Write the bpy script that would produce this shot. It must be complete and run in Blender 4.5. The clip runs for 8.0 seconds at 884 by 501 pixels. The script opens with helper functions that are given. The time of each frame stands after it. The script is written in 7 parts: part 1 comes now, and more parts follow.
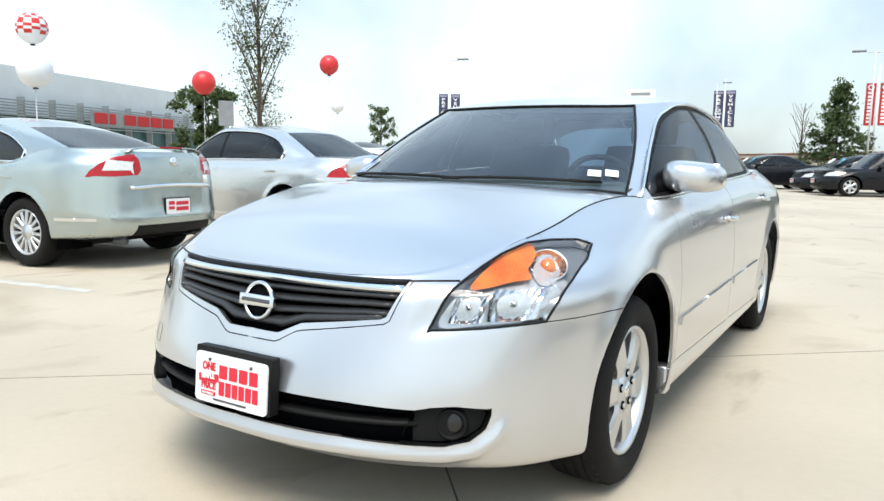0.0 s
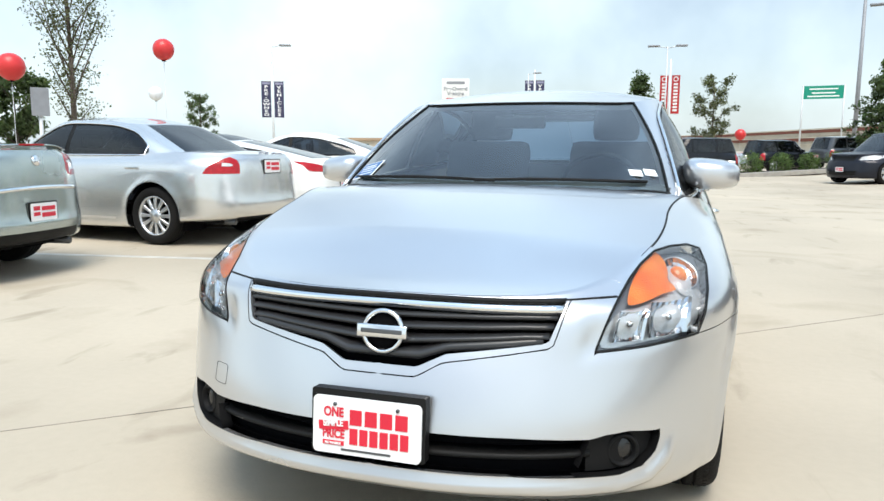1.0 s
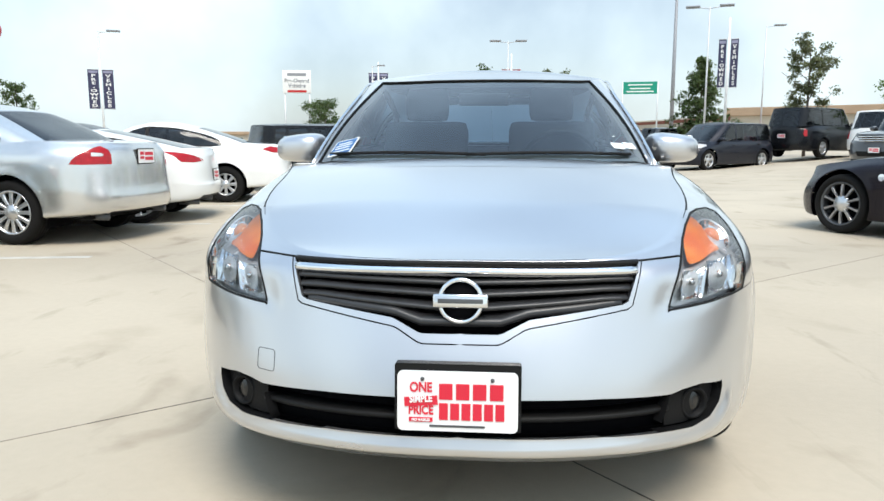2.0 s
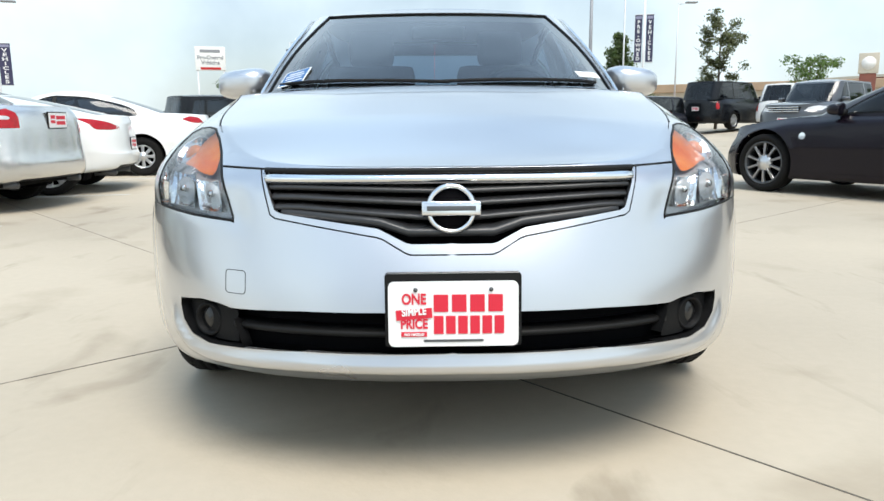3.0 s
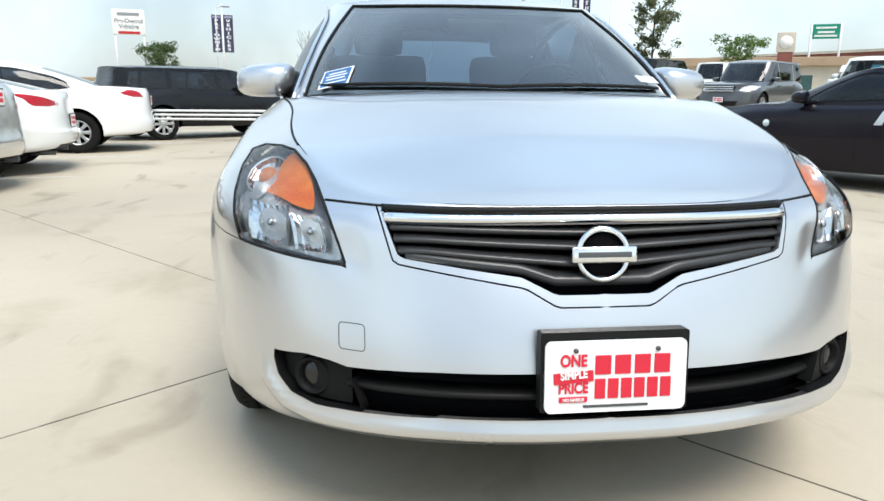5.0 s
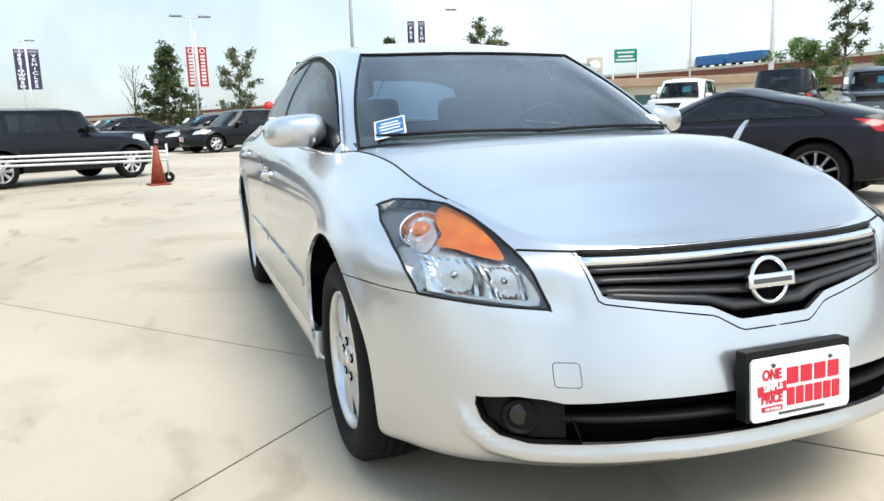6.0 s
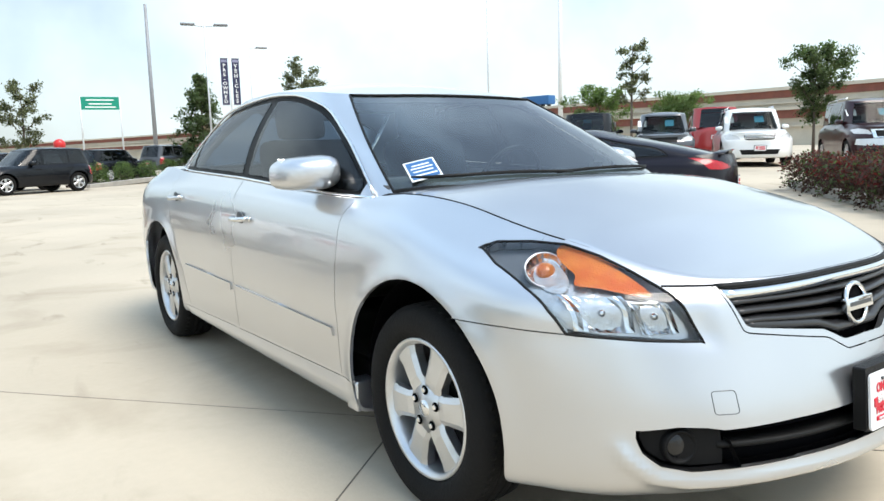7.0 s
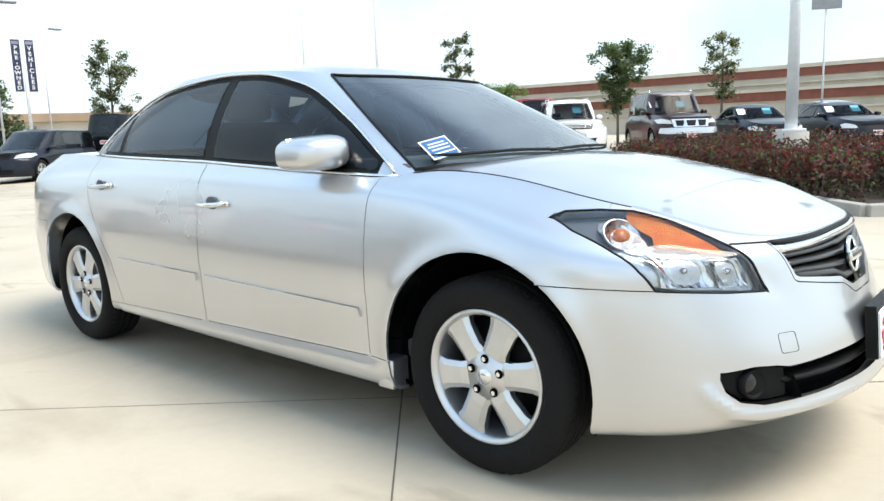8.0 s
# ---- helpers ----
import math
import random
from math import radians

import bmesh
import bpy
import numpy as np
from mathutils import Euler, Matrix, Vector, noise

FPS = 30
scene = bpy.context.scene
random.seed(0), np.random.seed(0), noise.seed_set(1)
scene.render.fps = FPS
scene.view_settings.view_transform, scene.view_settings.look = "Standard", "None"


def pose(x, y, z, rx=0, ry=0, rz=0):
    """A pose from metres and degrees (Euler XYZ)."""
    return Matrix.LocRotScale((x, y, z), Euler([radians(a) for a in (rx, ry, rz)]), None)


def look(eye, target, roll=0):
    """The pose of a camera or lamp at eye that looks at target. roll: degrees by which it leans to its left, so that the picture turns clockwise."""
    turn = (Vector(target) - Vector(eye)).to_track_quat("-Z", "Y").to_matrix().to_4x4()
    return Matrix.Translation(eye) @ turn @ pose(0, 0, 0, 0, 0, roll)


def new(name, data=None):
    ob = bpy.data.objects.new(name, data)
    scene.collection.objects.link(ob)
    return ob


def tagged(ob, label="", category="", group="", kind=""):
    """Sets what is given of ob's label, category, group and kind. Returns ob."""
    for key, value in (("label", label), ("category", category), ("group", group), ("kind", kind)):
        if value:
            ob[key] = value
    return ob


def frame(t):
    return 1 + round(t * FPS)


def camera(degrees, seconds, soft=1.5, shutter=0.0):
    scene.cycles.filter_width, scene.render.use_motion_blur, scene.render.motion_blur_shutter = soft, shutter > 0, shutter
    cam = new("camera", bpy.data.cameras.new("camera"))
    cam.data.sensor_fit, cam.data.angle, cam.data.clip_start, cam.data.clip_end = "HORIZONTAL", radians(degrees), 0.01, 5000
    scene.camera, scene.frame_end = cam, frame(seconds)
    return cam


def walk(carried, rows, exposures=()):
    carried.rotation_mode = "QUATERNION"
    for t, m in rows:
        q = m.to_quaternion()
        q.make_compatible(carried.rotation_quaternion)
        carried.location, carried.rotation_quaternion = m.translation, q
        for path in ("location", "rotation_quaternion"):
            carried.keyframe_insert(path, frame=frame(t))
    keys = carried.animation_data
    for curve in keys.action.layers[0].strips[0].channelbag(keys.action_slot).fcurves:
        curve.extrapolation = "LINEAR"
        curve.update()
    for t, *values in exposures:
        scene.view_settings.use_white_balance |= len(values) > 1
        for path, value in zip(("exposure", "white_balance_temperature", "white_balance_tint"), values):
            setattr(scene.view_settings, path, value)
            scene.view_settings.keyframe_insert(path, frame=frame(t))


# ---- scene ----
cam = camera(62.5, 8.0)
ROWS = [
    (0, 1.569, -2.345, 1.080, 31.89, -7.25, 1.00),
    (0.5, 1.090, -2.434, 1.093, 25.67, -7.72, -0.08),
    (1, 0.694, -2.541, 1.124, 17.47, -8.03, 0.32),
    (1.2, 0.537, -2.522, 1.092, 13.76, -7.88, 0.48),
    (2.3, 0.039, -2.661, 1.011, 1.19, -8.68, -0.32),
    (2.5, 0.011, -2.676, 0.951, -1.17, -8.81, -0.39),
    (3, -0.053, -2.517, 0.855, -1.05, -10.07, -0.46),
    (3.5, -0.060, -2.283, 0.847, -0.12, -11.48, -0.78),
    (4, -0.058, -2.261, 0.859, -0.98, -11.06, 0.31),
    (4.5, -0.182, -2.257, 0.928, -2.42, -13.16, 0.20),
    (4.7, -0.297, -2.259, 0.945, -3.79, -12.85, 0.41),
    (5.8, -1.144, -2.227, 1.070, -17.22, -10.98, -1.20),
    (6, -1.304, -2.169, 1.058, -19.78, -10.37, -1.64),
    (6.5, -1.681, -2.048, 1.098, -27.60, -8.78, -1.55),
    (7, -2.020, -1.774, 1.091, -35.13, -7.81, -1.56),
    (7.5, -2.407, -1.600, 1.105, -42.36, -7.62, -2.04),
    (8, -2.597, -1.330, 1.066, -49.54, -8.90, -1.84),
]
walk(cam, [(t, pose(x, y, z, 90 + pitch, 0, yaw) @ pose(0, 0, 0, 0, 0, roll)) for t, x, y, z, yaw, pitch, roll in ROWS],
     exposures=[(0.0, 0.84), (1.0, 0.76), (2.5, 0.69), (4.5, 0.71), (6.0, 0.83), (7.0, 0.86), (8.0, 0.97)])

# ---- sky and sun ----
world = bpy.data.worlds.new("sky")
scene.world = world
world.use_nodes = True
wn, wl = world.node_tree.nodes, world.node_tree.links
sky = wn.new("ShaderNodeTexSky")
sky.sky_type, sky.sun_disc = "NISHITA", False
sky.sun_elevation, sky.sun_rotation = radians(62), radians(158)
sky.air_density, sky.dust_density, sky.ozone_density = 1.0, 2.0, 1.0
cloud = wn.new("ShaderNodeTexNoise")
cloud.inputs["Scale"].default_value, cloud.inputs["Detail"].default_value = 2.2, 6.0
cramp = wn.new("ShaderNodeValToRGB")
cramp.color_ramp.elements[0].position, cramp.color_ramp.elements[0].color = 0.36, (0.30, 0.30, 0.30, 1)
cramp.color_ramp.elements[1].position, cramp.color_ramp.elements[1].color = 0.62, (0.92, 0.92, 0.92, 1)
cmix = wn.new("ShaderNodeMix")
cmix.data_type = "RGBA"
wl.new(cloud.outputs["Fac"], cramp.inputs["Fac"])
ctint, crise = wn.new("ShaderNodeMix"), wn.new("ShaderNodeMapRange")
ctint.data_type = "RGBA"
ctint.inputs["A"].default_value, ctint.inputs["B"].default_value = (8.6, 10.0, 10.5, 1), (7.0, 10.0, 13.5, 1)
crise.inputs["From Min"].default_value, crise.inputs["From Max"].default_value = 0.30, 0.80
wl.new(crise.outputs["Result"], ctint.inputs["Factor"])
wl.new(ctint.outputs["Result"], cmix.inputs["B"])
# thinner cloud overhead than towards the horizon
wco, wxyz, wthin, wmul = wn.new("ShaderNodeTexCoord"), wn.new("ShaderNodeSeparateXYZ"), wn.new("ShaderNodeMapRange"), wn.new("ShaderNodeMath")
wthin.inputs["From Min"].default_value, wthin.inputs["From Max"].default_value = 0.30, 0.85
wthin.inputs["To Min"].default_value, wthin.inputs["To Max"].default_value = 1.0, 0.82
wmul.operation = "MULTIPLY"
wl.new(wco.outputs["Generated"], wxyz.inputs["Vector"])
wl.new(wxyz.outputs["Z"], wthin.inputs["Value"])
wl.new(wxyz.outputs["Z"], crise.inputs["Value"])
wl.new(cramp.outputs["Color"], wmul.inputs[0])
wl.new(wthin.outputs["Result"], wmul.inputs[1])
wl.new(wmul.outputs["Value"], cmix.inputs["Factor"])
wl.new(sky.outputs["Color"], cmix.inputs["A"])
bg = wn["Background"]
wl.new(cmix.outputs["Result"], bg.inputs["Color"])
bg.inputs["Strength"].default_value = 0.084

sun = new("sun", bpy.data.lights.new("sun", "SUN"))
sun.data.energy, sun.data.angle, sun.data.color = 2.25, radians(34), (1.0, 0.94, 0.845)
sun.matrix_world = look((0, 0, 30), (-5.38, 13.31, 3.0))


# ---- materials ----
def node_mat(name, base, rough=0.5, metal=0.0, coat=0.0, var=0.08, scale=6.0, fine=60.0, bump=0.0, bump_scale=80.0, second=None, spec=0.5):
    """Principled surface with broad and fine colour variation, uneven gloss and relief."""
    m = bpy.data.materials.new(name)
    m.use_nodes = True
    n, l = m.node_tree.nodes, m.node_tree.links
    b = n["Principled BSDF"]
    co = n.new("ShaderNodeTexCoord")
    n1, n2 = n.new("ShaderNodeTexNoise"), n.new("ShaderNodeTexNoise")
    n1.inputs["Scale"].default_value, n1.inputs["Detail"].default_value = scale, 4.0
    n2.inputs["Scale"].default_value, n2.inputs["Detail"].default_value = fine, 3.0
    for q in (n1, n2):
        l.new(co.outputs["Object"], q.inputs["Vector"])
    r1 = n.new("ShaderNodeValToRGB")
    lo = second or tuple(c * (1 - var * 2) for c in base)
    r1.color_ramp.elements[0].position, r1.color_ramp.elements[0].color = 0.3, (*lo, 1)
    r1.color_ramp.elements[1].position, r1.color_ramp.elements[1].color = 0.65, (*base, 1)
    l.new(n1.outputs["Fac"], r1.inputs["Fac"])
    mx = n.new("ShaderNodeMix")
    mx.data_type, mx.blend_type = "RGBA", "MULTIPLY"
    mx.inputs["Factor"].default_value = min(1.0, var * 4)
    r2 = n.new("ShaderNodeValToRGB")
    r2.color_ramp.elements[0].color, r2.color_ramp.elements[1].color = (0.6, 0.6, 0.6, 1), (1, 1, 1, 1)
    l.new(n2.outputs["Fac"], r2.inputs["Fac"])
    l.new(r1.outputs["Color"], mx.inputs["A"])
    l.new(r2.outputs["Color"], mx.inputs["B"])
    l.new(mx.outputs["Result"], b.inputs["Base Color"])
    mr = n.new("ShaderNodeMapRange")
    mr.inputs["To Min"].default_value, mr.inputs["To Max"].default_value = rough * 0.8, min(1, rough * 1.25)
    l.new(n1.outputs["Fac"], mr.inputs["Value"])
    l.new(mr.outputs["Result"], b.inputs["Roughness"])
    b.inputs["Metallic"].default_value = metal
    b.inputs["Coat Weight"].default_value = coat
    b.inputs["Coat Roughness"].default_value = 0.04
    b.inputs["Specular IOR Level"].default_value = spec
    if bump:
        n3, bp = n.new("ShaderNodeTexNoise"), n.new("ShaderNodeBump")
        n3.inputs["Scale"].default_value, n3.inputs["Detail"].default_value = bump_scale, 5.0
        l.new(co.outputs["Object"], n3.inputs["Vector"])
        bp.inputs["Strength"].default_value, bp.inputs["Distance"].default_value = bump, 0.01
        l.new(n3.outputs["Fac"], bp.inputs["Height"])
        l.new(bp.outputs["Normal"], b.inputs["Normal"])
    return m


def glass_mat(name, tint, clear, rough=0.0, ior=1.5, faces=1.0):
    """Thin tinted pane: a share of clear passage with the tint, under a mirror-like gloss."""
    m = bpy.data.materials.new(name)
    m.use_nodes = True
    n, l = m.node_tree.nodes, m.node_tree.links
    n.remove(n["Principled BSDF"])
    tr, gl, dk = n.new("ShaderNodeBsdfTransparent"), n.new("ShaderNodeBsdfGlossy"), n.new("ShaderNodeBsdfDiffuse")
    tr.inputs["Color"].default_value, dk.inputs["Color"].default_value = (*tint, 1), (0.01, 0.012, 0.014, 1)
    gl.inputs["Roughness"].default_value = rough
    fr = n.new("ShaderNodeFresnel")
    fr.inputs["IOR"].default_value = ior
    m1, m2 = n.new("ShaderNodeMixShader"), n.new("ShaderNodeMixShader")
    m1.inputs[0].default_value = clear
    l.new(dk.outputs[0], m1.inputs[1])
    l.new(tr.outputs[0], m1.inputs[2])
    gain = n.new("ShaderNodeMath")
    gain.operation, gain.use_clamp = "MULTIPLY", True
    gain.inputs[1].default_value = faces
    l.new(fr.outputs[0], gain.inputs[0])
    l.new(gain.outputs[0], m2.inputs[0])
    l.new(m1.outputs[0], m2.inputs[1])
    l.new(gl.outputs[0], m2.inputs[2])
    l.new(m2.outputs[0], n["Material Output"].inputs["Surface"])
    return m


def paint(name, base, metal=0.5, rough=0.32, coat=1.0):
    return node_mat(name, base, rough, metal, coat=coat, var=0.02, scale=2.0, fine=900.0, spec=0.5 if coat > 0.5 else 0.25)


SILVER = paint("silver_paint", (0.608, 0.618, 0.636), 0.90, 0.29)
GREEN_SILVER = paint("greenish_silver_paint", (0.43, 0.48, 0.46), 0.82, 0.25)
PALE_SILVER = paint("pale_silver_paint", (0.68, 0.68, 0.665), 0.84, 0.24)
WHITE_PAINT = paint("white_paint", (0.80, 0.80, 0.78), 0.0, 0.4)
BLACK_PAINT = paint("black_paint", (0.006, 0.007, 0.009), 0.0, 0.25, 0.15)
DARK_BLUE = paint("dark_blue_paint", (0.012, 0.014, 0.022), 0.3, 0.35, 0.3)
PLUM_BLACK = paint("plum_black_paint", (0.007, 0.005, 0.009), 0.0, 0.22, 0.08)
GREY_PAINT = paint("grey_paint", (0.050, 0.054, 0.060), 0.2, 0.32)
RED_PAINT = paint("red_paint", (0.35, 0.02, 0.02), 0.1, 0.35)
MAROON = paint("maroon_paint", (0.026, 0.006, 0.008), 0.0, 0.30, 0.5)
CHROME = node_mat("chrome", (0.82, 0.83, 0.84), 0.12, 1.0, var=0.02)
ALLOY = node_mat("alloy", (0.66, 0.67, 0.68), 0.30, 0.85, var=0.04, scale=14, fine=300)
DARK_ALLOY = node_mat("dark_alloy", (0.36, 0.36, 0.37), 0.3, 0.85, var=0.05, scale=14)
RUBBER = node_mat("rubber", (0.011, 0.0105, 0.010), 0.85, var=0.15, scale=12, fine=200, bump=0.3, bump_scale=120, spec=0.22)
BLACK_PLASTIC = node_mat("black_plastic", (0.009, 0.009, 0.009), 0.5, spec=0.18, var=0.1, fine=300, bump=0.15, bump_scale=400)
FOG_BLACK = node_mat("fog_surround_plastic", (0.008, 0.008, 0.0085), 0.55, spec=0.15, var=0.12, scale=20, fine=300, bump=0.1, bump_scale=300)
FOG_LENS = node_mat("fog_lamp_glass", (0.012, 0.012, 0.013), 0.2, 0.0, coat=0.15, var=0.2, scale=60)
BRAKE = node_mat("brake_iron", (0.022, 0.022, 0.023), 0.55, 0.4, var=0.2, scale=20, spec=0.2)
FACET = node_mat("faceted_chrome", (0.84, 0.85, 0.86), 0.10, 1.0, var=0.03, scale=30, bump=0.10, bump_scale=90)
GRILLE_GREY = node_mat("grille_grey", (0.10, 0.105, 0.11), 0.4, 0.5, var=0.06)
GRILLE_BAR = node_mat("grille_bar_plastic", (0.035, 0.036, 0.038), 0.30, 0.2, var=0.08, spec=0.5)
# Near-black for hollows, with their shade put into the colour.
DARK = node_mat("hollow_shade_black", (0.004, 0.004, 0.005), 0.9, var=0.1, spec=0.05)
UNDERSIDE = node_mat("underside", (0.012, 0.012, 0.012), 0.9, var=0.2, scale=8, spec=0.1)
WINDSCREEN = glass_mat("windscreen_glass", (0.80, 0.93, 0.94), 0.97, 0.0, 1.52, 1.85)
TINTED = glass_mat("tinted_glass", (0.21, 0.25, 0.30), 0.85, 0.0, 1.52, 1.15)
SEDAN_SIDE = glass_mat("grey_side_glass", (0.26, 0.32, 0.36), 0.90, 0.0, 1.52)
REAR_GLASS = glass_mat("rear_window_glass", (0.36, 0.43, 0.46), 0.92, 0.0, 1.5)
FAR_SCREEN = glass_mat("far_windscreen_glass", (0.55, 0.60, 0.60), 0.95, 0.12, 1.45, 0.4)
LENS = glass_mat("lamp_lens", (0.93, 0.95, 0.96), 0.97)
REFLECTOR = node_mat("lamp_reflector", (0.86, 0.87, 0.88), 0.25, 0.55, var=0.08, scale=30, bump=0.35, bump_scale=45)
LAMP_GREY = node_mat("lamp_housing", (0.24, 0.26, 0.29), 0.35, 0.1, var=0.06, scale=20)
AMBER = node_mat("amber_lens", (0.84, 0.17, 0.012), 0.3, 0.0, coat=1.0, var=0.10, scale=16, second=(1.0, 0.34, 0.05), bump=0.6, bump_scale=180)
RED_LENS = node_mat("red_lens", (0.46, 0.008, 0.014), 0.15, 0.0, coat=0.4, var=0.15, scale=30, bump=0.15, bump_scale=120, spec=0.3)
CLEAR_LENS = node_mat("clear_lens", (0.75, 0.74, 0.73), 0.2, 0.2, coat=1.0, var=0.1, scale=30)
CLOTH = node_mat("seat_cloth", (0.075, 0.072, 0.070), 0.9, var=0.15, fine=400, bump=0.3, bump_scale=300)
DASH = node_mat("dash_plastic", (0.085, 0.085, 0.088), 0.7, var=0.1, fine=300)
PLATE_WHITE = node_mat("plate_white", (0.82, 0.82, 0.82), 0.35, var=0.02)
PLATE_RED = node_mat("plate_red", (0.62, 0.015, 0.04), 0.4, var=0.03)
BLUE_PRINT = node_mat("blue_print", (0.02, 0.12, 0.32), 0.5, var=0.05)
PAPER = node_mat("paper", (0.78, 0.80, 0.80), 0.6, var=0.03)
CYAN_PAPER = node_mat("cyan_paper", (0.10, 0.45, 0.62), 0.6, var=0.04)


# ---- helpers of this scene ----
def mesh_of(name, verts, faces, mat, smooth=True, normals=None):
    me = bpy.data.meshes.new(name)
    if normals is not None:
        V, N = np.asarray(verts), np.asarray(normals)
        i3 = np.array([f[:3] for f in faces])
        n = np.cross(V[i3[:, 1]] - V[i3[:, 0]], V[i3[:, 2]] - V[i3[:, 0]])
        good = (n * N[i3].sum(1)).sum(1) >= 0
        faces = [f if g else tuple(reversed(f)) for f, g in zip(faces, good)]
    me.from_pydata([tuple(map(float, v)) for v in verts], [], faces)
    me.materials.append(mat)
    me.polygons.foreach_set("use_smooth", [smooth] * len(me.polygons))
    me.update()
    if normals is not None and len(normals) == len(me.vertices):
        me.normals_split_custom_set_from_vertices([tuple(map(float, n)) for n in normals])
    return me


def part(name, bm, mat, parent, label="", smooth=True):
    """One bmesh as ONE mesh object under a thing or a part."""
    me = bpy.data.meshes.new(name)
    bm.to_mesh(me)
    bm.free()
    me.materials.append(mat)
    me.polygons.foreach_set("use_smooth", [smooth] * len(me.polygons))
    ob = new(name, me)
    ob.parent = parent
    return tagged(ob, label)


def arr_part(name, verts, faces, mat, parent, label="", smooth=True, normals=None):
    ob = new(name, mesh_of(name, verts, faces, mat, smooth, normals))
    ob.parent = parent
    return tagged(ob, label)


def box(bm, x0, x1, y0, y1, z0, z1, bevel=0.0, m=None):
    r = bmesh.ops.create_cube(bm, size=1.0)
    vs = r["verts"]
    bmesh.ops.transform(bm, verts=vs, matrix=Matrix.Translation(((x0 + x1) / 2, (y0 + y1) / 2, (z0 + z1) / 2)) @ Matrix.Diagonal((x1 - x0, y1 - y0, z1 - z0, 1)))
    if bevel:
        es = list({e for v in vs for e in v.link_edges})
        out = bmesh.ops.bevel(bm, geom=es, offset=bevel, segments=2, profile=0.6, affect="EDGES")
        vs = list({v for f in out["faces"] for v in f.verts} | {v for v in vs if v.is_valid})
    if m is not None:
        bmesh.ops.transform(bm, verts=[v for v in vs if v.is_valid], matrix=m)
    return bm


def boxes(*specs, bevel=0.0, m=None):
    bm = bmesh.new()
    for s in specs:
        box(bm, *s, bevel=bevel, m=m)
    return bm


def tube(bm, a, b, r0, r1=None, seg=12, caps=True):
    a, b = Vector(a), Vector(b)
    d = b - a
    q = d.to_track_quat("Z", "Y").to_matrix().to_4x4()
    bmesh.ops.create_cone(bm, cap_ends=caps, segments=seg, radius1=r0, radius2=r0 if r1 is None else r1, depth=d.length,
                          matrix=Matrix.Translation((a + b) / 2) @ q)
    return bm


def lathe(bm, prof, seg=32, axis="x"):
    """Turns (radius, along) pairs round an axis."""
    rings = []
    for r, a in prof:
        ring = []
        for k in range(seg):
            t = 2 * math.pi * k / seg
            p = (a, r * math.cos(t), r * math.sin(t)) if axis == "x" else (r * math.cos(t), r * math.sin(t), a)
            ring.append(bm.verts.new(p))
        rings.append(ring)
    for r0, r1 in zip(rings, rings[1:]):
        for k in range(seg):
            bm.faces.new((r0[k], r0[(k + 1) % seg], r1[(k + 1) % seg], r1[k]))
    return bm


def prism(bm, poly, depth, m=None):
    """A flat outline in x, z pushed back along y by depth."""
    a = [bm.verts.new((x, 0, z)) for x, z in poly]
    b = [bm.verts.new((x, depth, z)) for x, z in poly]
    bm.faces.new(a)
    bm.faces.new(list(reversed(b)))
    k = len(poly)
    for i in range(k):
        bm.faces.new((a[i], b[i], b[(i + 1) % k], a[(i + 1) % k]))
    if m is not None:
        bmesh.ops.transform(bm, verts=a + b, matrix=m)
    bmesh.ops.recalc_face_normals(bm, faces=bm.faces)
    return bm


def round_rect(w, h, r, seg=5):
    out = []
    for cx, cz, a0 in ((w / 2 - r, h / 2 - r, 0), (-w / 2 + r, h / 2 - r, 90), (-w / 2 + r, -h / 2 + r, 180), (w / 2 - r, -h / 2 + r, 270)):
        for k in range(seg + 1):
            t = radians(a0 + 90 * k / seg)
            out.append((cx + r * math.cos(t), cz + r * math.sin(t)))
    return out


def text_mesh(body, size, depth=0.001):
    """The built-in font as a mesh in the x, y plane, centred."""
    cu = bpy.data.curves.new("writing", "FONT")
    cu.body, cu.size, cu.extrude, cu.align_x, cu.align_y = body, size, depth, "CENTER", "CENTER"
    cu.offset = size * 0.03
    ob = new("writing", cu)
    me = bpy.data.meshes.new_from_object(ob.evaluated_get(bpy.context.evaluated_depsgraph_get()))
    bpy.data.objects.remove(ob)
    return me


def pchip(tab, q):
    """Smooth curve through (y, value) pairs, with no overshoot."""
    X, Y = np.array([a for a, _ in tab], float), np.array([b for _, b in tab], float)
    if len(X) == 1:
        return np.full(np.shape(q), Y[0])
    h, d = np.diff(X), np.diff(Y) / np.diff(X)
    s = np.zeros(len(X))
    s[0], s[-1] = d[0], d[-1]
    for i in range(1, len(X) - 1):
        if d[i - 1] * d[i] > 0:
            w1, w2 = 2 * h[i] + h[i - 1], h[i] + 2 * h[i - 1]
            s[i] = (w1 + w2) / (w1 / d[i - 1] + w2 / d[i])
    q = np.clip(q, X[0], X[-1])
    i = np.clip(np.searchsorted(X, q) - 1, 0, len(X) - 2)
    t = (q - X[i]) / h[i]
    return (Y[i] * (2 * t**3 - 3 * t**2 + 1) + h[i] * s[i] * (t**3 - 2 * t**2 + t) + Y[i + 1] * (-2 * t**3 + 3 * t**2) + h[i] * s[i + 1] * (t**3 - t**2))


def row_height(row, x, y):
    """Height of an outline's sheet, with the crown that it has towards the middle."""
    z = pchip(row["z"], y)
    if "crown" in row:
        z = z + pchip(row["crown"], y) * (1 - np.clip(np.abs(x) / pchip(row["w"], y), 0, 1) ** 2.3)
    return z


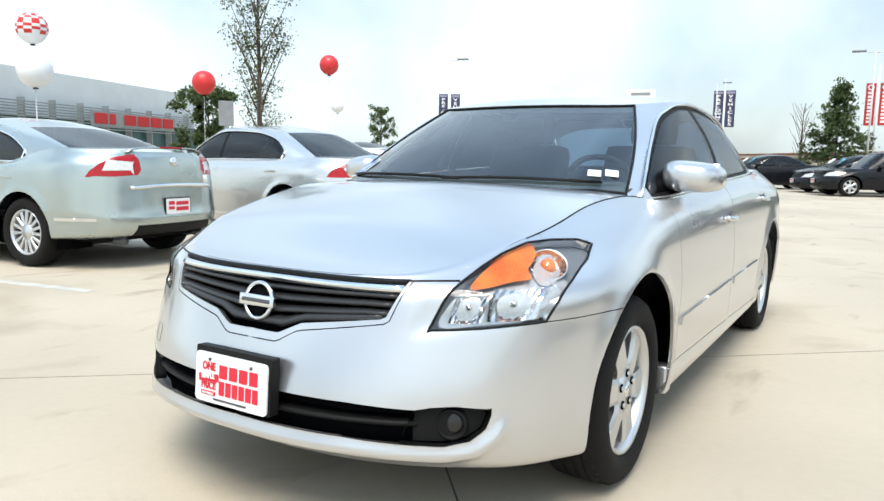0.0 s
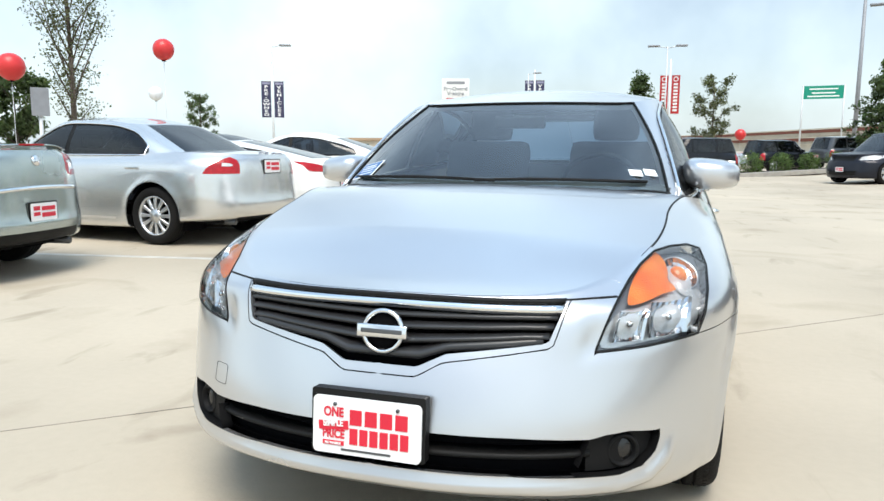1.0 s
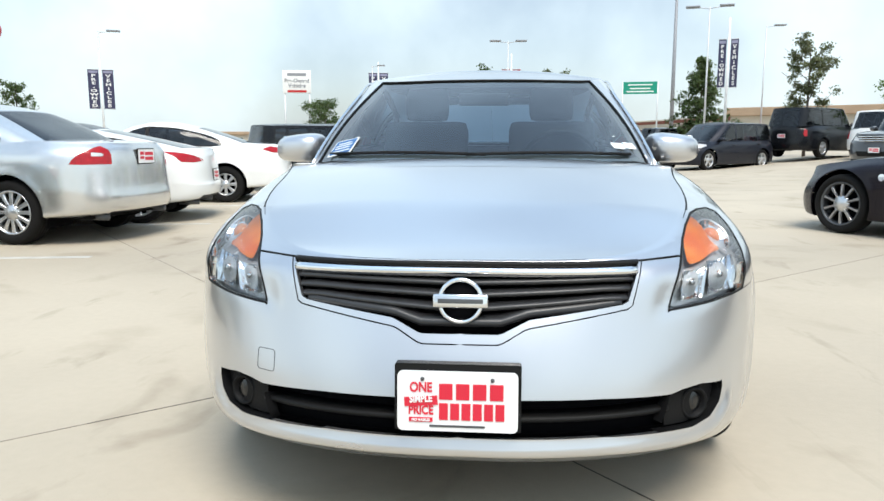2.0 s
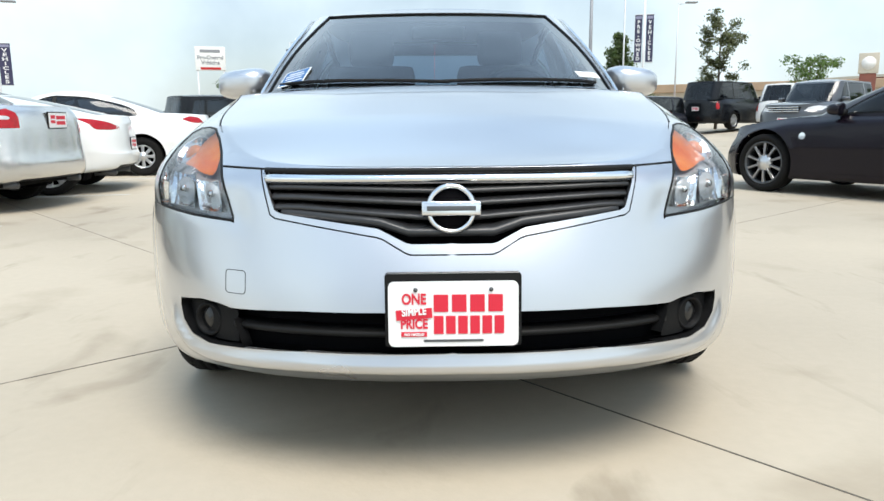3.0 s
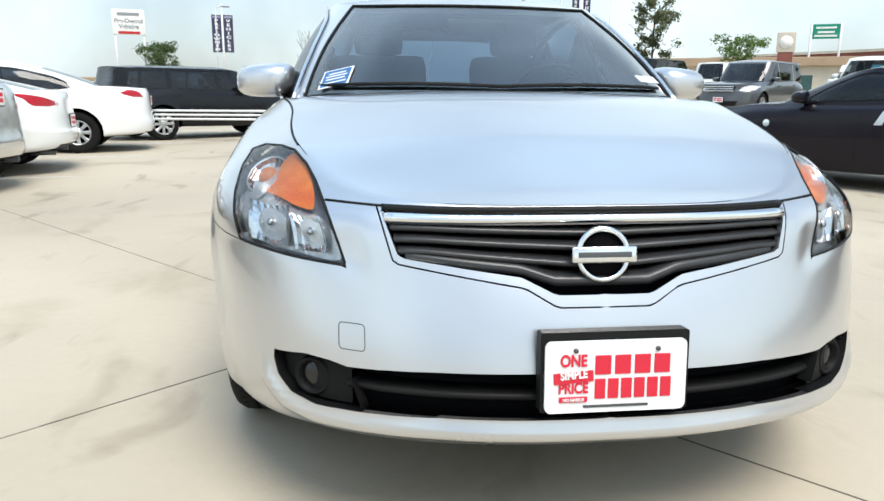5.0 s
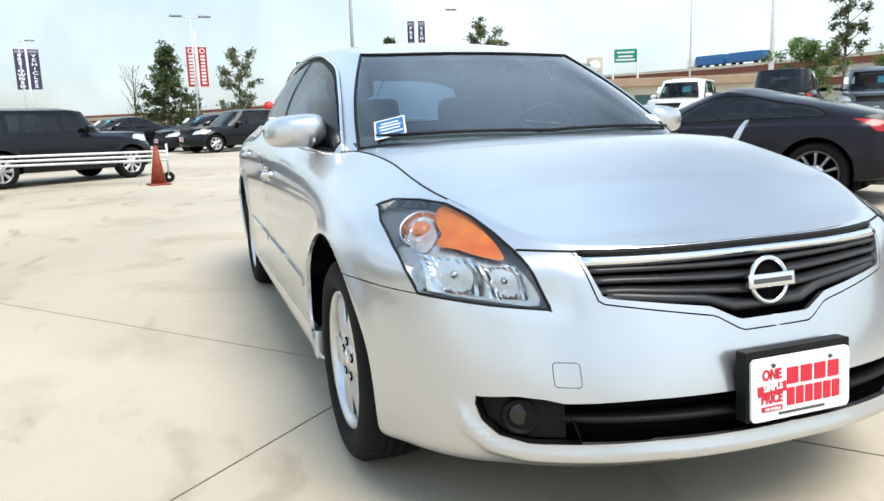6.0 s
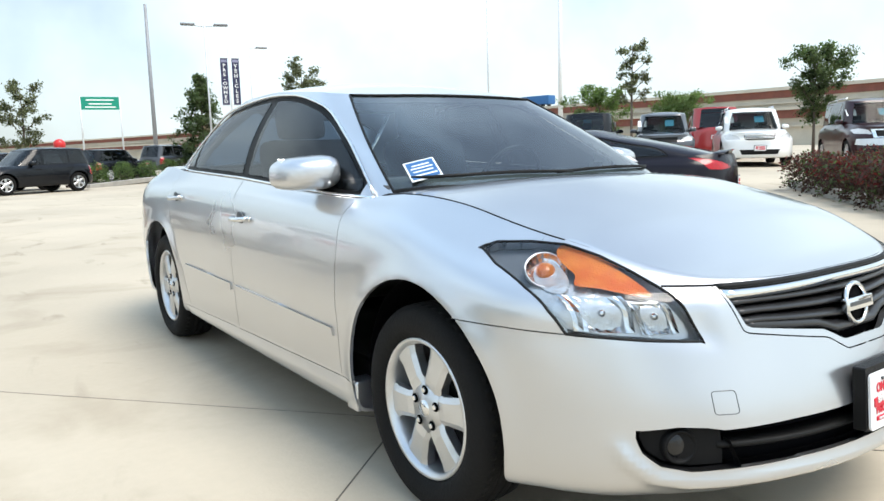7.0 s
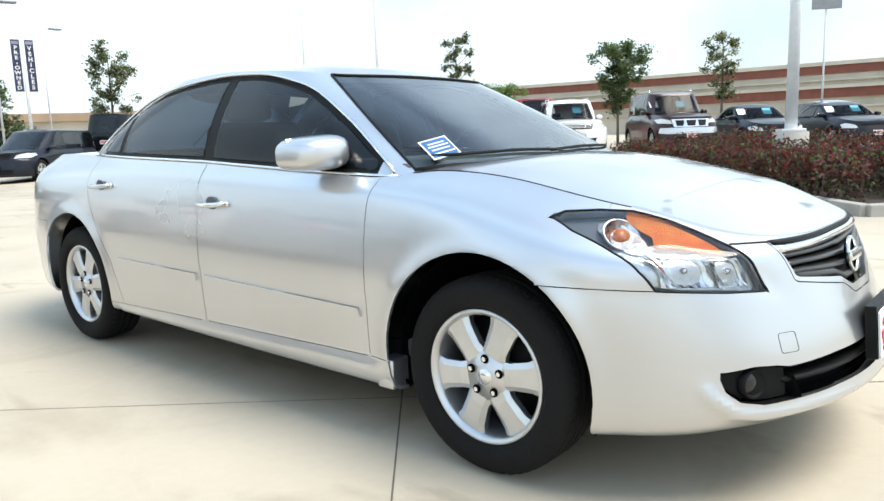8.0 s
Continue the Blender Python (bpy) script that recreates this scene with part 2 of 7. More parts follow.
def half_outline(row, y0, y1, nf, ns, nr):
    """Half of a closed outline seen from above: nose, side, tail."""
    def end(yend, ybase, a, b, k):
        t = np.linspace(0, 1, 500) ** 2 * (math.pi / 2)
        y = ybase + (yend - ybase) * np.cos(t) ** (2 / b)
        x = np.sin(t) ** (2 / a) * pchip(row["w"], y)
        s = np.concatenate([[0], np.cumsum(np.hypot(np.diff(x), np.diff(y)))])
        u = np.linspace(0, s[-1], k + 1)
        return np.interp(u, s, x), np.interp(u, s, y)
    fx, fy = end(row["yf"], y0, row.get("af", 2.4), row.get("bf", 2.2), nf)
    rx, ry = end(row["yr"], y1, row.get("ar", 3.0), row.get("br", 2.4), nr)
    sy = np.linspace(y0, y1, ns + 1)[1:-1]
    x = np.concatenate([fx, pchip(row["w"], sy), rx[::-1]])
    y = np.concatenate([fy, sy, ry[::-1]])
    return np.stack([x, y, row_height(row, x, y)], 1)


class Grid:
    """A fine sheet of four-sided faces, from which panels are cut along outlines."""
    def __init__(self, V):
        self.V = np.array(V, float)
        R, C = self.V.shape[:2]
        du, dv = np.gradient(self.V, axis=1), np.gradient(self.V, axis=0)
        n = np.cross(du, dv)
        ln = np.linalg.norm(n, axis=2, keepdims=True)
        self.N = n / np.maximum(ln, 1e-9)
        self.moved = np.zeros((R, C), bool)
        self.free = np.ones((R - 1, C - 1, 2), bool)
        self.joined = None

    def tris(self):
        """Two triangles a cell, split along the diagonal whose ends lie on a cut."""
        R, C = self.moved.shape
        i = np.arange(R * C).reshape(R, C)
        a, b, c, d = i[:-1, :-1], i[:-1, 1:], i[1:, 1:], i[1:, :-1]
        m = self.moved
        ac, bd = m[:-1, :-1] & m[1:, 1:], m[:-1, 1:] & m[1:, :-1]
        flip = (bd & ~ac)[..., None]
        t0 = np.where(flip, np.stack([a, b, d], -1), np.stack([a, b, c], -1))
        t1 = np.where(flip, np.stack([b, c, d], -1), np.stack([a, c, d], -1))
        return np.stack([t0, t1], 2)

    def centres(self):
        return self.V.reshape(-1, 3)[self.tris()].mean(3)

    @staticmethod
    def inside(P, poly):
        x, y = P[..., 0], P[..., 1]
        r = np.zeros(x.shape, bool)
        k = len(poly)
        for i in range(k):
            (x0, y0), (x1, y1) = poly[i], poly[(i + 1) % k]
            if y0 == y1:
                continue
            c = ((y0 > y) != (y1 > y)) & (x < (x1 - x0) * (y - y0) / (y1 - y0) + x0)
            r ^= c
        return r

    def cut(self, poly, axes, where=None, take=True):
        """Moves the nearest points onto the outline (seen along one axis) and returns the faces inside it."""
        P = self.V[..., axes]
        ins = self.inside(P, poly)
        ok = np.ones(ins.shape, bool) if where is None else where(self.V)
        R, C = ins.shape
        pa = np.array(poly, float)
        pb = np.roll(pa, -1, axis=0)
        jobs = []
        for dr, dc in ((0, 1), (1, 0)):
            A, B = ins[: R - dr, : C - dc], ins[dr:, dc:]
            for r, c in np.argwhere((A != B) & ok[: R - dr, : C - dc]):
                p, q = P[r, c], P[r + dr, c + dc]
                d, e, w = q - p, pb - pa, pa - p
                den = d[0] * e[:, 1] - d[1] * e[:, 0]
                den = np.where(np.abs(den) < 1e-12, 1e-12, den)
                t, u = (w[:, 0] * e[:, 1] - w[:, 1] * e[:, 0]) / den, (w[:, 0] * d[1] - w[:, 1] * d[0]) / den
                hit = np.where((t >= -1e-9) & (t <= 1 + 1e-9) & (u >= -1e-6) & (u <= 1 + 1e-6))[0]
                if len(hit):
                    s = float(t[hit[0]])
                    jobs.append((min(s, 1 - s), s, (r, c), (r + dr, c + dc)))
        done = set()
        V0 = self.V.copy()
        for _, t, a, b in sorted(jobs, key=lambda j: j[0]):
            if a in done or b in done:
                continue
            k, o, s = (a, b, t) if t < 0.5 else (b, a, 1 - t)
            if self.moved[k]:
                if not self.moved[o]:
                    k, o, s = o, k, 1 - s
                elif s > 0.3:
                    continue
            self.V[k] = V0[k] + (V0[o] - V0[k]) * s
            done.add(k)
        for k in done:
            self.moved[k] = True
        cen = self.centres()
        m = self.inside(cen[..., axes], poly) & self.free
        if where is not None:
            m &= where(cen)
        if take:
            self.free &= ~m
        return m

    def rest(self, test=None):
        m = self.free.copy()
        if test is not None:
            m &= test(self.centres())
        self.free &= ~m
        return m

    def data(self, mask, thick=0.012, gap=0.0015, sink=0.0, rim=True):
        quads = self.tris()[mask]
        use, inv = np.unique(quads, return_inverse=True)
        F = [tuple(q) for q in inv.reshape(-1, 3).tolist()]
        V, N = self.V.reshape(-1, 3)[use].copy(), self.N.reshape(-1, 3)[use].copy()
        V -= N * sink
        edges = {}
        for q in F:
            for a, b in zip(q, q[1:] + q[:1]):
                edges[(a, b)] = 1
        bnd = [(a, b) for a, b in edges if (b, a) not in edges]
        if rim and bnd:
            vb = sorted({v for e in bnd for v in e})
            cen = {v: [] for v in vb}
            for q in F:
                for a in q:
                    if a in cen:
                        cen[a].append(V[list(q)].mean(0))
            W = V.copy()
            for v in vb:
                d = np.mean(cen[v], 0) - V[v]
                ln = np.linalg.norm(d)
                if ln > 1e-6 and not (self.joined is not None and self.joined(V[v])):
                    W[v] = V[v] + d / ln * min(gap, ln * 0.5)
            V = W
            n0, nb = len(V), len(vb)
            up = {v: n0 + i for i, v in enumerate(vb)}
            lo = {v: n0 + nb + i for i, v in enumerate(vb)}
            out = np.array([V[v] - np.mean(cen[v], 0) for v in vb])
            out /= np.maximum(np.linalg.norm(out, axis=1, keepdims=True), 1e-9)
            V = np.concatenate([V, V[vb], V[vb] - N[vb] * thick])
            N = np.concatenate([N, out, out])
            F += [(up[b], up[a], lo[a], lo[b]) for a, b in bnd]
        return V, F, N

    def panel(self, name, mask, mat, parent, label="", thick=0.012, gap=0.0015, sink=0.0, rim=True):
        if not mask.any():
            return None
        V, F, N = self.data(mask, thick, gap, sink, rim)
        return arr_part(name, V, F, mat, parent, label, True, N)


def loft(rows, y0, y1, nf, ns, nr, sub):
    """Sheet through the outlines, bottom to top, both sides of the car."""
    H = np.array([half_outline(r, y0, y1, nf, ns, nr) for r in rows])
    P = np.concatenate([2 * H[:1] - H[1:2], H, 2 * H[-1:] - H[-2:-1]])
    out = []
    for i in range(1, len(P) - 2):
        for t in np.linspace(0, 1, sub + 1)[: sub if i < len(P) - 3 else sub + 1]:
            a, b, c, d = P[i - 1], P[i], P[i + 1], P[i + 2]
            out.append(0.5 * (2 * b + (c - a) * t + (2 * a - 5 * b + 4 * c - d) * t**2 + (3 * b - a - 3 * c + d) * t**3))
    G = np.array(out)
    M = G * np.array([-1, 1, 1])
    return Grid(np.concatenate([M[:, ::-1], G[:, 1:]], 1))


def deck(edge, row, lo, hi, across=24):
    """Sheet between the two sides of an edge line: hood, roof or boot lid."""
    E = edge[(edge[:, 1] >= lo) & (edge[:, 1] <= hi)]
    q = np.linspace(-1, 1, across + 1)
    x, y = E[:, :1] * q, np.repeat(E[:, 1:2], len(q), 1)
    g = Grid(np.stack([x, y, row_height(row, x, y)], -1))
    h = 0.004
    n = np.stack([-(row_height(row, x + h, y) - row_height(row, x - h, y)) / (2 * h), -(row_height(row, x, y + h) - row_height(row, x, y - h)) / (2 * h), np.ones_like(x)], -1)
    g.N = n / np.linalg.norm(n, axis=2, keepdims=True)
    return g


# ---- cars ----
def wheel_parts(root, x, y, r, rim_r, width, spokes, style="plain", side=1):
    """A tyre with its rim, brake disc, spokes and nuts, facing +x (side 1) or -x."""
    w = new("wheel")
    w.parent = root
    w.matrix_basis = pose(x, y, r, 0, 0, 0 if side > 0 else 180)
    h = width / 2
    bm = bmesh.new()
    lathe(bm, [(rim_r * 0.98, h * 0.55), (rim_r * 1.01, h * 0.86), (rim_r * 1.10, h * 0.98), (r * 0.83, h * 1.02), (r * 0.90, h * 0.985), (r * 0.945, h * 0.91), (r * 0.972, h * 0.80),
               (r * 0.990, h * 0.66), (r, h * 0.40), (r, h * 0.36), (r * 0.978, h * 0.35), (r * 0.978, h * 0.29), (r, h * 0.28), (r, h * 0.03), (r * 0.978, h * 0.02), (r * 0.978, -h * 0.04),
               (r, -h * 0.05), (r, -h * 0.3), (r * 0.978, -h * 0.31), (r * 0.978, -h * 0.37), (r, -h * 0.38), (r * 0.985, -h * 0.8), (r * 0.9, -h), (rim_r, -h * 0.9)], 56)
    if style == "main":
        for k in range(56):
            t = 2 * math.pi * (k + 0.5) / 56
            box(bm, h * 0.50, h * 0.70, -0.012, 0.012, r * 0.970, r * 0.992, m=Matrix.Rotation(t, 4, "X"))
    part("tyre", bm, RUBBER, w)
    bm = bmesh.new()
    lathe(bm, [(rim_r * 1.00, h * 0.84), (rim_r * 0.985, h * 0.88), (rim_r * 0.95, h * 0.86), (rim_r * 0.90, h * 0.70), (rim_r * 0.89, -h * 0.6), (rim_r * 0.99, -h * 0.9)], 48)
    part("rim", bm, ALLOY if style != "dark" else GRILLE_GREY, w)
    bm = bmesh.new()
    lathe(bm, [(0.0, -0.02), (rim_r * 0.72, -0.02), (rim_r * 0.72, -0.045), (rim_r * 0.88, -0.05), (rim_r * 0.9, -h * 0.9)], 32)
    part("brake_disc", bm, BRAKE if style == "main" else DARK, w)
    bm = bmesh.new()
    face = h * 0.74
    n = spokes
    for k in range(n):
        rot = Matrix.Rotation(2 * math.pi * k / n + (side * radians(22) if style == "main" else 0.0), 4, "X")
        tw = {"main": 0.74, "dark": 0.36}.get(style, 0.62) * math.pi * rim_r / n
        pts = []
        for fr, hw, fx in ((0.16, tw * 0.62, face - 0.004), (0.45, tw * 0.50, face + 0.004), (0.75, tw * 0.57, face), (0.90, tw * 0.72, face - 0.002), (0.97, tw * 0.98, face - 0.004)):
            z = rim_r * fr
            pts.append([(fx - 0.010, -hw, z), (fx, -hw * 0.62, z), (fx, hw * 0.62, z), (fx - 0.010, hw, z), (fx - 0.045, hw * 0.8, z), (fx - 0.045, -hw * 0.8, z)])
        rings = [[bm.verts.new(rot @ Vector(p)) for p in ring] for ring in pts]
        for a, b in zip(rings, rings[1:]):
            for i in range(6):
                bm.faces.new((a[i], a[(i + 1) % 6], b[(i + 1) % 6], b[i]))
        bm.faces.new(rings[-1])
        bm.faces.new(list(reversed(rings[0])))
    bmesh.ops.recalc_face_normals(bm, faces=bm.faces)
    part("spokes", bm, ALLOY if style != "dark" else DARK_ALLOY, w, smooth=False)
    bm = bmesh.new()
    lathe(bm, [(0.0, face + 0.006), (rim_r * 0.13, face + 0.006), (rim_r * 0.15, face + 0.002), (rim_r * 0.36, face + 0.0), (rim_r * 0.39, face - 0.03)], 32)
    part("hub", bm, ALLOY, w)
    if style == "main":
        for k in range(5):
            t = 2 * math.pi * (k + 0.25) / 5
            c = Vector((face + 0.0015, 0.0572 * math.cos(t), 0.0572 * math.sin(t)))
            # Black disc on the hub's face stands in for the shaded nut hole.
            bm = bmesh.new()
            tube(bm, c, c + Vector((0.003, 0, 0)), 0.0145, seg=16)
            part("nut_hole_shade", bm, DARK, w)
            bm = bmesh.new()
            tube(bm, c, c + Vector((0.008, 0, 0)), 0.009, 0.008, seg=6)
            part("wheel_nut", bm, CHROME, w, smooth=False)
        bm = bmesh.new()
        lathe(bm, [(0.0, face + 0.011), (0.024, face + 0.010), (0.027, face + 0.003)], 24)
        part("centre_cap", bm, CHROME, w)
    return w


def plate_part(root, m):
    """A white dealer's plate with red writing shown as bars."""
    bm = prism(bmesh.new(), round_rect(0.33, 0.17, 0.012), 0.012, m)
    p = part("plate_frame", bm, BLACK_PLASTIC, root, smooth=False)
    bm = prism(bmesh.new(), round_rect(0.305, 0.148, 0.012), 0.006, m @ pose(0, -0.005, 0))
    part("plate", bm, PLATE_WHITE, root, smooth=False)
    bm = bmesh.new()
    for x0, x1, z0, z1 in ((-0.03, 0.13, 0.01, 0.045), (-0.03, 0.13, -0.045, -0.008), (-0.125, -0.05, 0.015, 0.05), (-0.125, -0.05, -0.03, 0.0)):
        box(bm, x0, x1, -0.007, -0.004, z0, z1, m=m)
    part("plate_print", bm, PLATE_RED, root, smooth=False)
    return p


def car_rows(s):
    """Body outlines from the sill up to the waist line, out of one car's few sizes."""
    wb, w, nose, tail, c = s["wb"], s["w"], s["nose"], s["tail"], s["clear"]
    hz, bz, tz = s["hood_z"], s["belt"], s["deck_z"]
    cy, mid = s["cowl_y"], c + (bz - c) * 0.5
    k = s.get("front", 1.0)
    ch = s.get("chin", 0.0)
    ew = s.get("edge_w", 0.80)
    tu = s.get("tail_up", 0.0)
    zE = s.get("edge_z") or [(nose, hz), (nose * 0.45, hz + (s["cowl_z"] - hz) * 0.5), (cy + 0.1, s["cowl_z"] - 0.02), (wb * 0.5, bz), (wb * 0.85, bz + 0.03), (s["rw0"], tz), (tail, tz - 0.04)]
    wE = s.get("edge_x") or [(nose, ew * w), (0, ew * w), (cy + 0.15, ew * w + 0.02), (cy + 0.6, w * 0.9), (wb * 0.8, w * 0.9), (wb + 0.3, w * 0.84), (tail, w * 0.8)]
    e = dict(af=s.get("ea", 4.0), bf=2.2)
    rows = [
        dict(w=[(0, w * 0.90)], z=[(nose, c + ch), (-0.35, c + ch * 0.15), (0.3, c), (wb - 0.1, c + 0.02), (wb + 0.4, c + 0.03 + tu * 0.8), (tail, c + 0.04 + tu)], yf=nose + 0.13, yr=tail - 0.12),
        dict(w=[(0, w * 0.965)], z=[(nose, c + 0.015 + ch), (-0.35, c + 0.018 + ch * 0.15), (0.3, c + 0.02), (wb - 0.1, c + 0.04), (wb + 0.4, c + 0.05 + tu * 0.8), (tail, c + 0.06 + tu)], yf=nose + 0.055, yr=tail - 0.05),
        dict(w=[(0, w * 0.985)], z=[(nose, c + 0.10), (0.3, c + 0.12), (wb, c + 0.14), (tail, c + 0.16 + tu * 0.5)], yf=nose + 0.008 + s.get("lip", 0.0), yr=tail - 0.01),
        dict(w=[(0, w * 0.995)], z=[(nose, c + 0.24), (0.3, c + 0.28), (tail, c + 0.3)], yf=nose - s.get("lip", 0.0) * 0.8, yr=tail),
        dict(w=[(0, w)], z=[(nose, c + (hz - c) * 0.72), (0.0, mid + 0.04), (wb, mid + 0.06), (tail, mid + 0.02)], yf=nose + 0.068 * k, yr=tail - 0.02),
        dict(w=[(nose, w * 0.955), (0, w * 0.965), (wb, w * 0.975), (tail, w * 0.95)], z=[(nose, hz - 0.055), (nose * 0.5, (mid + bz) / 2 - 0.06), (0.3, (mid + bz) / 2 + 0.06), (wb, (mid + tz) / 2 + 0.08), (tail, tz - 0.14)], yf=nose + 0.125 * k, yr=tail - 0.05, af=s.get("a5", 2.5)),
        dict(w=wE, z=zE, yf=nose + 0.15 * k, yr=tail - 0.09, crown=s["hood_crown"] + s["boot_crown"], **e),
    ]
    return rows


def cabin_rows(s, E):
    """Outlines of the windows' ring, from the waist to the roof edge."""
    rw = s["roof_w"]
    base = dict(w=[(y, x - 0.006) for y, x in E["w"] if y >= 0], z=[(y, z - 0.006) for y, z in E["z"]], yf=s["ws0"], yr=s["rw0"], af=6, bf=2.2, ar=5, br=2.3)
    top = dict(w=[(0, rw)], z=s["roof_edge"], yf=s["ws1"], yr=s["rw1"], af=6, bf=2.2, ar=6, br=2.3, crown=s["roof_crown"])
    return base, top


def ring(base, top, y0b, y1b, y0t, y1t, n, nf, ns, nr, bulge):
    A, B = half_outline(base, y0b, y1b, nf, ns, nr), half_outline(top, y0t, y1t, nf, ns, nr)
    out = []
    for t in np.linspace(0, 1, n + 1):
        p = A + (B - A) * t
        p[:, 0] *= 1 + bulge * math.sin(math.pi * t)
        p[:, 2] += 0.35 * bulge * math.sin(math.pi * t)
        out.append(p)
    G = np.array(out)
    M = G * np.array([-1, 1, 1])
    return Grid(np.concatenate([M[:, ::-1], G[:, 1:]], 1)), B


def circle(cy, cz, r, a0=-40, a1=220, n=36):
    return [(cy + r * math.cos(radians(a0 + (a1 - a0) * k / n)), cz + r * math.sin(radians(a0 + (a1 - a0) * k / n))) for k in range(n + 1)]


def rounded(poly, k=4):
    """A closed smooth line through the corners of an outline."""
    P = np.array(poly, float)
    n = len(P)
    out = []
    for i in range(n):
        a, b, c, d = P[i - 1], P[i], P[(i + 1) % n], P[(i + 2) % n]
        for j in range(k):
            t = j / k
            out.append(tuple(0.5 * (2 * b + (c - a) * t + (2 * a - 5 * b + 4 * c - d) * t**2 + (3 * b - a - 3 * c + d) * t**3)))
    return out


def mirror_x(poly):
    return [(-a, b) for a, b in reversed(poly)]


def on_sheet(g, poly, axes, where, rings=5, sink=0.0, dense=4):
    """A patch with that outline, laid over the sheet g (a star-shaped outline)."""
    V, N = g.V.reshape(-1, 3), g.N.reshape(-1, 3)
    ok = where(V)
    V, N = V[ok], N[ok]
    pts = []
    for i in range(len(poly)):
        a, b = np.array(poly[i], float), np.array(poly[(i + 1) % len(poly)], float)
        for k in range(dense):
            pts.append(a + (b - a) * k / dense)
    pts = np.array(pts)
    c = pts.mean(0)
    flat = [c] + [c + (p - c) * (r / rings) for r in range(1, rings + 1) for p in pts]
    other = 3 - axes[0] - axes[1]
    out, nor = [], []
    for p in flat:
        d = ((V[:, axes] - p) ** 2).sum(1)
        k = np.argsort(d)[:8]
        w = 1 / (d[k] + 1e-6)
        q, n = np.zeros(3), (N[k] * w[:, None]).sum(0)
        n /= max(np.linalg.norm(n), 1e-9)
        q[axes[0]], q[axes[1]] = p
        # plane through the nearest points, evaluated at p
        vm = (V[k] * w[:, None]).sum(0) / w.sum()
        dn = n[other] if abs(n[other]) > 0.2 else math.copysign(0.2, n[other])
        q[other] = vm[other] - ((p[0] - vm[axes[0]]) * n[axes[0]] + (p[1] - vm[axes[1]]) * n[axes[1]]) / dn
        out.append(q - n * sink)
        nor.append(n)
    m = len(pts)
    F = [(0, 1 + k, 1 + (k + 1) % m) for k in range(m)]
    for r in range(rings - 1):
        o = 1 + r * m
        F += [(o + k, o + m + k, o + m + (k + 1) % m, o + (k + 1) % m) for k in range(m)]
    return np.array(out), F, np.array(nor)


def thick_patch(name, g, poly, axes, where, mat, parent, out=0.004, base=-0.004, label="", rings=4, dense=4):
    """A patch with an edge of its own, standing proud of the sheet by out."""
    V, F, N = on_sheet(g, poly, axes, where, rings, -out, dense)
    m = len(poly) * dense
    n0 = len(V) - m
    lo = V[n0:] - N[n0:] * (out - base)
    up = V[n0:]
    k0 = len(V)
    V2 = np.concatenate([V, up, lo])
    c = up.mean(0)
    o = up - c
    o /= np.maximum(np.linalg.norm(o, axis=1, keepdims=True), 1e-9)
    N2 = np.concatenate([N, o, o])
    F += [(k0 + k, k0 + m + k, k0 + m + (k + 1) % m, k0 + (k + 1) % m) for k in range(m)]
    return arr_part(name, V2, F, mat, parent, label, True, N2)


def glass_outline(arc, low, y0, y1, inset):
    """A window between y0 and y1, under a smooth arch and over the waist."""
    ys = np.linspace(y0, y1, 26)
    up = pchip(arc, ys) - inset
    dn = np.interp(ys, [a for a, _ in low], [b for _, b in low]) + inset
    keep = up > dn + 0.006
    ys, up, dn = ys[keep], up[keep], dn[keep]
    return [(float(y), float(z)) for y, z in zip(ys, dn)] + [(float(y), float(z)) for y, z in zip(ys[::-1], up[::-1])]


def ease(t):
    t = np.clip(t, 0, 1)
    return t * t * (3 - 2 * t)


def door_foot(y):
    """Height of the sedan's door edge, which climbs towards the front."""
    return np.interp(y, [0.47, 1.5, 2.3], [0.312, 0.292, 0.272])


def shape_nose(g):
    """Facets of the sedan's nose: a raised panel between the lamps, a shelf under each lamp, a ridge round the intake."""
    x, y, z = np.abs(g.V[..., 0]), g.V[..., 1], g.V[..., 2]
    nose = ease((-0.22 - y) / 0.12)
    crease = 0.578 + 0.14 * (x - 0.47)
    shelf = ease((x - 0.465 - 0.15 * (z - 0.60)) / 0.060) * ease((z - crease) / 0.060) * (1 - ease((z - 0.665) / 0.070)) * (1 - ease((x - 0.70) / 0.08))
    line = [(0.0, 0.303), (0.35, 0.300), (0.50, 0.292), (0.60, 0.286), (0.665, 0.298), (0.705, 0.335), (0.722, 0.385), (0.724, 0.425)]
    d = np.full(x.shape, 9.0)
    for (xa, za), (xb, zb) in zip(line, line[1:]):
        ex, ez = xb - xa, zb - za
        t = np.clip(((x - xa) * ex + (z - za) * ez) / (ex * ex + ez * ez), 0, 1)
        d = np.minimum(d, np.hypot(x - xa - t * ex, z - za - t * ez))
    n = Grid(g.V).N
    under = ease((np.interp(x, [a for a, _ in line[:5]], [b for _, b in line[:5]]) - 0.006 - z) / 0.040) * (1 - ease((x - 0.60) / 0.12))
    out = (0.014 * np.exp(-((d / 0.016) ** 2)) * (1 - ease((z - 0.33) / 0.075)) - 0.009 * shelf - 0.005 * under) * nose
    g.V += n * out[..., None]


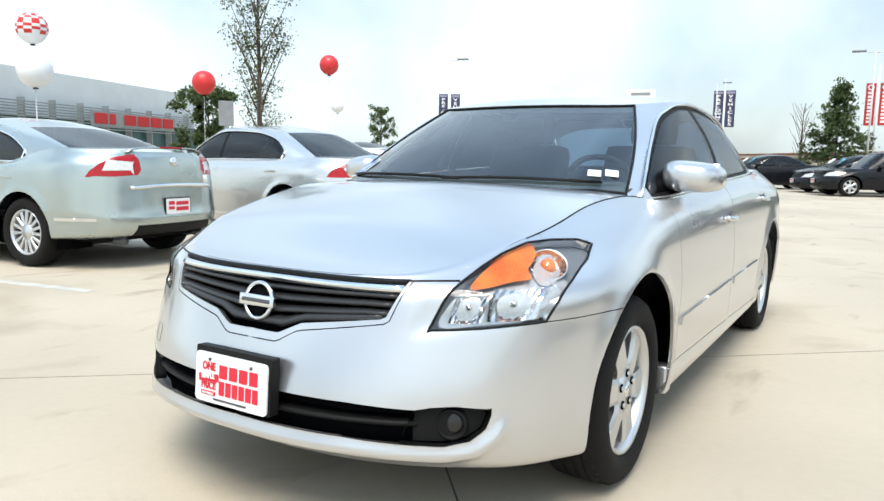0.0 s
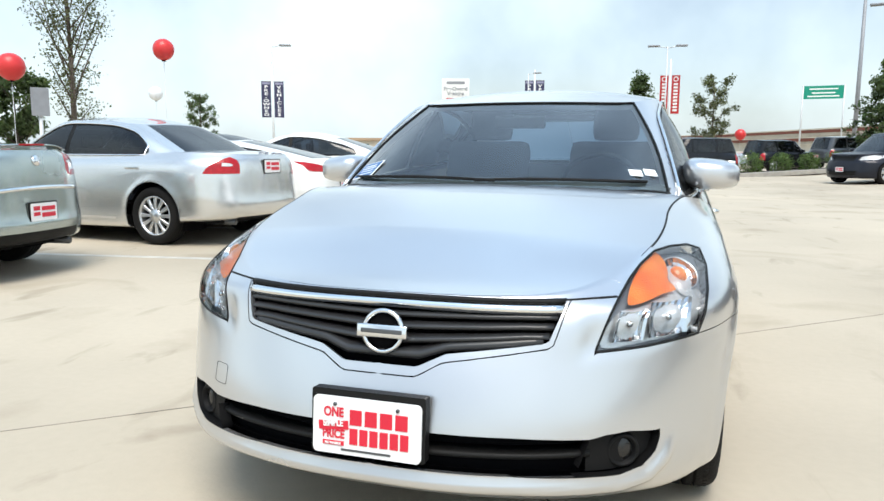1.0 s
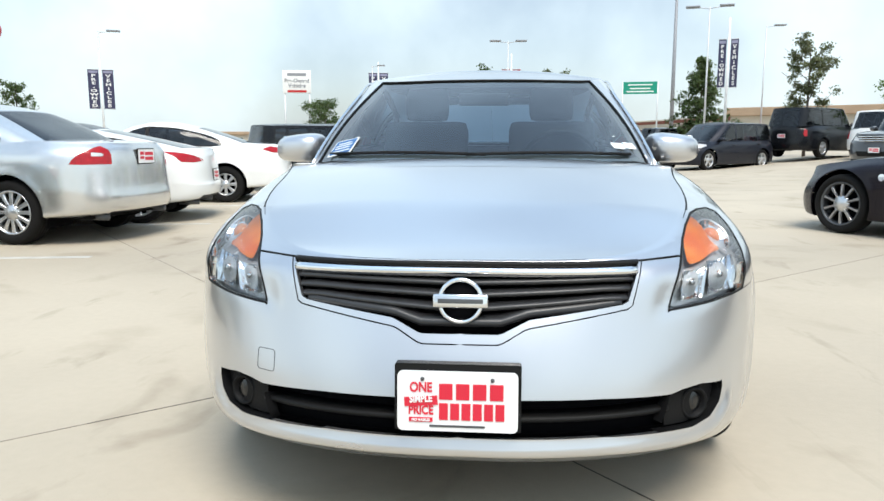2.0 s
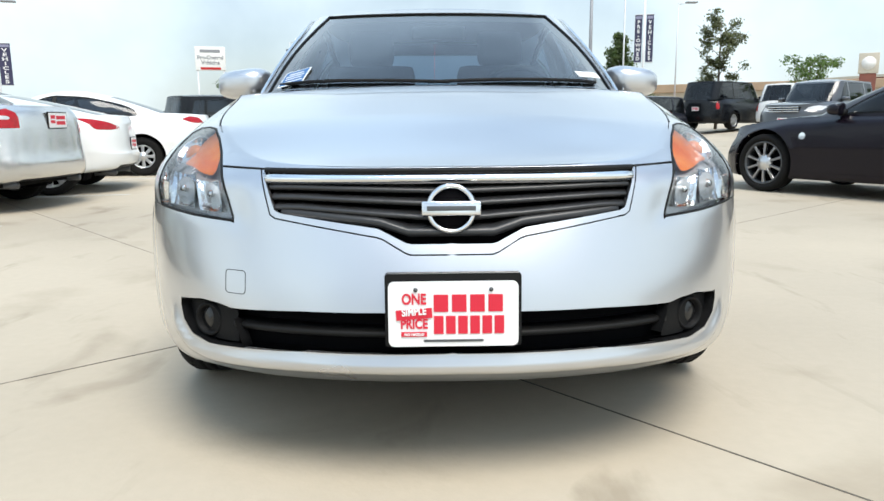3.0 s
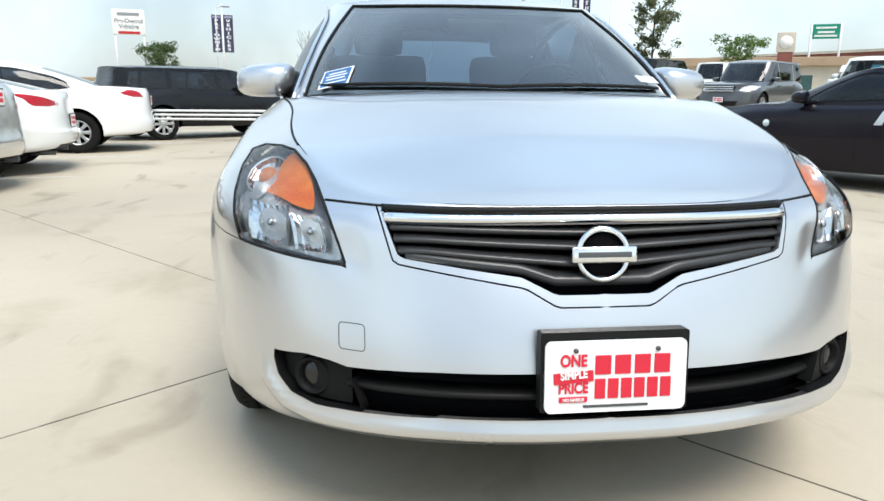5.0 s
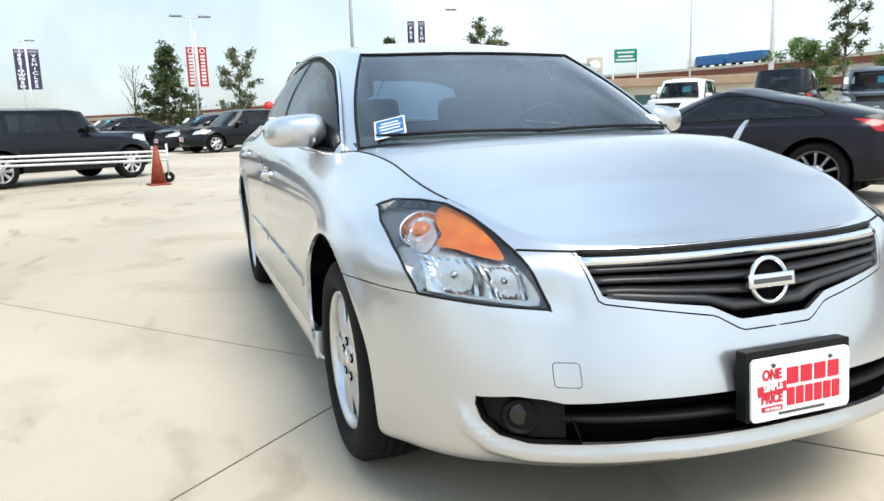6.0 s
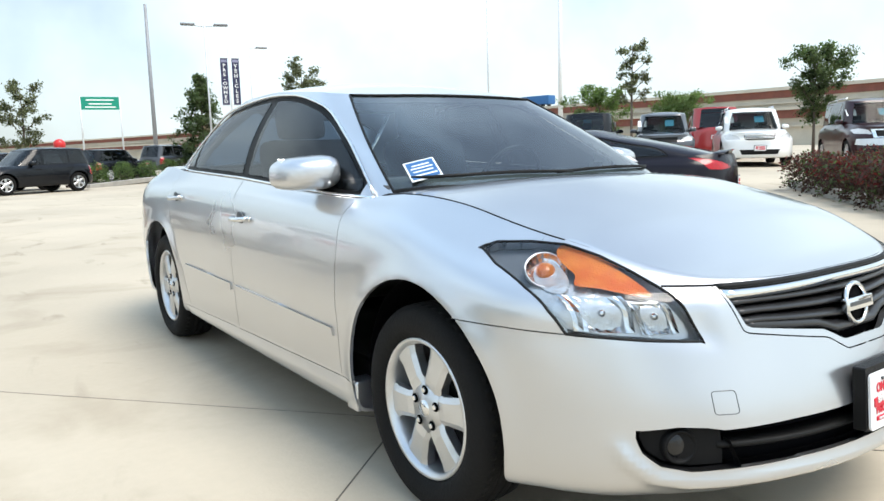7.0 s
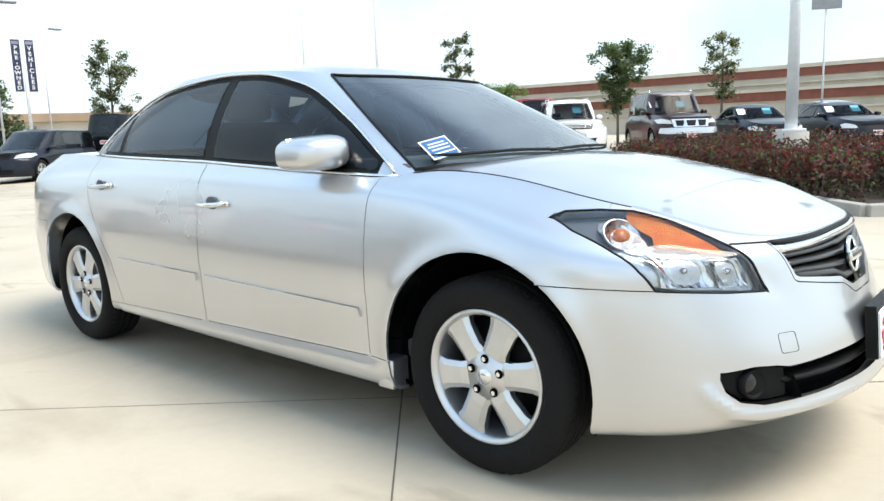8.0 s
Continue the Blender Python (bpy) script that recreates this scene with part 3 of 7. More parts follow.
def car(name, s, mat, label, m, spokes=6, main=False, spoke_style="plain"):
    root = tagged(new(name), label, s.get("category", "car"))
    wb, w, nose, tail, c = s["wb"], s["w"], s["nose"], s["tail"], s["clear"]
    r = s["tyre"]
    ax = s.get("axle_z", r)
    near = s.get("near", False)
    nf, ns, nr, sub = (100, 150, 30, 9) if main else (30, 84, 40, 7) if near else (18, 44, 16, 4)
    rows = car_rows(s)
    g = loft(rows, s.get("y0", -0.1), wb + 0.2, nf, ns, nr, sub)
    E = half_outline(rows[-1], s.get("y0", -0.1), wb + 0.2, nf, ns, nr)
    # flared lips round the wheel openings
    for fy in (0.0, wb):
        d = np.hypot(g.V[..., 1] - fy, g.V[..., 2] - ax)
        out = 0.013 * np.exp(-(((d - s.get("arch", r + 0.05)) / 0.045) ** 2)) * (np.abs(g.V[..., 0]) > w * 0.75) * np.clip((E[:, 2].min() + 0.05 - g.V[..., 2]) / 0.1 + 1, 0, 1)
        g.V[..., 0] += np.sign(g.V[..., 0]) * out
    if main:
        # sill step under the doors
        y_, z_ = g.V[..., 1], g.V[..., 2]
        step = 0.014 * np.clip((door_foot(y_) + 0.004 - z_) / 0.045, 0, 1) * np.clip((y_ - 0.40) / 0.04, 0, 1) * np.clip((wb - 0.42 - y_) / 0.04, 0, 1) * (np.abs(g.V[..., 0]) > w * 0.75)
        g.V[..., 0] += np.sign(g.V[..., 0]) * step
        shape_nose(g)
    g = Grid(g.V)
    # the two halves meet at the middle of the tail
    g.N[:, [0, -1], 0] = 0.0
    g.N /= np.maximum(np.linalg.norm(g.N, axis=2, keepdims=True), 1e-9)
    g.joined = lambda p: abs(p[0]) < 1e-4
    if main:
        hg = deck(E, rows[-1], -99, s["ws0"] + 0.55, 48)
        hg.joined = lambda p: p[1] < -0.46 and abs(p[0]) < 0.69
        mid_c = g.V.shape[1] // 2
        for i in range(hg.V.shape[0]):
            if hg.V[i, -1, 1] < -0.40:
                for col, gc in ((-1, mid_c + i), (0, mid_c - i)):
                    n = hg.N[i, col] + g.N[-1, gc]
                    hg.N[i, col] = g.N[-1, gc] = n / np.linalg.norm(n)
    side = lambda V: np.abs(V[..., 0]) > w * 0.62
    ar = s.get("arch", r + 0.05)
    for cy in (0.0, wb):
        g.cut(circle(cy, ax + 0.005, ar), [1, 2], side)
    front = lambda V: V[..., 1] < s.get("front_y", -0.12)
    back = lambda V: V[..., 1] > tail - s.get('lamp_wrap', 0.34)
    # lamps, openings and panels
    lamps = []
    for poly in s["headlight"]:
        for q in (poly, mirror_x(poly)):
            lamps.append((q, g.cut(q, [0, 2], front)))
    grille = [g.cut(q, [0, 2], front) for q in s["grille"]]
    tails, whites = [], []
    wrap = None
    if "lamp_side" in s:
        wrap = g.cut([(tail + a, b) for a, b in s["lamp_side"]], [1, 2], back, take=False)
    for poly in s.get("reversing", []):
        for q in (poly, mirror_x(poly)):
            whites.append((q, g.cut(q, [0, 2], back)))
    for poly in s["taillight"]:
        for q in (poly, mirror_x(poly)):
            mask = g.cut(q, [0, 2], back)
            if wrap is not None:
                inner = g.inside(g.centres()[..., [1, 2]], [(tail + a, b) for a, b in s["lamp_side"]])
                g.free |= mask & ~inner
                mask &= inner
            tails.append((q, mask))
    for q, mask in lamps:
        lamp = new("headlight")
        lamp.parent = root
        if main:
            g.panel("lens", mask, LENS, lamp, "clear plastic lens", thick=0.03, gap=0.003)
            g.panel("housing", mask, LAMP_GREY, lamp, "grey lamp housing", thick=0.02, gap=0.0, sink=0.034)
            V, F, N = on_sheet(g, q, [0, 2], front, 1, 0.002, 8)
            ring_ = [Vector(v) for v in V[1:]]
            part("lens_seal", wire(ring_ + ring_[:2], 0.0042), BLACK_PLASTIC, lamp, "thin black seal")
        else:
            g.panel("lens", mask, GRILLE_GREY if s.get("dark_lamps") else CLEAR_LENS, lamp, thick=0.02)
    for mask in grille:
        if not main:
            g.panel("grille", mask, BLACK_PLASTIC, root, thick=0.02, sink=0.015)
    for q, mask in tails:
        lamp = new("taillight")
        lamp.parent = root
        g.panel("lens", mask, RED_LENS, lamp, "red plastic lens", thick=0.02)
        for wq, wm in whites:
            if np.sign(wq[0][0]) == np.sign(q[0][0]):
                g.panel("reversing_lens", wm, CLEAR_LENS, lamp, "clear plastic lens", thick=0.02)
    if not main and s.get("rear_dark"):
        z0, z1, hw = s["rear_dark"]
        g.panel("bumper_insert", g.cut([(-hw, z0 - 0.2), (hw, z0 - 0.2), (hw, z0 + 0.02), (hw * 0.9, z1), (-hw * 0.9, z1), (-hw, z0 + 0.02)], [0, 2], lambda V: V[..., 1] > tail - 0.3), BLACK_PLASTIC, root, gap=0.0, sink=0.008)
    if not main:
        lw = s.get("lower_dark")
        if lw:
            g.panel("lower_trim", g.cut([(nose - 0.1, 0.0), (nose - 0.1, lw), (tail + 0.1, lw), (tail + 0.1, 0.0)], [1, 2]), BLACK_PLASTIC, root, gap=0.0)
    # doors
    d = s["doors"]
    for q in d:
        mask = g.cut(q, [1, 2], side)
        for sg in (1, -1):
            mk = mask & (np.sign(g.centres()[..., 0]) == sg)
            g.panel("door", mk, mat, root)
    if main:
        # bumper skin: all that lies ahead of the wheel and below the lamps
        bump = g.cut([(nose - 0.2, 0.0), (0.0, 0.0), (0.0, 0.648), (-0.56, 0.637), (-0.60, 0.80), (nose - 0.2, 0.80)], [1, 2])
        # the hood's front corners reach down beside the grille
        g.free |= bump
        g.joined = lambda p: abs(p[0]) < 1e-4 or (p[1] < -0.36 and abs(p[0]) < 0.69 and p[2] > 0.752)
        nose_top = g.cut([(-0.75, 0.749), (-0.464, 0.743), (0.464, 0.743), (0.75, 0.749), (0.75, 0.95), (-0.75, 0.95)], [0, 2], lambda V: (V[..., 1] < -0.34) & (np.abs(V[..., 0]) < 0.72))
        bump &= g.free
        g.free &= ~bump
        main_front(root, g, mat, bump)
        sl = g.cut([(0.30, 0.0), (wb - 0.2, 0.0), (wb - 0.2, 0.268), (2.3, 0.272), (1.5, 0.292), (0.47, 0.312), (0.30, 0.312)], [1, 2], side)
        for sg in (1, -1):
            g.panel("sill", sl & (np.sign(g.centres()[..., 0]) == sg), mat, root)
        rb = g.cut([(wb + 0.3, 0.0), (tail + 0.2, 0.0), (tail + 0.2, 0.66), (wb + 0.3, 0.66)], [1, 2])
        g.panel("rear_bumper", rb, mat, root)
        fen = g.free & (g.centres()[..., 1] < wb * 0.5)
        for sg in (1, -1):
            g.panel("fender", fen & (np.sign(g.centres()[..., 0]) == sg), mat, root)
        g.free &= ~fen
        g.panel("rear_body", g.rest(), mat, root)
    else:
        g.panel("body", g.rest(), mat, root, gap=0.001)
    # hood and boot lid
    hood_end = s["ws0"] + 0.55
    if not main:
        hg = deck(E, rows[-1], -99, hood_end, 14)
    xe = E[np.argmin(np.abs(E[:, 1] - s["cowl_y"]))][0]
    cy = s["cowl_y"]
    hp = [(-3, nose - 1), (3, nose - 1), (3, cy + 0.13)] + [(xe * t, cy + 0.13 * t * t) for t in np.linspace(1.0, -1.0, 21)] + [(-3, cy + 0.13)]
    hood_mask = hg.cut(hp, [0, 1])
    hood = hg.panel("hood", hood_mask, mat, root, gap=0.0025, thick=0.025)
    if main:
        # Black rods laid in the hood's side gaps carry their shade.
        for sg in (1, -1):
            line = [Vector((sg * p[0], p[1], p[2] - 0.0035)) for p in E if -0.40 < p[1] < cy + 0.13 and p[0] > 0.5]
            line += [Vector((sg * xe * t, cy + 0.13 * t * t, line[-1].z + 0.004)) for t in (0.99, 0.97, 0.94)]
            part("hood_gap_shade", wire(line, 0.0042), BLACK_PLASTIC, root, "black rod standing in for the shaded gap beside the hood")
        g.panel("hood_edge", nose_top, mat, hood, gap=0.0022, thick=0.02)
    hg.panel("cowl", hg.rest(), BLACK_PLASTIC, root, sink=0.012, rim=False)
    bg_ = deck(E, rows[-1], s["rw0"] - 0.35, 99, 24 if main else 12)
    bg_.panel("boot_lid", bg_.rest(), mat, root, gap=0.002)
    # cabin
    base, top = cabin_rows(s, rows[-1])
    n_up = 40 if main else 22 if near else 12
    kf, ks, kr = (40, 130, 34) if main else (24, 84, 26) if near else (16, 40, 14)
    cg, B = ring(base, top, s["y0b"], s["y1b"], s["y0t"], s["y1t"], n_up, kf, ks, kr, s.get("bulge", 0.035))
    cols = cg.V.shape[1] - 1
    mid = cols // 2
    ci = np.abs(np.arange(cols) + 0.5 - mid)
    ri = np.arange(n_up)
    ws = (ci[None, :] < s.get("ws_f", 0.56) * kf) & (ri[:, None] < n_up - 1)
    rw = (ci[None, :] > cols / 2 - s.get("rw_f", 0.52) * kr) & (ri[:, None] < n_up - 1)
    ws, rw = np.repeat(ws[..., None], 2, 2), np.repeat(rw[..., None], 2, 2)
    cg.free &= ~ws & ~rw
    for q in s["windows"]:
        mask = cg.cut(q, [1, 2], lambda V: np.abs(V[..., 0]) > w * 0.5)
        for sg in (1, -1):
            cg.panel("side_window", mask & (np.sign(cg.centres()[..., 0]) == sg), SEDAN_SIDE if main else TINTED, root, "dark tinted glass", gap=0.004, thick=0.006, sink=0.004)
    if "frame" in s:
        fm = cg.cut(s["frame"], [1, 2], lambda V: np.abs(V[..., 0]) > w * 0.5)
        for sg in (1, -1):
            cg.panel("window_frame", fm & (np.sign(cg.centres()[..., 0]) == sg), BLACK_PLASTIC, root, gap=0.0, thick=0.01, sink=0.006)
    cg.panel("windscreen", ws, WINDSCREEN if main else FAR_SCREEN if s.get("clear_ws") else TINTED, root, "clear curved glass", gap=0.001, thick=0.005)
    cg.panel("rear_window", rw, TINTED if not main else REAR_GLASS, root, gap=0.001, thick=0.005)
    if main:
        jf = int(s.get("ws_f", 0.56) * kf)
        top_line = [Vector(cg.V[n_up - 1, mid + j]) for j in range(-jf, jf + 1)]
        low_line = [Vector(cg.V[1, mid + j]) for j in range(-jf, jf + 1)]
        lines = [(top_line, 0.006), (low_line, 0.013)] + [([Vector(cg.V[i, mid + j]) for i in range(0, n_up)], 0.0055) for j in (-jf, jf)]
        for pts, thick in lines:
            part("windscreen_seal", wire([p + Vector((0, -0.001, 0.002)) for p in pts], thick), BLACK_PLASTIC, root, "black rubber seal")
    cg.panel("cabin_frame", cg.rest(), mat, root, gap=0.0, thick=0.03)
    rg = deck(B, top, -99, 99, 30 if main else 12)
    roof_mask = rg.rest()
    rg.panel("roof", roof_mask, s.get("roof_mat", mat), root, gap=0.0, rim=False)
    rg.panel("headliner", roof_mask, DASH if not main else CLOTH, root, gap=0.0, rim=False, sink=0.025)
    # underside, wheel wells, wheels
    bm = boxes((-w * 0.62, w * 0.62, nose + 0.3, -ar + 0.1, c + 0.02, c + 0.16), (-w * 0.52, w * 0.52, -ar - 0.02, ar + 0.02, c + 0.02, c + 0.16),
               (-w * 0.90, w * 0.90, ar + 0.01, wb - ar - 0.01, c + 0.02, c + 0.16), (-w * 0.52, w * 0.52, wb - ar - 0.02, wb + ar + 0.02, c + 0.03, c + 0.2),
               (-w * 0.7, w * 0.7, wb + ar - 0.1, tail - 0.3, c + 0.08, c + 0.22))
    part("underside", bm, UNDERSIDE, root, smooth=False)
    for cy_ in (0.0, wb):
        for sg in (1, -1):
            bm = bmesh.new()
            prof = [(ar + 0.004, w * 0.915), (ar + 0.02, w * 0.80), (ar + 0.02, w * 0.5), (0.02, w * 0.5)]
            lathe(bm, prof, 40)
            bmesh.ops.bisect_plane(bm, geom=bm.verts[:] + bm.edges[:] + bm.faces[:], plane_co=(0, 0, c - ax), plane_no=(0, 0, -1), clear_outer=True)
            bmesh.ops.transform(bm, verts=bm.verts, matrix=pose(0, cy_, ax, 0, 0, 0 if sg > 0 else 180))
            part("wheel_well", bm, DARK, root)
            wheel_parts(root, sg * (s["track"] / 2), cy_, r, s["rim"], s.get("tyre_w", 0.215), spokes, "main" if main else spoke_style, sg)
    # mirrors
    my, mz, mw = s["mirror"]
    for sg in (1, -1):
        mirror_part(root, sg, my, mz, mw, mat, w, s)
    if "plate_f" in s:
        y, z = s["plate_f"]
        plate_part(root, pose(0, y, z, s.get("plate_tilt", 0)))
    if "plate_r" in s:
        y, z = s["plate_r"]
        y = float(side_point(g, [0, 2], (0.0, z), back)[0].y) + 0.012
        plate_part(root, pose(0, y, z, 0, 0, 180))
    if main:
        main_details(root, g, cg, mat, s)
    else:
        plain_details(root, g, cg, s, mat)
        yb_ = s["ws1"] + 0.35
        zb = s["belt"] - 0.28
        part("cabin_floor", boxes((-w * 0.80, w * 0.80, s["ws0"] + 0.3, s["rw0"] - 0.3, zb - 0.25, zb - 0.2)), DASH, root, smooth=False)
        for sx in (-0.38, 0.38):
            part("front_seat", boxes((sx - 0.24, sx + 0.24, yb_, yb_ + 0.16, zb - 0.2, s["belt"] + 0.12), (sx - 0.12, sx + 0.12, yb_ + 0.04, yb_ + 0.13, s["belt"] + 0.13, s["belt"] + 0.28), bevel=0.04), DASH, root)
        part("dashboard", boxes((-w * 0.74, w * 0.74, s["ws0"] + 0.42, s["ws0"] + 0.75, zb, s["belt"] - 0.02), bevel=0.04), DASH, root)
    root.matrix_basis = m
    return root


def mirror_part(root, sg, my, mz, mw, mat, w, s):
    """Door mirror: rounded shell on a short foot, with its glass facing back."""
    x0 = s.get("mirror_x", w * 0.9)
    bm = bmesh.new()
    bmesh.ops.create_uvsphere(bm, u_segments=28, v_segments=16, radius=1.0)
    for v in bm.verts:
        x, y, z = v.co
        f = 3.3
        ln = (abs(x) ** f + abs(y) ** f + abs(z) ** f) ** (1 / f)
        x, y, z = x / ln, y / ln, z / ln
        y = y if y < 0 else y * 0.12
        taper = 1 - 0.16 * (x + 1) / 2
        v.co = (x * mw * 0.515, y * 0.140, z * 0.070 * taper - 0.006 * x)
    # upper edge leans outward-down, outer end swept back
    for v in bm.verts:
        v.co.y += 0.10 * ((v.co.x / mw + 0.5) ** 2) * 0.45
    shell = part("mirror", bm, mat, root)
    shell.matrix_basis = Matrix.Translation((sg * (x0 + mw * 0.5), my, mz)) @ Matrix.Diagonal((sg, 1, 1, 1))
    bm = boxes((-mw * 0.42, mw * 0.42, 0.012, 0.016, -0.055, 0.055), bevel=0.003)
    part("mirror_glass", bm, CHROME, shell, "silvered mirror glass")
    bm = bmesh.new()
    prism(bm, [(-mw * 0.62, -0.075), (-mw * 0.30, -0.07), (-mw * 0.25, -0.03), (-mw * 0.40, 0.0), (-mw * 0.60, -0.01)], 0.07, pose(0, -0.05, 0))
    part("mirror_foot", bm, BLACK_PLASTIC, shell)
    return shell


def plain_details(root, g, cg, s, mat):
    """Handles, rear bumper step, exhausts of a plain car."""
    w, tail = s["w"], s["tail"]
    for y, z in s.get("handles", []):
        for sg in (1, -1):
            bm = boxes((sg * w * 0.955 - 0.02, sg * w * 0.955 + 0.035, y - 0.10, y + 0.10, z - 0.015, z + 0.02), bevel=0.008)
            part("door_handle", bm, mat, root)
    for x, z in s.get("exhaust", []):
        bm = tube(bmesh.new(), (x, tail - 0.5, z), (x, tail - 0.17, z), 0.035, seg=14)
        part("exhaust", bm, GRILLE_GREY, root)
    if s.get("rails"):
        for sg in (1, -1):
            bm = tube(bmesh.new(), (sg * s["roof_w"] * 0.92, s["y0t"], s["roof_z"] + 0.03), (sg * s["roof_w"] * 0.92, s["rw1"] - 0.15, s["roof_z"] + 0.03), 0.018, seg=8)
            for y in (s["y0t"], (s["y0t"] + s["rw1"]) / 2, s["rw1"] - 0.15):
                tube(bm, (sg * s["roof_w"] * 0.92, y, s["roof_z"] - 0.05), (sg * s["roof_w"] * 0.92, y, s["roof_z"] + 0.03), 0.016, seg=6)
            part("roof_rail", bm, CHROME, root)
    if s.get("trim"):
        for sg in (1, -1):
            sd = lambda V: sg * V[..., 0] > w * 0.4
            line = [side_point(cg, [1, 2], (float(y), float(z)), sd)[0] + Vector((sg * 0.006, 0, 0.003)) for y, z in s["frame"]]
            part("window_strip", wire(line + line[:1], 0.010), CHROME, root, "bright metal strip round the side windows")
    if s.get("spoiler"):
        y, z, hw = s["spoiler"]
        bm = bmesh.new()
        rings = []
        for x in np.linspace(-hw, hw, 17):
            zz = z - 0.045 * abs(x / hw) ** 5
            rings.append([bm.verts.new((float(x), y + a - 0.05 * (x / hw) ** 2, zz + b)) for a, b in ((-0.09, 0.0), (-0.08, 0.008), (0.03, 0.016), (0.055, 0.010), (0.05, 0.002), (-0.02, -0.004))])
        for a, b in zip(rings, rings[1:]):
            for k in range(6):
                bm.faces.new((a[k], a[(k + 1) % 6], b[(k + 1) % 6], b[k]))
        bm.faces.new(rings[0])
        bm.faces.new(rings[-1])
        bmesh.ops.recalc_face_normals(bm, faces=bm.faces)
        for sg in (1, -1):
            box(bm, sg * hw * 0.88 - 0.05, sg * hw * 0.88 + 0.05, y - 0.09, y - 0.03, z - 0.09, z - 0.02, bevel=0.006)
        part("spoiler", bm, mat, root)
        bm = boxes((-0.14, 0.14, y + 0.055, y + 0.064, z + 0.003, z + 0.019), bevel=0.002)
        part("brake_light", bm, RED_LENS, root)
    if s.get("chrome_rear"):
        y, z, hw = s["chrome_rear"]
        rear = lambda V: V[..., 1] > tail - 0.5
        pts = [side_point(g, [0, 2], (float(x), z - 0.02 * (x / hw) ** 2), rear)[0] + Vector((0, 0.006, 0)) for x in np.linspace(-hw, hw, 25)]
        part("boot_strip", wire(pts, 0.019, 8), CHROME, root, "wide bright strip across the boot")
        p, n = side_point(g, [0, 2], (0.0, s["deck_z"] - 0.11), rear)
        part("boot_badge", tube(bmesh.new(), p, p + n * 0.012, 0.048, 0.042, 24), CHROME, root, "round bright badge")
    if s.get("side_strip"):
        for y0, y1, z in s["side_strip"]:
            for sg in (1, -1):
                sd = (lambda V: V[..., 0] > 0.6) if sg > 0 else (lambda V: V[..., 0] < -0.6)
                thick_patch("side_moulding", g, [(y0, z - 0.014), (y0, z + 0.014), (y1, z + 0.014), (y1, z - 0.014)], [1, 2], sd, CHROME, root, 0.010, -0.002, rings=2, dense=16)
    if s.get("fin_handle"):
        y, z = s["fin_handle"]
        for sg in (1, -1):
            sd = (lambda V: V[..., 0] > 0.5) if sg > 0 else (lambda V: V[..., 0] < -0.5)
            thick_patch("door_handle", g, [(y - 0.06, z - 0.12), (y + 0.02, z - 0.12), (y + 0.10, z + 0.12), (y + 0.06, z + 0.12)], [1, 2], sd, ALLOY, root, 0.02, -0.004, "bright upright handle", rings=2)
            thick_patch("side_marker", g, [(0.50 + 0.04 * math.cos(a), 0.66 + 0.04 * math.sin(a)) for a in np.linspace(0, 6.0, 12)], [1, 2], sd, CHROME, root, 0.006, -0.002, rings=2, dense=1)
    if s.get("grille_bars"):
        y, z0, z1, hw, n = s["grille_bars"]
        for k in range(n):
            z = z0 + (z1 - z0) * k / max(1, n - 1)
            bm = boxes((-hw, hw, y - 0.02, y + 0.02, z - 0.012, z + 0.012), bevel=0.006)
            part("grille_bar", bm, CHROME, root)
    if s.get("front_silver"):
        z0, z1, hw = s["front_silver"]
        fr = lambda V: V[..., 1] < s["nose"] + 0.5
        thick_patch("bumper_bar", g, [(-hw, z0 + 0.03), (-hw * 0.8, z0), (hw * 0.8, z0), (hw, z0 + 0.03), (hw * 0.96, z1), (-hw * 0.96, z1)], [0, 2], fr, ALLOY, root, 0.03, -0.01, "silver bumper bar", dense=8)
        for x0, x1 in ((-0.46, -0.20), (-0.15, 0.15), (0.20, 0.46)):
            thick_patch("grille_block", g, [(x0 + 0.04, z1 + 0.05), (x1 - 0.04, z1 + 0.05), (x1, z1 + 0.22), (x0, z1 + 0.22)], [0, 2], fr, BLACK_PLASTIC, root, 0.036, -0.01, "black grille opening", dense=5)
        thick_patch("grille_frame", g, [(-0.50, z1 + 0.02), (0.50, z1 + 0.02), (0.56, z1 + 0.26), (-0.56, z1 + 0.26)], [0, 2], fr, CHROME, root, 0.026, -0.01, "bright grille frame", dense=8)
    if s.get("stickers"):
        for x, col in ((-0.33, PAPER), (0.10, CYAN_PAPER)):
            y, z = s["stickers"]
            bm = boxes((x - 0.13, x + 0.13, -0.002, 0.002, -0.15, 0.15))
            p = part("price_sheet", bm, col, root, smooth=False)
            p.matrix_basis = pose(x * s["w"], y, z, -s.get("ws_lean", 50))


def side_point(g, axes, p, where, out=0.0):
    V, F, N = on_sheet(g, [(p[0] - 0.004, p[1] - 0.004), (p[0] + 0.004, p[1] - 0.004), (p[0], p[1] + 0.004)], axes, where, 1, -out, 1)
    return Vector(V[0]), Vector(N[0])


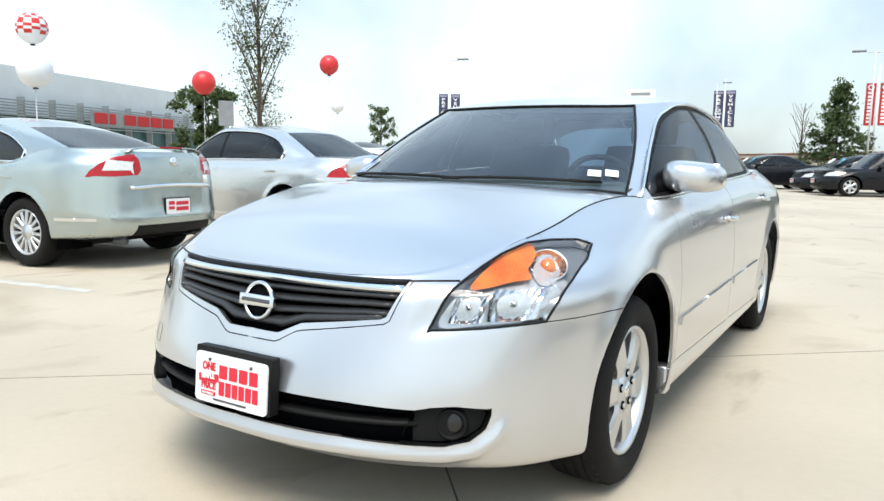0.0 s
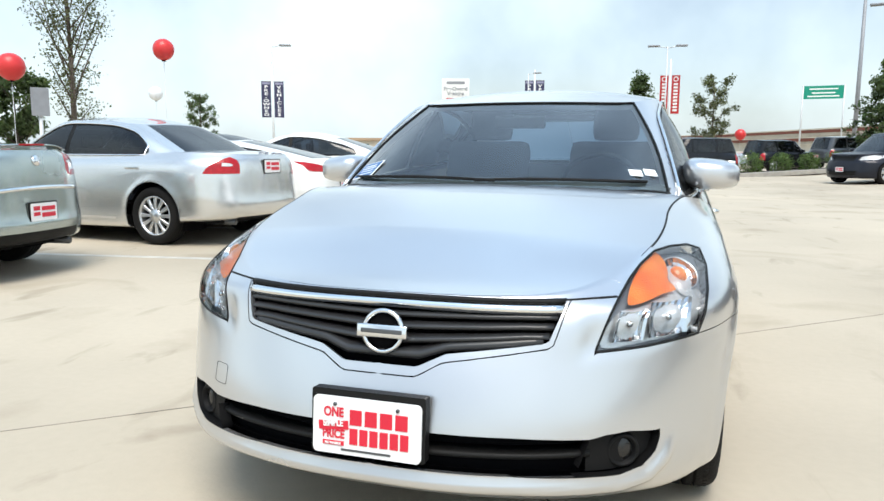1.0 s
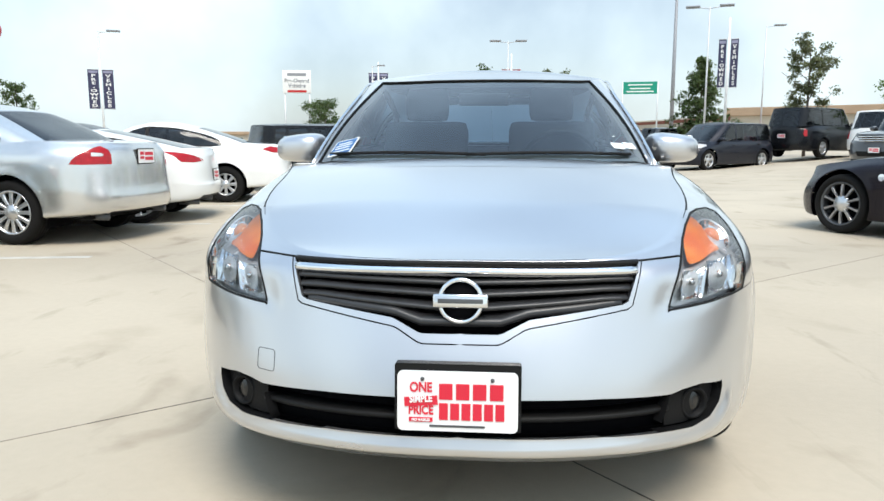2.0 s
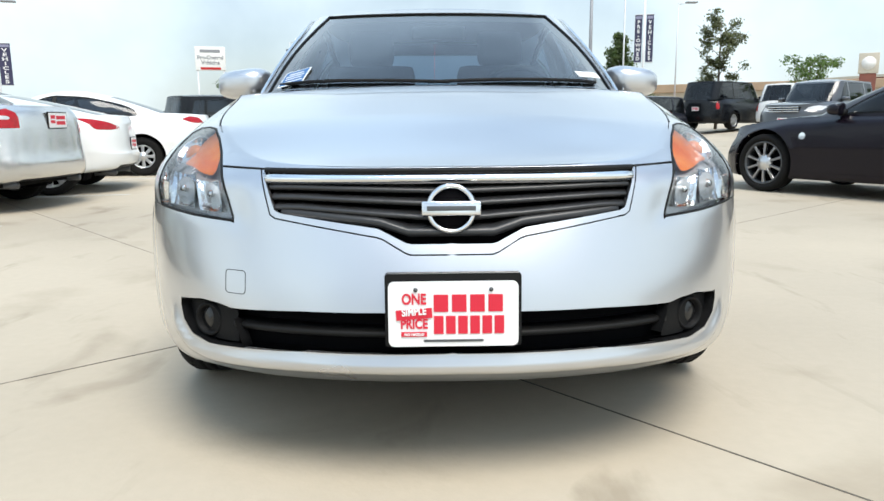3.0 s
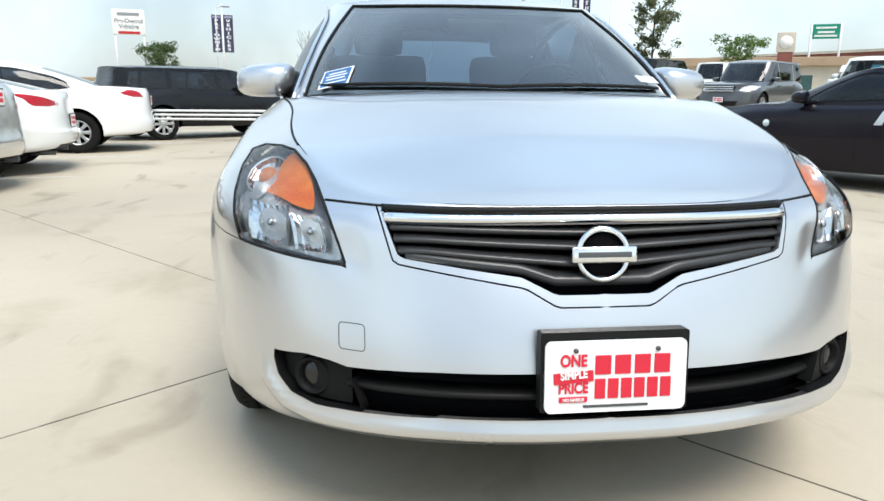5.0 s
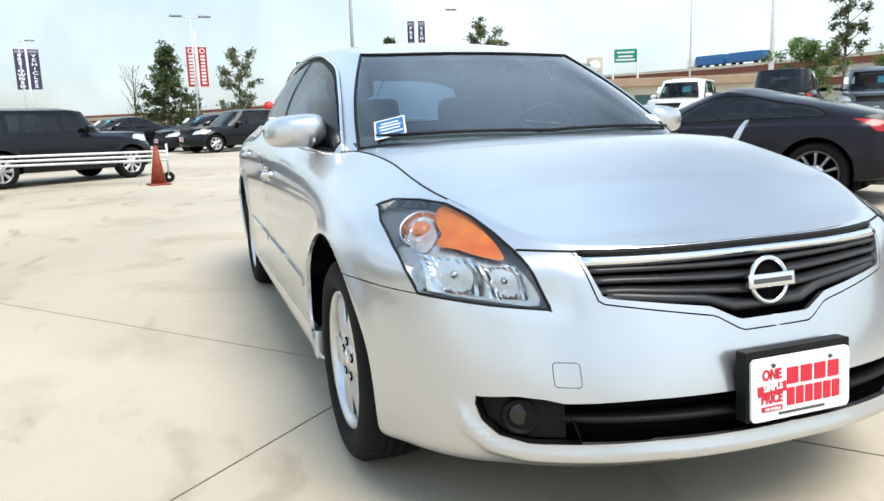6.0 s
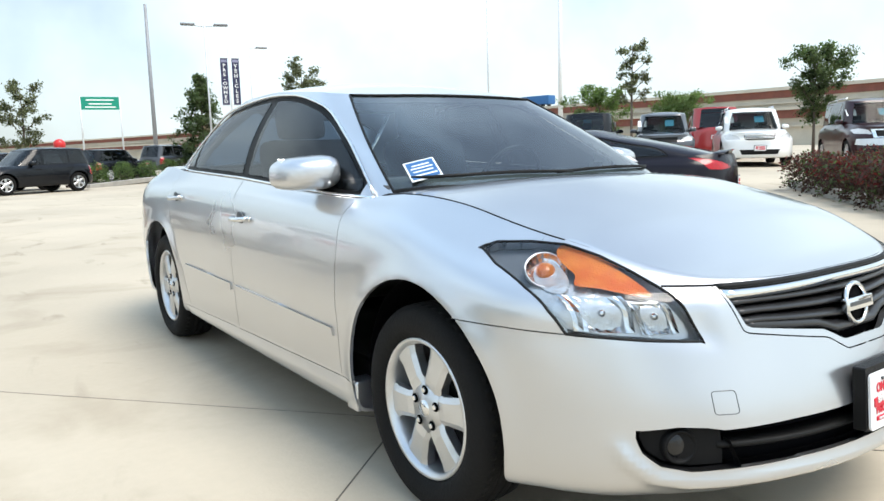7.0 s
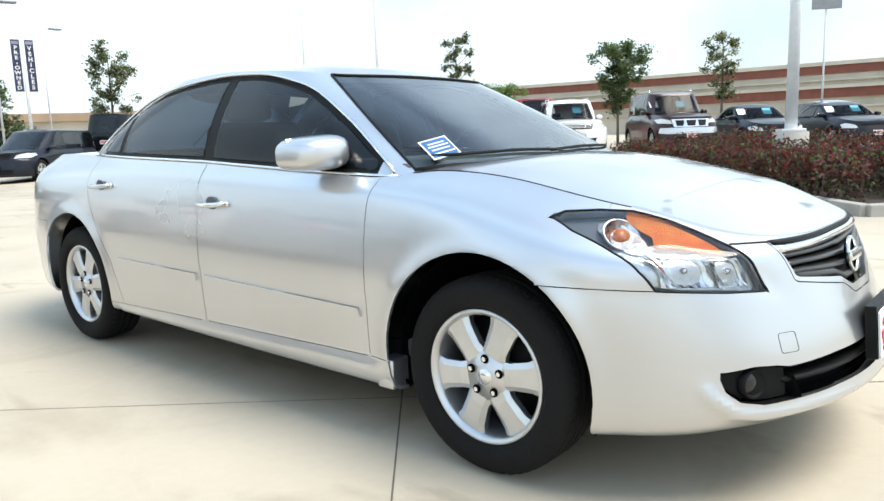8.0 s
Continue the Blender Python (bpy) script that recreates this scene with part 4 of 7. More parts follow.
def wire(points, r, seg=6, taper=0.0):
    """A round rod along a line of points."""
    bm = bmesh.new()
    pts = [Vector(p) for p in points]
    rings = []
    for i, p in enumerate(pts):
        if taper:
            r = taper * min(1.0, (min(i, len(pts) - 1 - i) + 2) / 10)
        d = (pts[min(i + 1, len(pts) - 1)] - pts[max(i - 1, 0)]).normalized()
        q = d.to_track_quat("Z", "Y").to_matrix()
        rings.append([bm.verts.new(p + q @ Vector((r * math.cos(2 * math.pi * k / seg), r * math.sin(2 * math.pi * k / seg), 0))) for k in range(seg)])
    for a, b in zip(rings, rings[1:]):
        for k in range(seg):
            bm.faces.new((a[k], a[(k + 1) % seg], b[(k + 1) % seg], b[k]))
    bm.faces.new(list(reversed(rings[0])))
    bm.faces.new(rings[-1])
    return bm


def nose_line(g, x, z):
    """The nose sheet's depth at x, z."""
    front = lambda V: V[..., 1] < -0.3
    return side_point(g, [0, 2], (x, z), front)


def louver(g, xs, zs, depth, height, tilt, sink, mat, parent, name):
    """A bar across the grille that follows the nose's curve."""
    bm = bmesh.new()
    rings = []
    for x, z in zip(xs, zs):
        p, n = nose_line(g, float(x), float(z))
        y = p.y + sink
        prof = [(0.0, -height * 0.5), (-0.004, 0.0), (0.002, height * 0.35), (depth, height * 0.5 + tilt), (depth, -height * 0.3 + tilt)]
        rings.append([bm.verts.new((x, y + a, z + b)) for a, b in prof])
    for a, b in zip(rings, rings[1:]):
        for k in range(5):
            bm.faces.new((a[k], a[(k + 1) % 5], b[(k + 1) % 5], b[k]))
    bm.faces.new(rings[0])
    bm.faces.new(rings[-1])
    bmesh.ops.recalc_face_normals(bm, faces=bm.faces)
    return part(name, bm, mat, parent)


def main_front(root, g, mat, bump):
    """Nose of the silver sedan: bumper skin, grille, intake."""
    front = lambda V: V[..., 1] < -0.3
    g.free |= bump
    # Only the gap round the towing-eye cover is drawn, its shade as a rod.
    sqr = [(-0.519 + x, 0.479 + z) for x, z in round_rect(0.054, 0.054, 0.008, 3)]
    V, F, N = on_sheet(g, sqr, [0, 2], front, 1, -0.0002, 1)
    ring_ = [Vector(v) for v in V[1:]]
    part("tow_cover_gap", wire(ring_ + ring_[:2], 0.0011), GRILLE_GREY, root, "grey rod for the shaded gap round the small square towing-eye cover")
    sur = g.cut([(-0.464, 0.80), (-0.462, 0.742), (-0.430, 0.632), (-0.165, 0.590), (-0.10, 0.553), (0.10, 0.553), (0.165, 0.590), (0.430, 0.632), (0.462, 0.742), (0.464, 0.80)], [0, 2], front)
    gr = new("grille")
    gr.parent = root
    g.panel("grille_surround", sur, mat, gr, "silver trim round the grille", gap=0.0018, thick=0.018)
    bump = bump & g.free
    g.free &= ~bump
    g.panel("front_bumper", bump, mat, root, gap=0.002, thick=0.018)
    # bars
    # Black strip and rods stand in for the shaded gap under the hood's edge.
    louver(g, np.linspace(-0.452, 0.452, 41), np.full(41, 0.7405), 0.03, 0.015, 0.0, -0.004, BLACK_PLASTIC, gr, "hood_front_shade")
    for sg in (1, -1):
        pts = [nose_line(g, sg * x, float(np.interp(x, [0.45, 0.60], [0.744, 0.749])))[0] for x in np.linspace(0.45, 0.572, 9)]
        part("nose_gap_shade", wire(pts, 0.0032), BLACK_PLASTIC, gr, "black rod standing in for the shaded gap under the hood")
    top = [(x, 0.722) for x in np.linspace(-0.448, 0.448, 41)]
    louver(g, [p[0] for p in top], [p[1] for p in top], 0.03, 0.024, 0.004, -0.004, CHROME, gr, "chrome_bar")
    for z, hw, dip in ((0.702, 0.436, 0.010), (0.679, 0.428, 0.016), (0.656, 0.420, 0.026)):
        xs = np.linspace(-hw, hw, 41)
        zs = z - dip * np.clip(1 - np.abs(xs) / 0.36, 0, 1) ** 1.0
        louver(g, xs, zs, 0.035, 0.014, 0.006, 0.008, GRILLE_BAR, gr, "grille_bar")
    xs = np.concatenate([np.linspace(-0.405, -0.18, 12), np.linspace(-0.165, -0.10, 6), np.linspace(-0.08, 0.08, 7), np.linspace(0.10, 0.165, 6), np.linspace(0.18, 0.405, 12)])
    zs = np.interp(np.abs(xs), [0, 0.10, 0.17, 0.41], [0.606, 0.606, 0.628, 0.650])
    louver(g, xs, zs - 0.004, 0.03, 0.022, 0.008, 0.010, GRILLE_BAR, gr, "grille_bar")
    # lower intake
    it = new("lower_intake")
    it.parent = root
    xs = np.linspace(-0.53, 0.53, 33)
    louver(g, xs, np.full(33, 0.374), 0.05, 0.016, 0.004, 0.022, BLACK_PLASTIC, it, "intake_bar")
    for sg in (1, -1):
        fp = [(0.532, 0.409), (0.566, 0.416), (0.62, 0.419), (0.687, 0.408), (0.689, 0.394), (0.679, 0.362), (0.651, 0.336), (0.60, 0.325), (0.532, 0.329)]
        fp = fp if sg > 0 else mirror_x(fp)
        V, F, N = on_sheet(g, fp, [0, 2], front, 4, 0.024, 3)
        bez = arr_part("fog_bezel", V, F, FOG_BLACK, it, "black plastic surround", True, N)
        p, n = nose_line(g, sg * 0.618, 0.374)
        bm = bmesh.new()
        lathe(bm, [(0.030, -0.006), (0.034, 0.004), (0.039, 0.008), (0.043, 0.004), (0.046, -0.012)], 32)
        q = (n + Vector((0, -0.6, 0))).to_track_quat("X", "Z").to_matrix().to_4x4()
        fog = part("fog_light", bm, FOG_BLACK, bez, "small round fog lamp")
        fog.matrix_basis = Matrix.Translation(p - n * 0.021) @ q
        bm = bmesh.new()
        lathe(bm, [(0.0, -0.001), (0.015, -0.003), (0.026, -0.006), (0.032, -0.009)], 28)
        lens = part("fog_lens", bm, FOG_LENS, bez, "dark glossy lamp glass")
        lens.matrix_basis = Matrix.Translation(p - n * 0.019) @ q
        # wall of the recess, between the bumper skin and the bezel
        V, F, N = on_sheet(g, [(x, z) for x, z in INTAKE[2:11]] if sg > 0 else mirror_x(INTAKE[2:11]), [0, 2], front, 1, 0.0, 4)
        top, m_ = V[1:], len(V) - 1
        low = top - N[1:] * 0.034
        W = np.concatenate([top, low])
        arr_part("recess_wall", W, [(k, k + 1, m_ + k + 1, m_ + k) for k in range(m_ - 1)], FOG_BLACK, it)
    # Added near-black sheet behind the nose, standing in for shade in its openings.
    g.panel("nose_shade_shell", np.ones(g.free.shape, bool) & (g.centres()[..., 1] < -0.36), DARK, root, thick=0.0, gap=0.0, sink=0.062, rim=False)


def main_details(root, g, cg, mat, s):
    """Lamps' insides, badge, plate, trims, handles, wipers, stickers and seats of the silver sedan."""
    lamps = [o for o in root.children if o.name.startswith("headlight")]
    for lamp, sg in zip(lamps, (1, -1)):
        fr = (lambda V: (V[..., 1] < -0.12) & (V[..., 0] > 0.3)) if sg > 0 else (lambda V: (V[..., 1] < -0.12) & (V[..., 0] < -0.3))
        def patch(nm, poly, material, sink, label=""):
            q = rounded(poly) if sg > 0 else mirror_x(rounded(poly))
            V, F, N = on_sheet(g, q, [0, 2], fr, 5, sink, 1)
            return arr_part(nm, V, F, material, lamp, label, True, N)
        patch("reflector", [(0.552, 0.632), (0.66, 0.637), (0.780, 0.648), (0.800, 0.70), (0.796, 0.750), (0.735, 0.768), (0.65, 0.740), (0.596, 0.727), (0.572, 0.69)], REFLECTOR, 0.026)
        def top_patch(nm, poly, material, sink, label=""):
            q = rounded(poly, 3) if sg > 0 else mirror_x(rounded(poly, 3))
            V, F, N = on_sheet(g, q, [0, 1], lambda V: fr(V) & (V[..., 2] > 0.6), 5, sink, 1)
            return arr_part(nm, V, F, material, lamp, label, True, N)
        top_patch("amber_reflector", [(0.662, -0.388), (0.688, -0.402), (0.698, -0.445), (0.700, -0.480), (0.722, -0.500), (0.688, -0.548), (0.648, -0.606), (0.606, -0.646), (0.602, -0.60), (0.614, -0.53), (0.637, -0.455)], AMBER, 0.011, "amber turn signal")
        top_patch("side_reflector", [(0.706, -0.345), (0.745, -0.335), (0.770, -0.39), (0.772, -0.45), (0.748, -0.488), (0.715, -0.470), (0.702, -0.42)], REFLECTOR, 0.022)
        for x, z, r, inner, ax, deep in ((0.733, -0.404, 0.058, AMBER, 1, 0.022),):
            p, n = side_point(g, [0, ax], (sg * x, z), lambda V: fr(V) & (V[..., 2] > 0.6))
            q = (n + Vector((0, -0.4, 0))).to_track_quat("X", "Z").to_matrix().to_4x4()
            # ribbed bowl with a bright rim
            bm = bmesh.new()
            seg = 16
            lathe(bm, [(r * 0.16, -deep), (r * 0.36, -deep * 0.85), (r * 0.55, -deep * 0.62), (r * 0.74, -deep * 0.34), (r * 0.92, 0.001)], seg)
            bowl = part("lamp_bowl", bm, FACET, lamp, "faceted chrome bowl", smooth=False)
            bowl.matrix_basis = Matrix.Translation(p - n * 0.016) @ q
            bm = bmesh.new()
            lathe(bm, [(r * 0.90, 0.001), (r * 0.93, 0.003), (r * 0.98, 0.001), (r * 1.0, -0.004)], 32)
            part("bowl_rim", bm, ALLOY, bowl)
            bm = bmesh.new()
            bmesh.ops.create_uvsphere(bm, u_segments=14, v_segments=8, radius=r * 0.46)
            part("bulb", bm, inner, bowl).matrix_basis = pose(-deep * 0.35, 0, 0) @ Matrix.Diagonal((0.7, 1, 1, 1))
        for x0, x1, z0, z1, lean in ((0.662, 0.768, 0.646, 0.738, 0.0), (0.580, 0.656, 0.642, 0.722, 0.014)):
            nx, nz = 13, 7
            V = []
            for j in range(nz + 1):
                for i in range(nx + 1):
                    u, v = i / nx, j / nz
                    p, n = side_point(g, [0, 2], (sg * (x0 + (x1 - x0) * u + lean * (v - 0.5)), z0 + (z1 - z0) * v), fr)
                    rib = 0.0022 if i % 2 else 0.0
                    V.append(p - n * (0.012 + 0.026 * math.sin(math.pi * u) * math.sin(math.pi * (0.12 + 0.76 * v)) + rib))
            F = [(j * (nx + 1) + i, j * (nx + 1) + i + 1, (j + 1) * (nx + 1) + i + 1, (j + 1) * (nx + 1) + i) for j in range(nz) for i in range(nx)]
            cell = arr_part("lamp_cell", V, F, FACET, lamp, "ribbed chrome reflector", False)
            p, n = side_point(g, [0, 2], (sg * (x0 + x1) / 2, (z0 + z1) / 2), fr)
            q = (n + Vector((0, -0.6, 0))).to_track_quat("X", "Z").to_matrix().to_4x4()
            bm = bmesh.new()
            lathe(bm, [(0.0, 0.008), (0.007, 0.007), (0.0095, 0.002), (0.0095, -0.016)], 16)
            part("bulb_shield", bm, CHROME, cell).matrix_basis = Matrix.Translation(p - n * 0.022) @ q
            bm = bmesh.new()
            lathe(bm, [(0.013, -0.012), (0.0165, -0.010), (0.0165, -0.018)], 18)
            part("bulb_collar", bm, CHROME, cell).matrix_basis = Matrix.Translation(p - n * 0.022) @ q
    # badge
    bp = nose_line(g, 0.0, 0.655)[0]
    badge = new("badge")
    badge.parent = root
    badge.matrix_basis = pose(0, bp.y - 0.012, 0.655, -10) @ Matrix.Diagonal((0.94, 1, 0.94, 1))
    bm = bmesh.new()
    k, m2 = 48, 10
    rings = []
    for i in range(k):
        t = 2 * math.pi * i / k
        rings.append([bm.verts.new(((0.056 + 0.0068 * math.cos(2 * math.pi * j / m2)) * math.cos(t), 0.007 * math.sin(2 * math.pi * j / m2), (0.056 + 0.0068 * math.cos(2 * math.pi * j / m2)) * math.sin(t))) for j in range(m2)])
    for i in range(k):
        a, b = rings[i], rings[(i + 1) % k]
        for j in range(m2):
            bm.faces.new((a[j], b[j], b[(j + 1) % m2], a[(j + 1) % m2]))
    part("ring", bm, CHROME, badge, "polished chrome ring")
    part("bar", boxes((-0.073, 0.073, -0.014, 0.004, -0.018, 0.018), bevel=0.004), CHROME, badge, "polished chrome bar")
    part("bar_print", boxes((-0.060, 0.060, -0.0155, -0.0135, -0.006, 0.006), bevel=0.001), GRILLE_GREY, badge)
    bm = tube(bmesh.new(), (0, 0.012, 0), (0, 0.004, 0), 0.054, seg=40)
    part("badge_back", bm, DARK, badge)
    # plate
    pl = new("number_plate")
    pl.parent = root
    pl.matrix_basis = pose(0, -0.948, 0.438, -4) @ Matrix.Diagonal((0.95, 1.0, 0.97, 1.0))
    part("plate_bracket", prism(bmesh.new(), round_rect(0.320, 0.168, 0.006), 0.032, pose(0, 0.002, 0.004)), BLACK_PLASTIC, pl, "black plastic bracket", smooth=False)
    part("plate_sheet", prism(bmesh.new(), round_rect(0.304, 0.150, 0.014, 6), 0.006, pose(0, -0.006, -0.004)), PLATE_WHITE, pl, "white dealer plate", smooth=False)
    for sx in (-0.088, 0.088):
        part("bolt", tube(bmesh.new(), (sx, -0.010, 0.052), (sx, -0.004, 0.052), 0.005, seg=12), GRILLE_GREY, pl)
    for word, z, x0, x1, h in (("upper", 0.021, -0.046, 0.124, 0.040), ("lower", -0.029, -0.046, 0.124, 0.042)):
        n = 4 if word == "upper" else 6
        stp = (x1 - x0) / n
        for i in range(n):
            part("red_bar", boxes((x0 + i * stp, x0 + (i + 0.80) * stp, -0.0085, -0.0055, z - h / 2, z + h / 2), bevel=0.001), PLATE_RED, pl, smooth=False)
    for body, z, size, tilt, col in (("ONE", 0.030, 0.034, 0, PLATE_RED), ("SIMPLE", 0.002, 0.024, 4, PLATE_WHITE), ("PRICE", -0.027, 0.031, 0, PLATE_RED), ("NO HASSLE!", -0.050, 0.0085, 0, PLATE_WHITE)):
        me = text_mesh(body, size, 0.0008)
        me.materials.append(col)
        o = new("writing", me)
        o.parent = pl
        o.matrix_basis = pose(-0.092, -0.0105 if col is PLATE_WHITE else -0.0075, z, 90, 0, 0) @ pose(0, 0, 0, 0, 0, tilt) @ Matrix.Diagonal((0.80 if size > 0.02 else 1.0, 1, 1, 1))
    part("red_bar", boxes((-0.134, -0.050, -0.0092, -0.0055, -0.0105, 0.0125), m=pose(0, 0, 0.002, 0, -4, 0)), PLATE_RED, pl, smooth=False)
    part("red_bar", boxes((-0.122, -0.062, -0.0092, -0.0055, -0.0555, -0.0445)), PLATE_RED, pl, smooth=False)
    part("grey_bar", boxes((-0.07, 0.07, -0.0085, -0.0055, -0.068, -0.063)), GRILLE_GREY, pl, smooth=False)
    # side trims
    for sg in (1, -1):
        sd = (lambda V: V[..., 0] > 0.6) if sg > 0 else (lambda V: V[..., 0] < -0.6)
        poly = [(0.505, 0.452), (0.515, 0.482), (1.49, 0.503), (1.49, 0.471)]
        thick_patch("side_moulding", g, poly, [1, 2], sd, mat, root, 0.009, -0.002, rings=3, dense=24)
        poly = [(1.55, 0.472), (1.55, 0.504), (2.27, 0.516), (2.26, 0.486)]
        thick_patch("side_moulding", g, poly, [1, 2], sd, mat, root, 0.009, -0.002, rings=3, dense=20)
        # bright line round the windows
        low = [side_point(cg, [1, 2], (y, z), sd)[0] for y, z in zip(np.linspace(0.46, 2.69, 40), np.interp(np.linspace(0.46, 2.69, 40), [0.46, 1.55, 2.69], [0.932, 0.991, 1.028]))]
        part("waist_strip", wire([p + Vector((sg * 0.004, 0, 0)) for p in low], 0.007), CHROME, root, "bright metal strip under the windows")
        up = [side_point(cg, [1, 2], (float(y), float(z)), sd)[0] + Vector((sg * 0.008, 0, 0.006)) for y, z in zip(np.linspace(0.47, 2.70, 50), pchip(s["arch_line"], np.linspace(0.47, 2.70, 50)))]
        part("window_strip", wire(up, 0.0065), CHROME, root, "thin bright metal strip over the windows")
        for y, z in ((1.40, 0.815), (2.41, 0.872)):
            p, n = side_point(g, [1, 2], (y, z), sd)
            h = new("door_handle")
            h.parent = root
            h.matrix_basis = Matrix.Translation(p) @ pose(0, 0, 0, -2, sg * 10, 0)
            bm = bmesh.new()
            bmesh.ops.create_uvsphere(bm, u_segments=20, v_segments=10, radius=1)
            bmesh.ops.transform(bm, verts=bm.verts, matrix=Matrix.Diagonal((0.008, 0.045, 0.034, 1)))
            part("recess", bm, GRILLE_GREY, h)
            pts = [(sg * (0.006 + 0.028 * math.sin(math.pi * min(1, max(0, t)) ) ** 0.5), -0.095 + 0.19 * t, 0.004) for t in np.linspace(0, 1, 17)]
            bm = wire(pts, 0.011, 8)
            part("grip", bm, CHROME if y < 2 else mat, h)
            bm = tube(bmesh.new(), (sg * 0.0, -0.118, 0.002), (sg * 0.010, -0.118, 0.002), 0.012, seg=14)
            part("lock", bm, CHROME, h)
        flap = boxes((min(sg * 0.80, sg * 0.884), max(sg * 0.80, sg * 0.884), 0.372, 0.448, 0.205, 0.312), bevel=0.008)
        part("splash_guard", flap, mat, root)
    # wipers
    wr = lambda V: V[..., 1] < 1.1
    for x0, x1 in ((-0.62, 0.03), (-0.05, 0.60)):
        pts = [side_point(cg, [0, 2], (x, 0.995 + 0.008 * math.sin(math.pi * t)), wr)[0] + Vector((0, -0.010, 0.005)) for t, x in zip(np.linspace(0, 1, 14), np.linspace(x0, x1, 14))]
        part("wiper", wire(pts, 0.007), BLACK_PLASTIC, root, "black wiper blade")
    # stickers on the glass
    st = new("price_card")
    st.parent = root
    gp, gn = side_point(cg, [0, 2], (-0.562, 1.024), wr)
    xa = Vector((0.115, -0.085, 0.0)).normalized()
    up_ = (gn.cross(xa)).normalized()
    up_ = up_ if up_.z > 0 else -up_
    fm = Matrix((xa, -gn, up_)).transposed().to_4x4()
    st.matrix_basis = Matrix.Translation(gp + gn * 0.004) @ fm @ pose(-0.004, 0, 0, 0, -20, 0) @ Matrix.Diagonal((0.82, 1, 1, 1))
    part("card", boxes((-0.070, 0.070, -0.001, 0.001, -0.060, 0.060)), PAPER, st, "white printed card", smooth=False)
    part("blue_field", boxes((-0.062, 0.062, -0.0025, -0.0005, -0.052, 0.052)), BLUE_PRINT, st, smooth=False)
    for z, hw in ((0.028, 0.04), (0.010, 0.05), (-0.010, 0.045), (-0.033, 0.055)):
        part("white_bar", boxes((-hw, hw, -0.0035, -0.0015, z - 0.0035, z + 0.0035)), PAPER, st, smooth=False)
    for x in (0.555, 0.607):
        gp, gn = side_point(cg, [0, 2], (x, 1.030), wr)
        me = boxes((-0.026, 0.026, -0.001, 0.001, -0.022, 0.022))
        o = part("inspection_sticker", me, PAPER, root, smooth=False)
        o.matrix_basis = Matrix.Translation(gp + gn * 0.003) @ Matrix((Vector((1, 0.25, 0)).normalized(), -gn, gn.cross(Vector((1, 0.25, 0))).normalized() * -1)).transposed().to_4x4()
    # cabin
    part("dashboard", boxes((-0.70, 0.70, 0.42, 0.95, 0.80, 0.985), bevel=0.05), DASH, root)
    sw = bmesh.new()
    lathe(sw, [(0.185 + 0.014 * math.cos(2 * math.pi * k / 8), 0.014 * math.sin(2 * math.pi * k / 8)) for k in range(9)], 36)
    o = part("steering_wheel", sw, BLACK_PLASTIC, root)
    o.matrix_basis = pose(0.37, 1.02, 0.93, 0, 0, 90) @ pose(0, 0, 0, 0, -25, 0)
    for sx in (-0.37, 0.37):
        seat = new("front_seat")
        seat.parent = root
        seat.matrix_basis = pose(sx, 1.35, 0.0)
        part("cushion", boxes((-0.26, 0.26, -0.25, 0.28, 0.42, 0.60), bevel=0.06), CLOTH, seat)
        part("backrest", boxes((-0.25, 0.25, -0.07, 0.07, 0.0, 0.64), bevel=0.055, m=pose(0, 0.25, 0.55, -18)), CLOTH, seat)
        part("headrest", boxes((-0.13, 0.13, -0.05, 0.05, 0.0, 0.20), bevel=0.045, m=pose(0, 0.47, 1.17, -14)), CLOTH, seat)
    part("rear_seat", boxes((-0.62, 0.62, 2.15, 2.65, 0.40, 0.58), (-0.62, 0.62, 2.55, 2.75, 0.5, 1.02), bevel=0.06), CLOTH, root)
    part("rear_shelf", boxes((-0.62, 0.62, 2.6, 3.1, 0.965, 0.985)), DASH, root)
    part("floor_pan", boxes((-0.78, 0.78, 0.35, 3.0, 0.30, 0.36)), DASH, root)
    part("interior_mirror", boxes((-0.12, 0.12, 0.86, 0.885, 1.215, 1.275), bevel=0.012), BLACK_PLASTIC, root)


# ---- ground ----
def ground_height(x, y):
    u = np.clip((y - 4.0) / 12.0, 0, 1)
    u = u * u * (3 - 2 * u)
    t = np.clip((x - 9.0 + 3.5 * u) / 10.0, 0, 1)
    return (0.32 + 0.14 * u) * t * t * (3 - 2 * t)


def make_ground():
    xs = np.concatenate([[-1500, -500, -200, -100], np.arange(-60, 60.1, 2.0), [100, 200, 500, 1500]])
    V = [(x, y, float(ground_height(x, y))) for y in xs for x in xs]
    n = len(xs)
    F = [(j * n + i, j * n + i + 1, (j + 1) * n + i + 1, (j + 1) * n + i) for j in range(n - 1) for i in range(n - 1)]
    return tagged(new("ground", mesh_of("ground", V, F, CONCRETE)), "pale worn concrete of a car park", "ground", kind="structure")


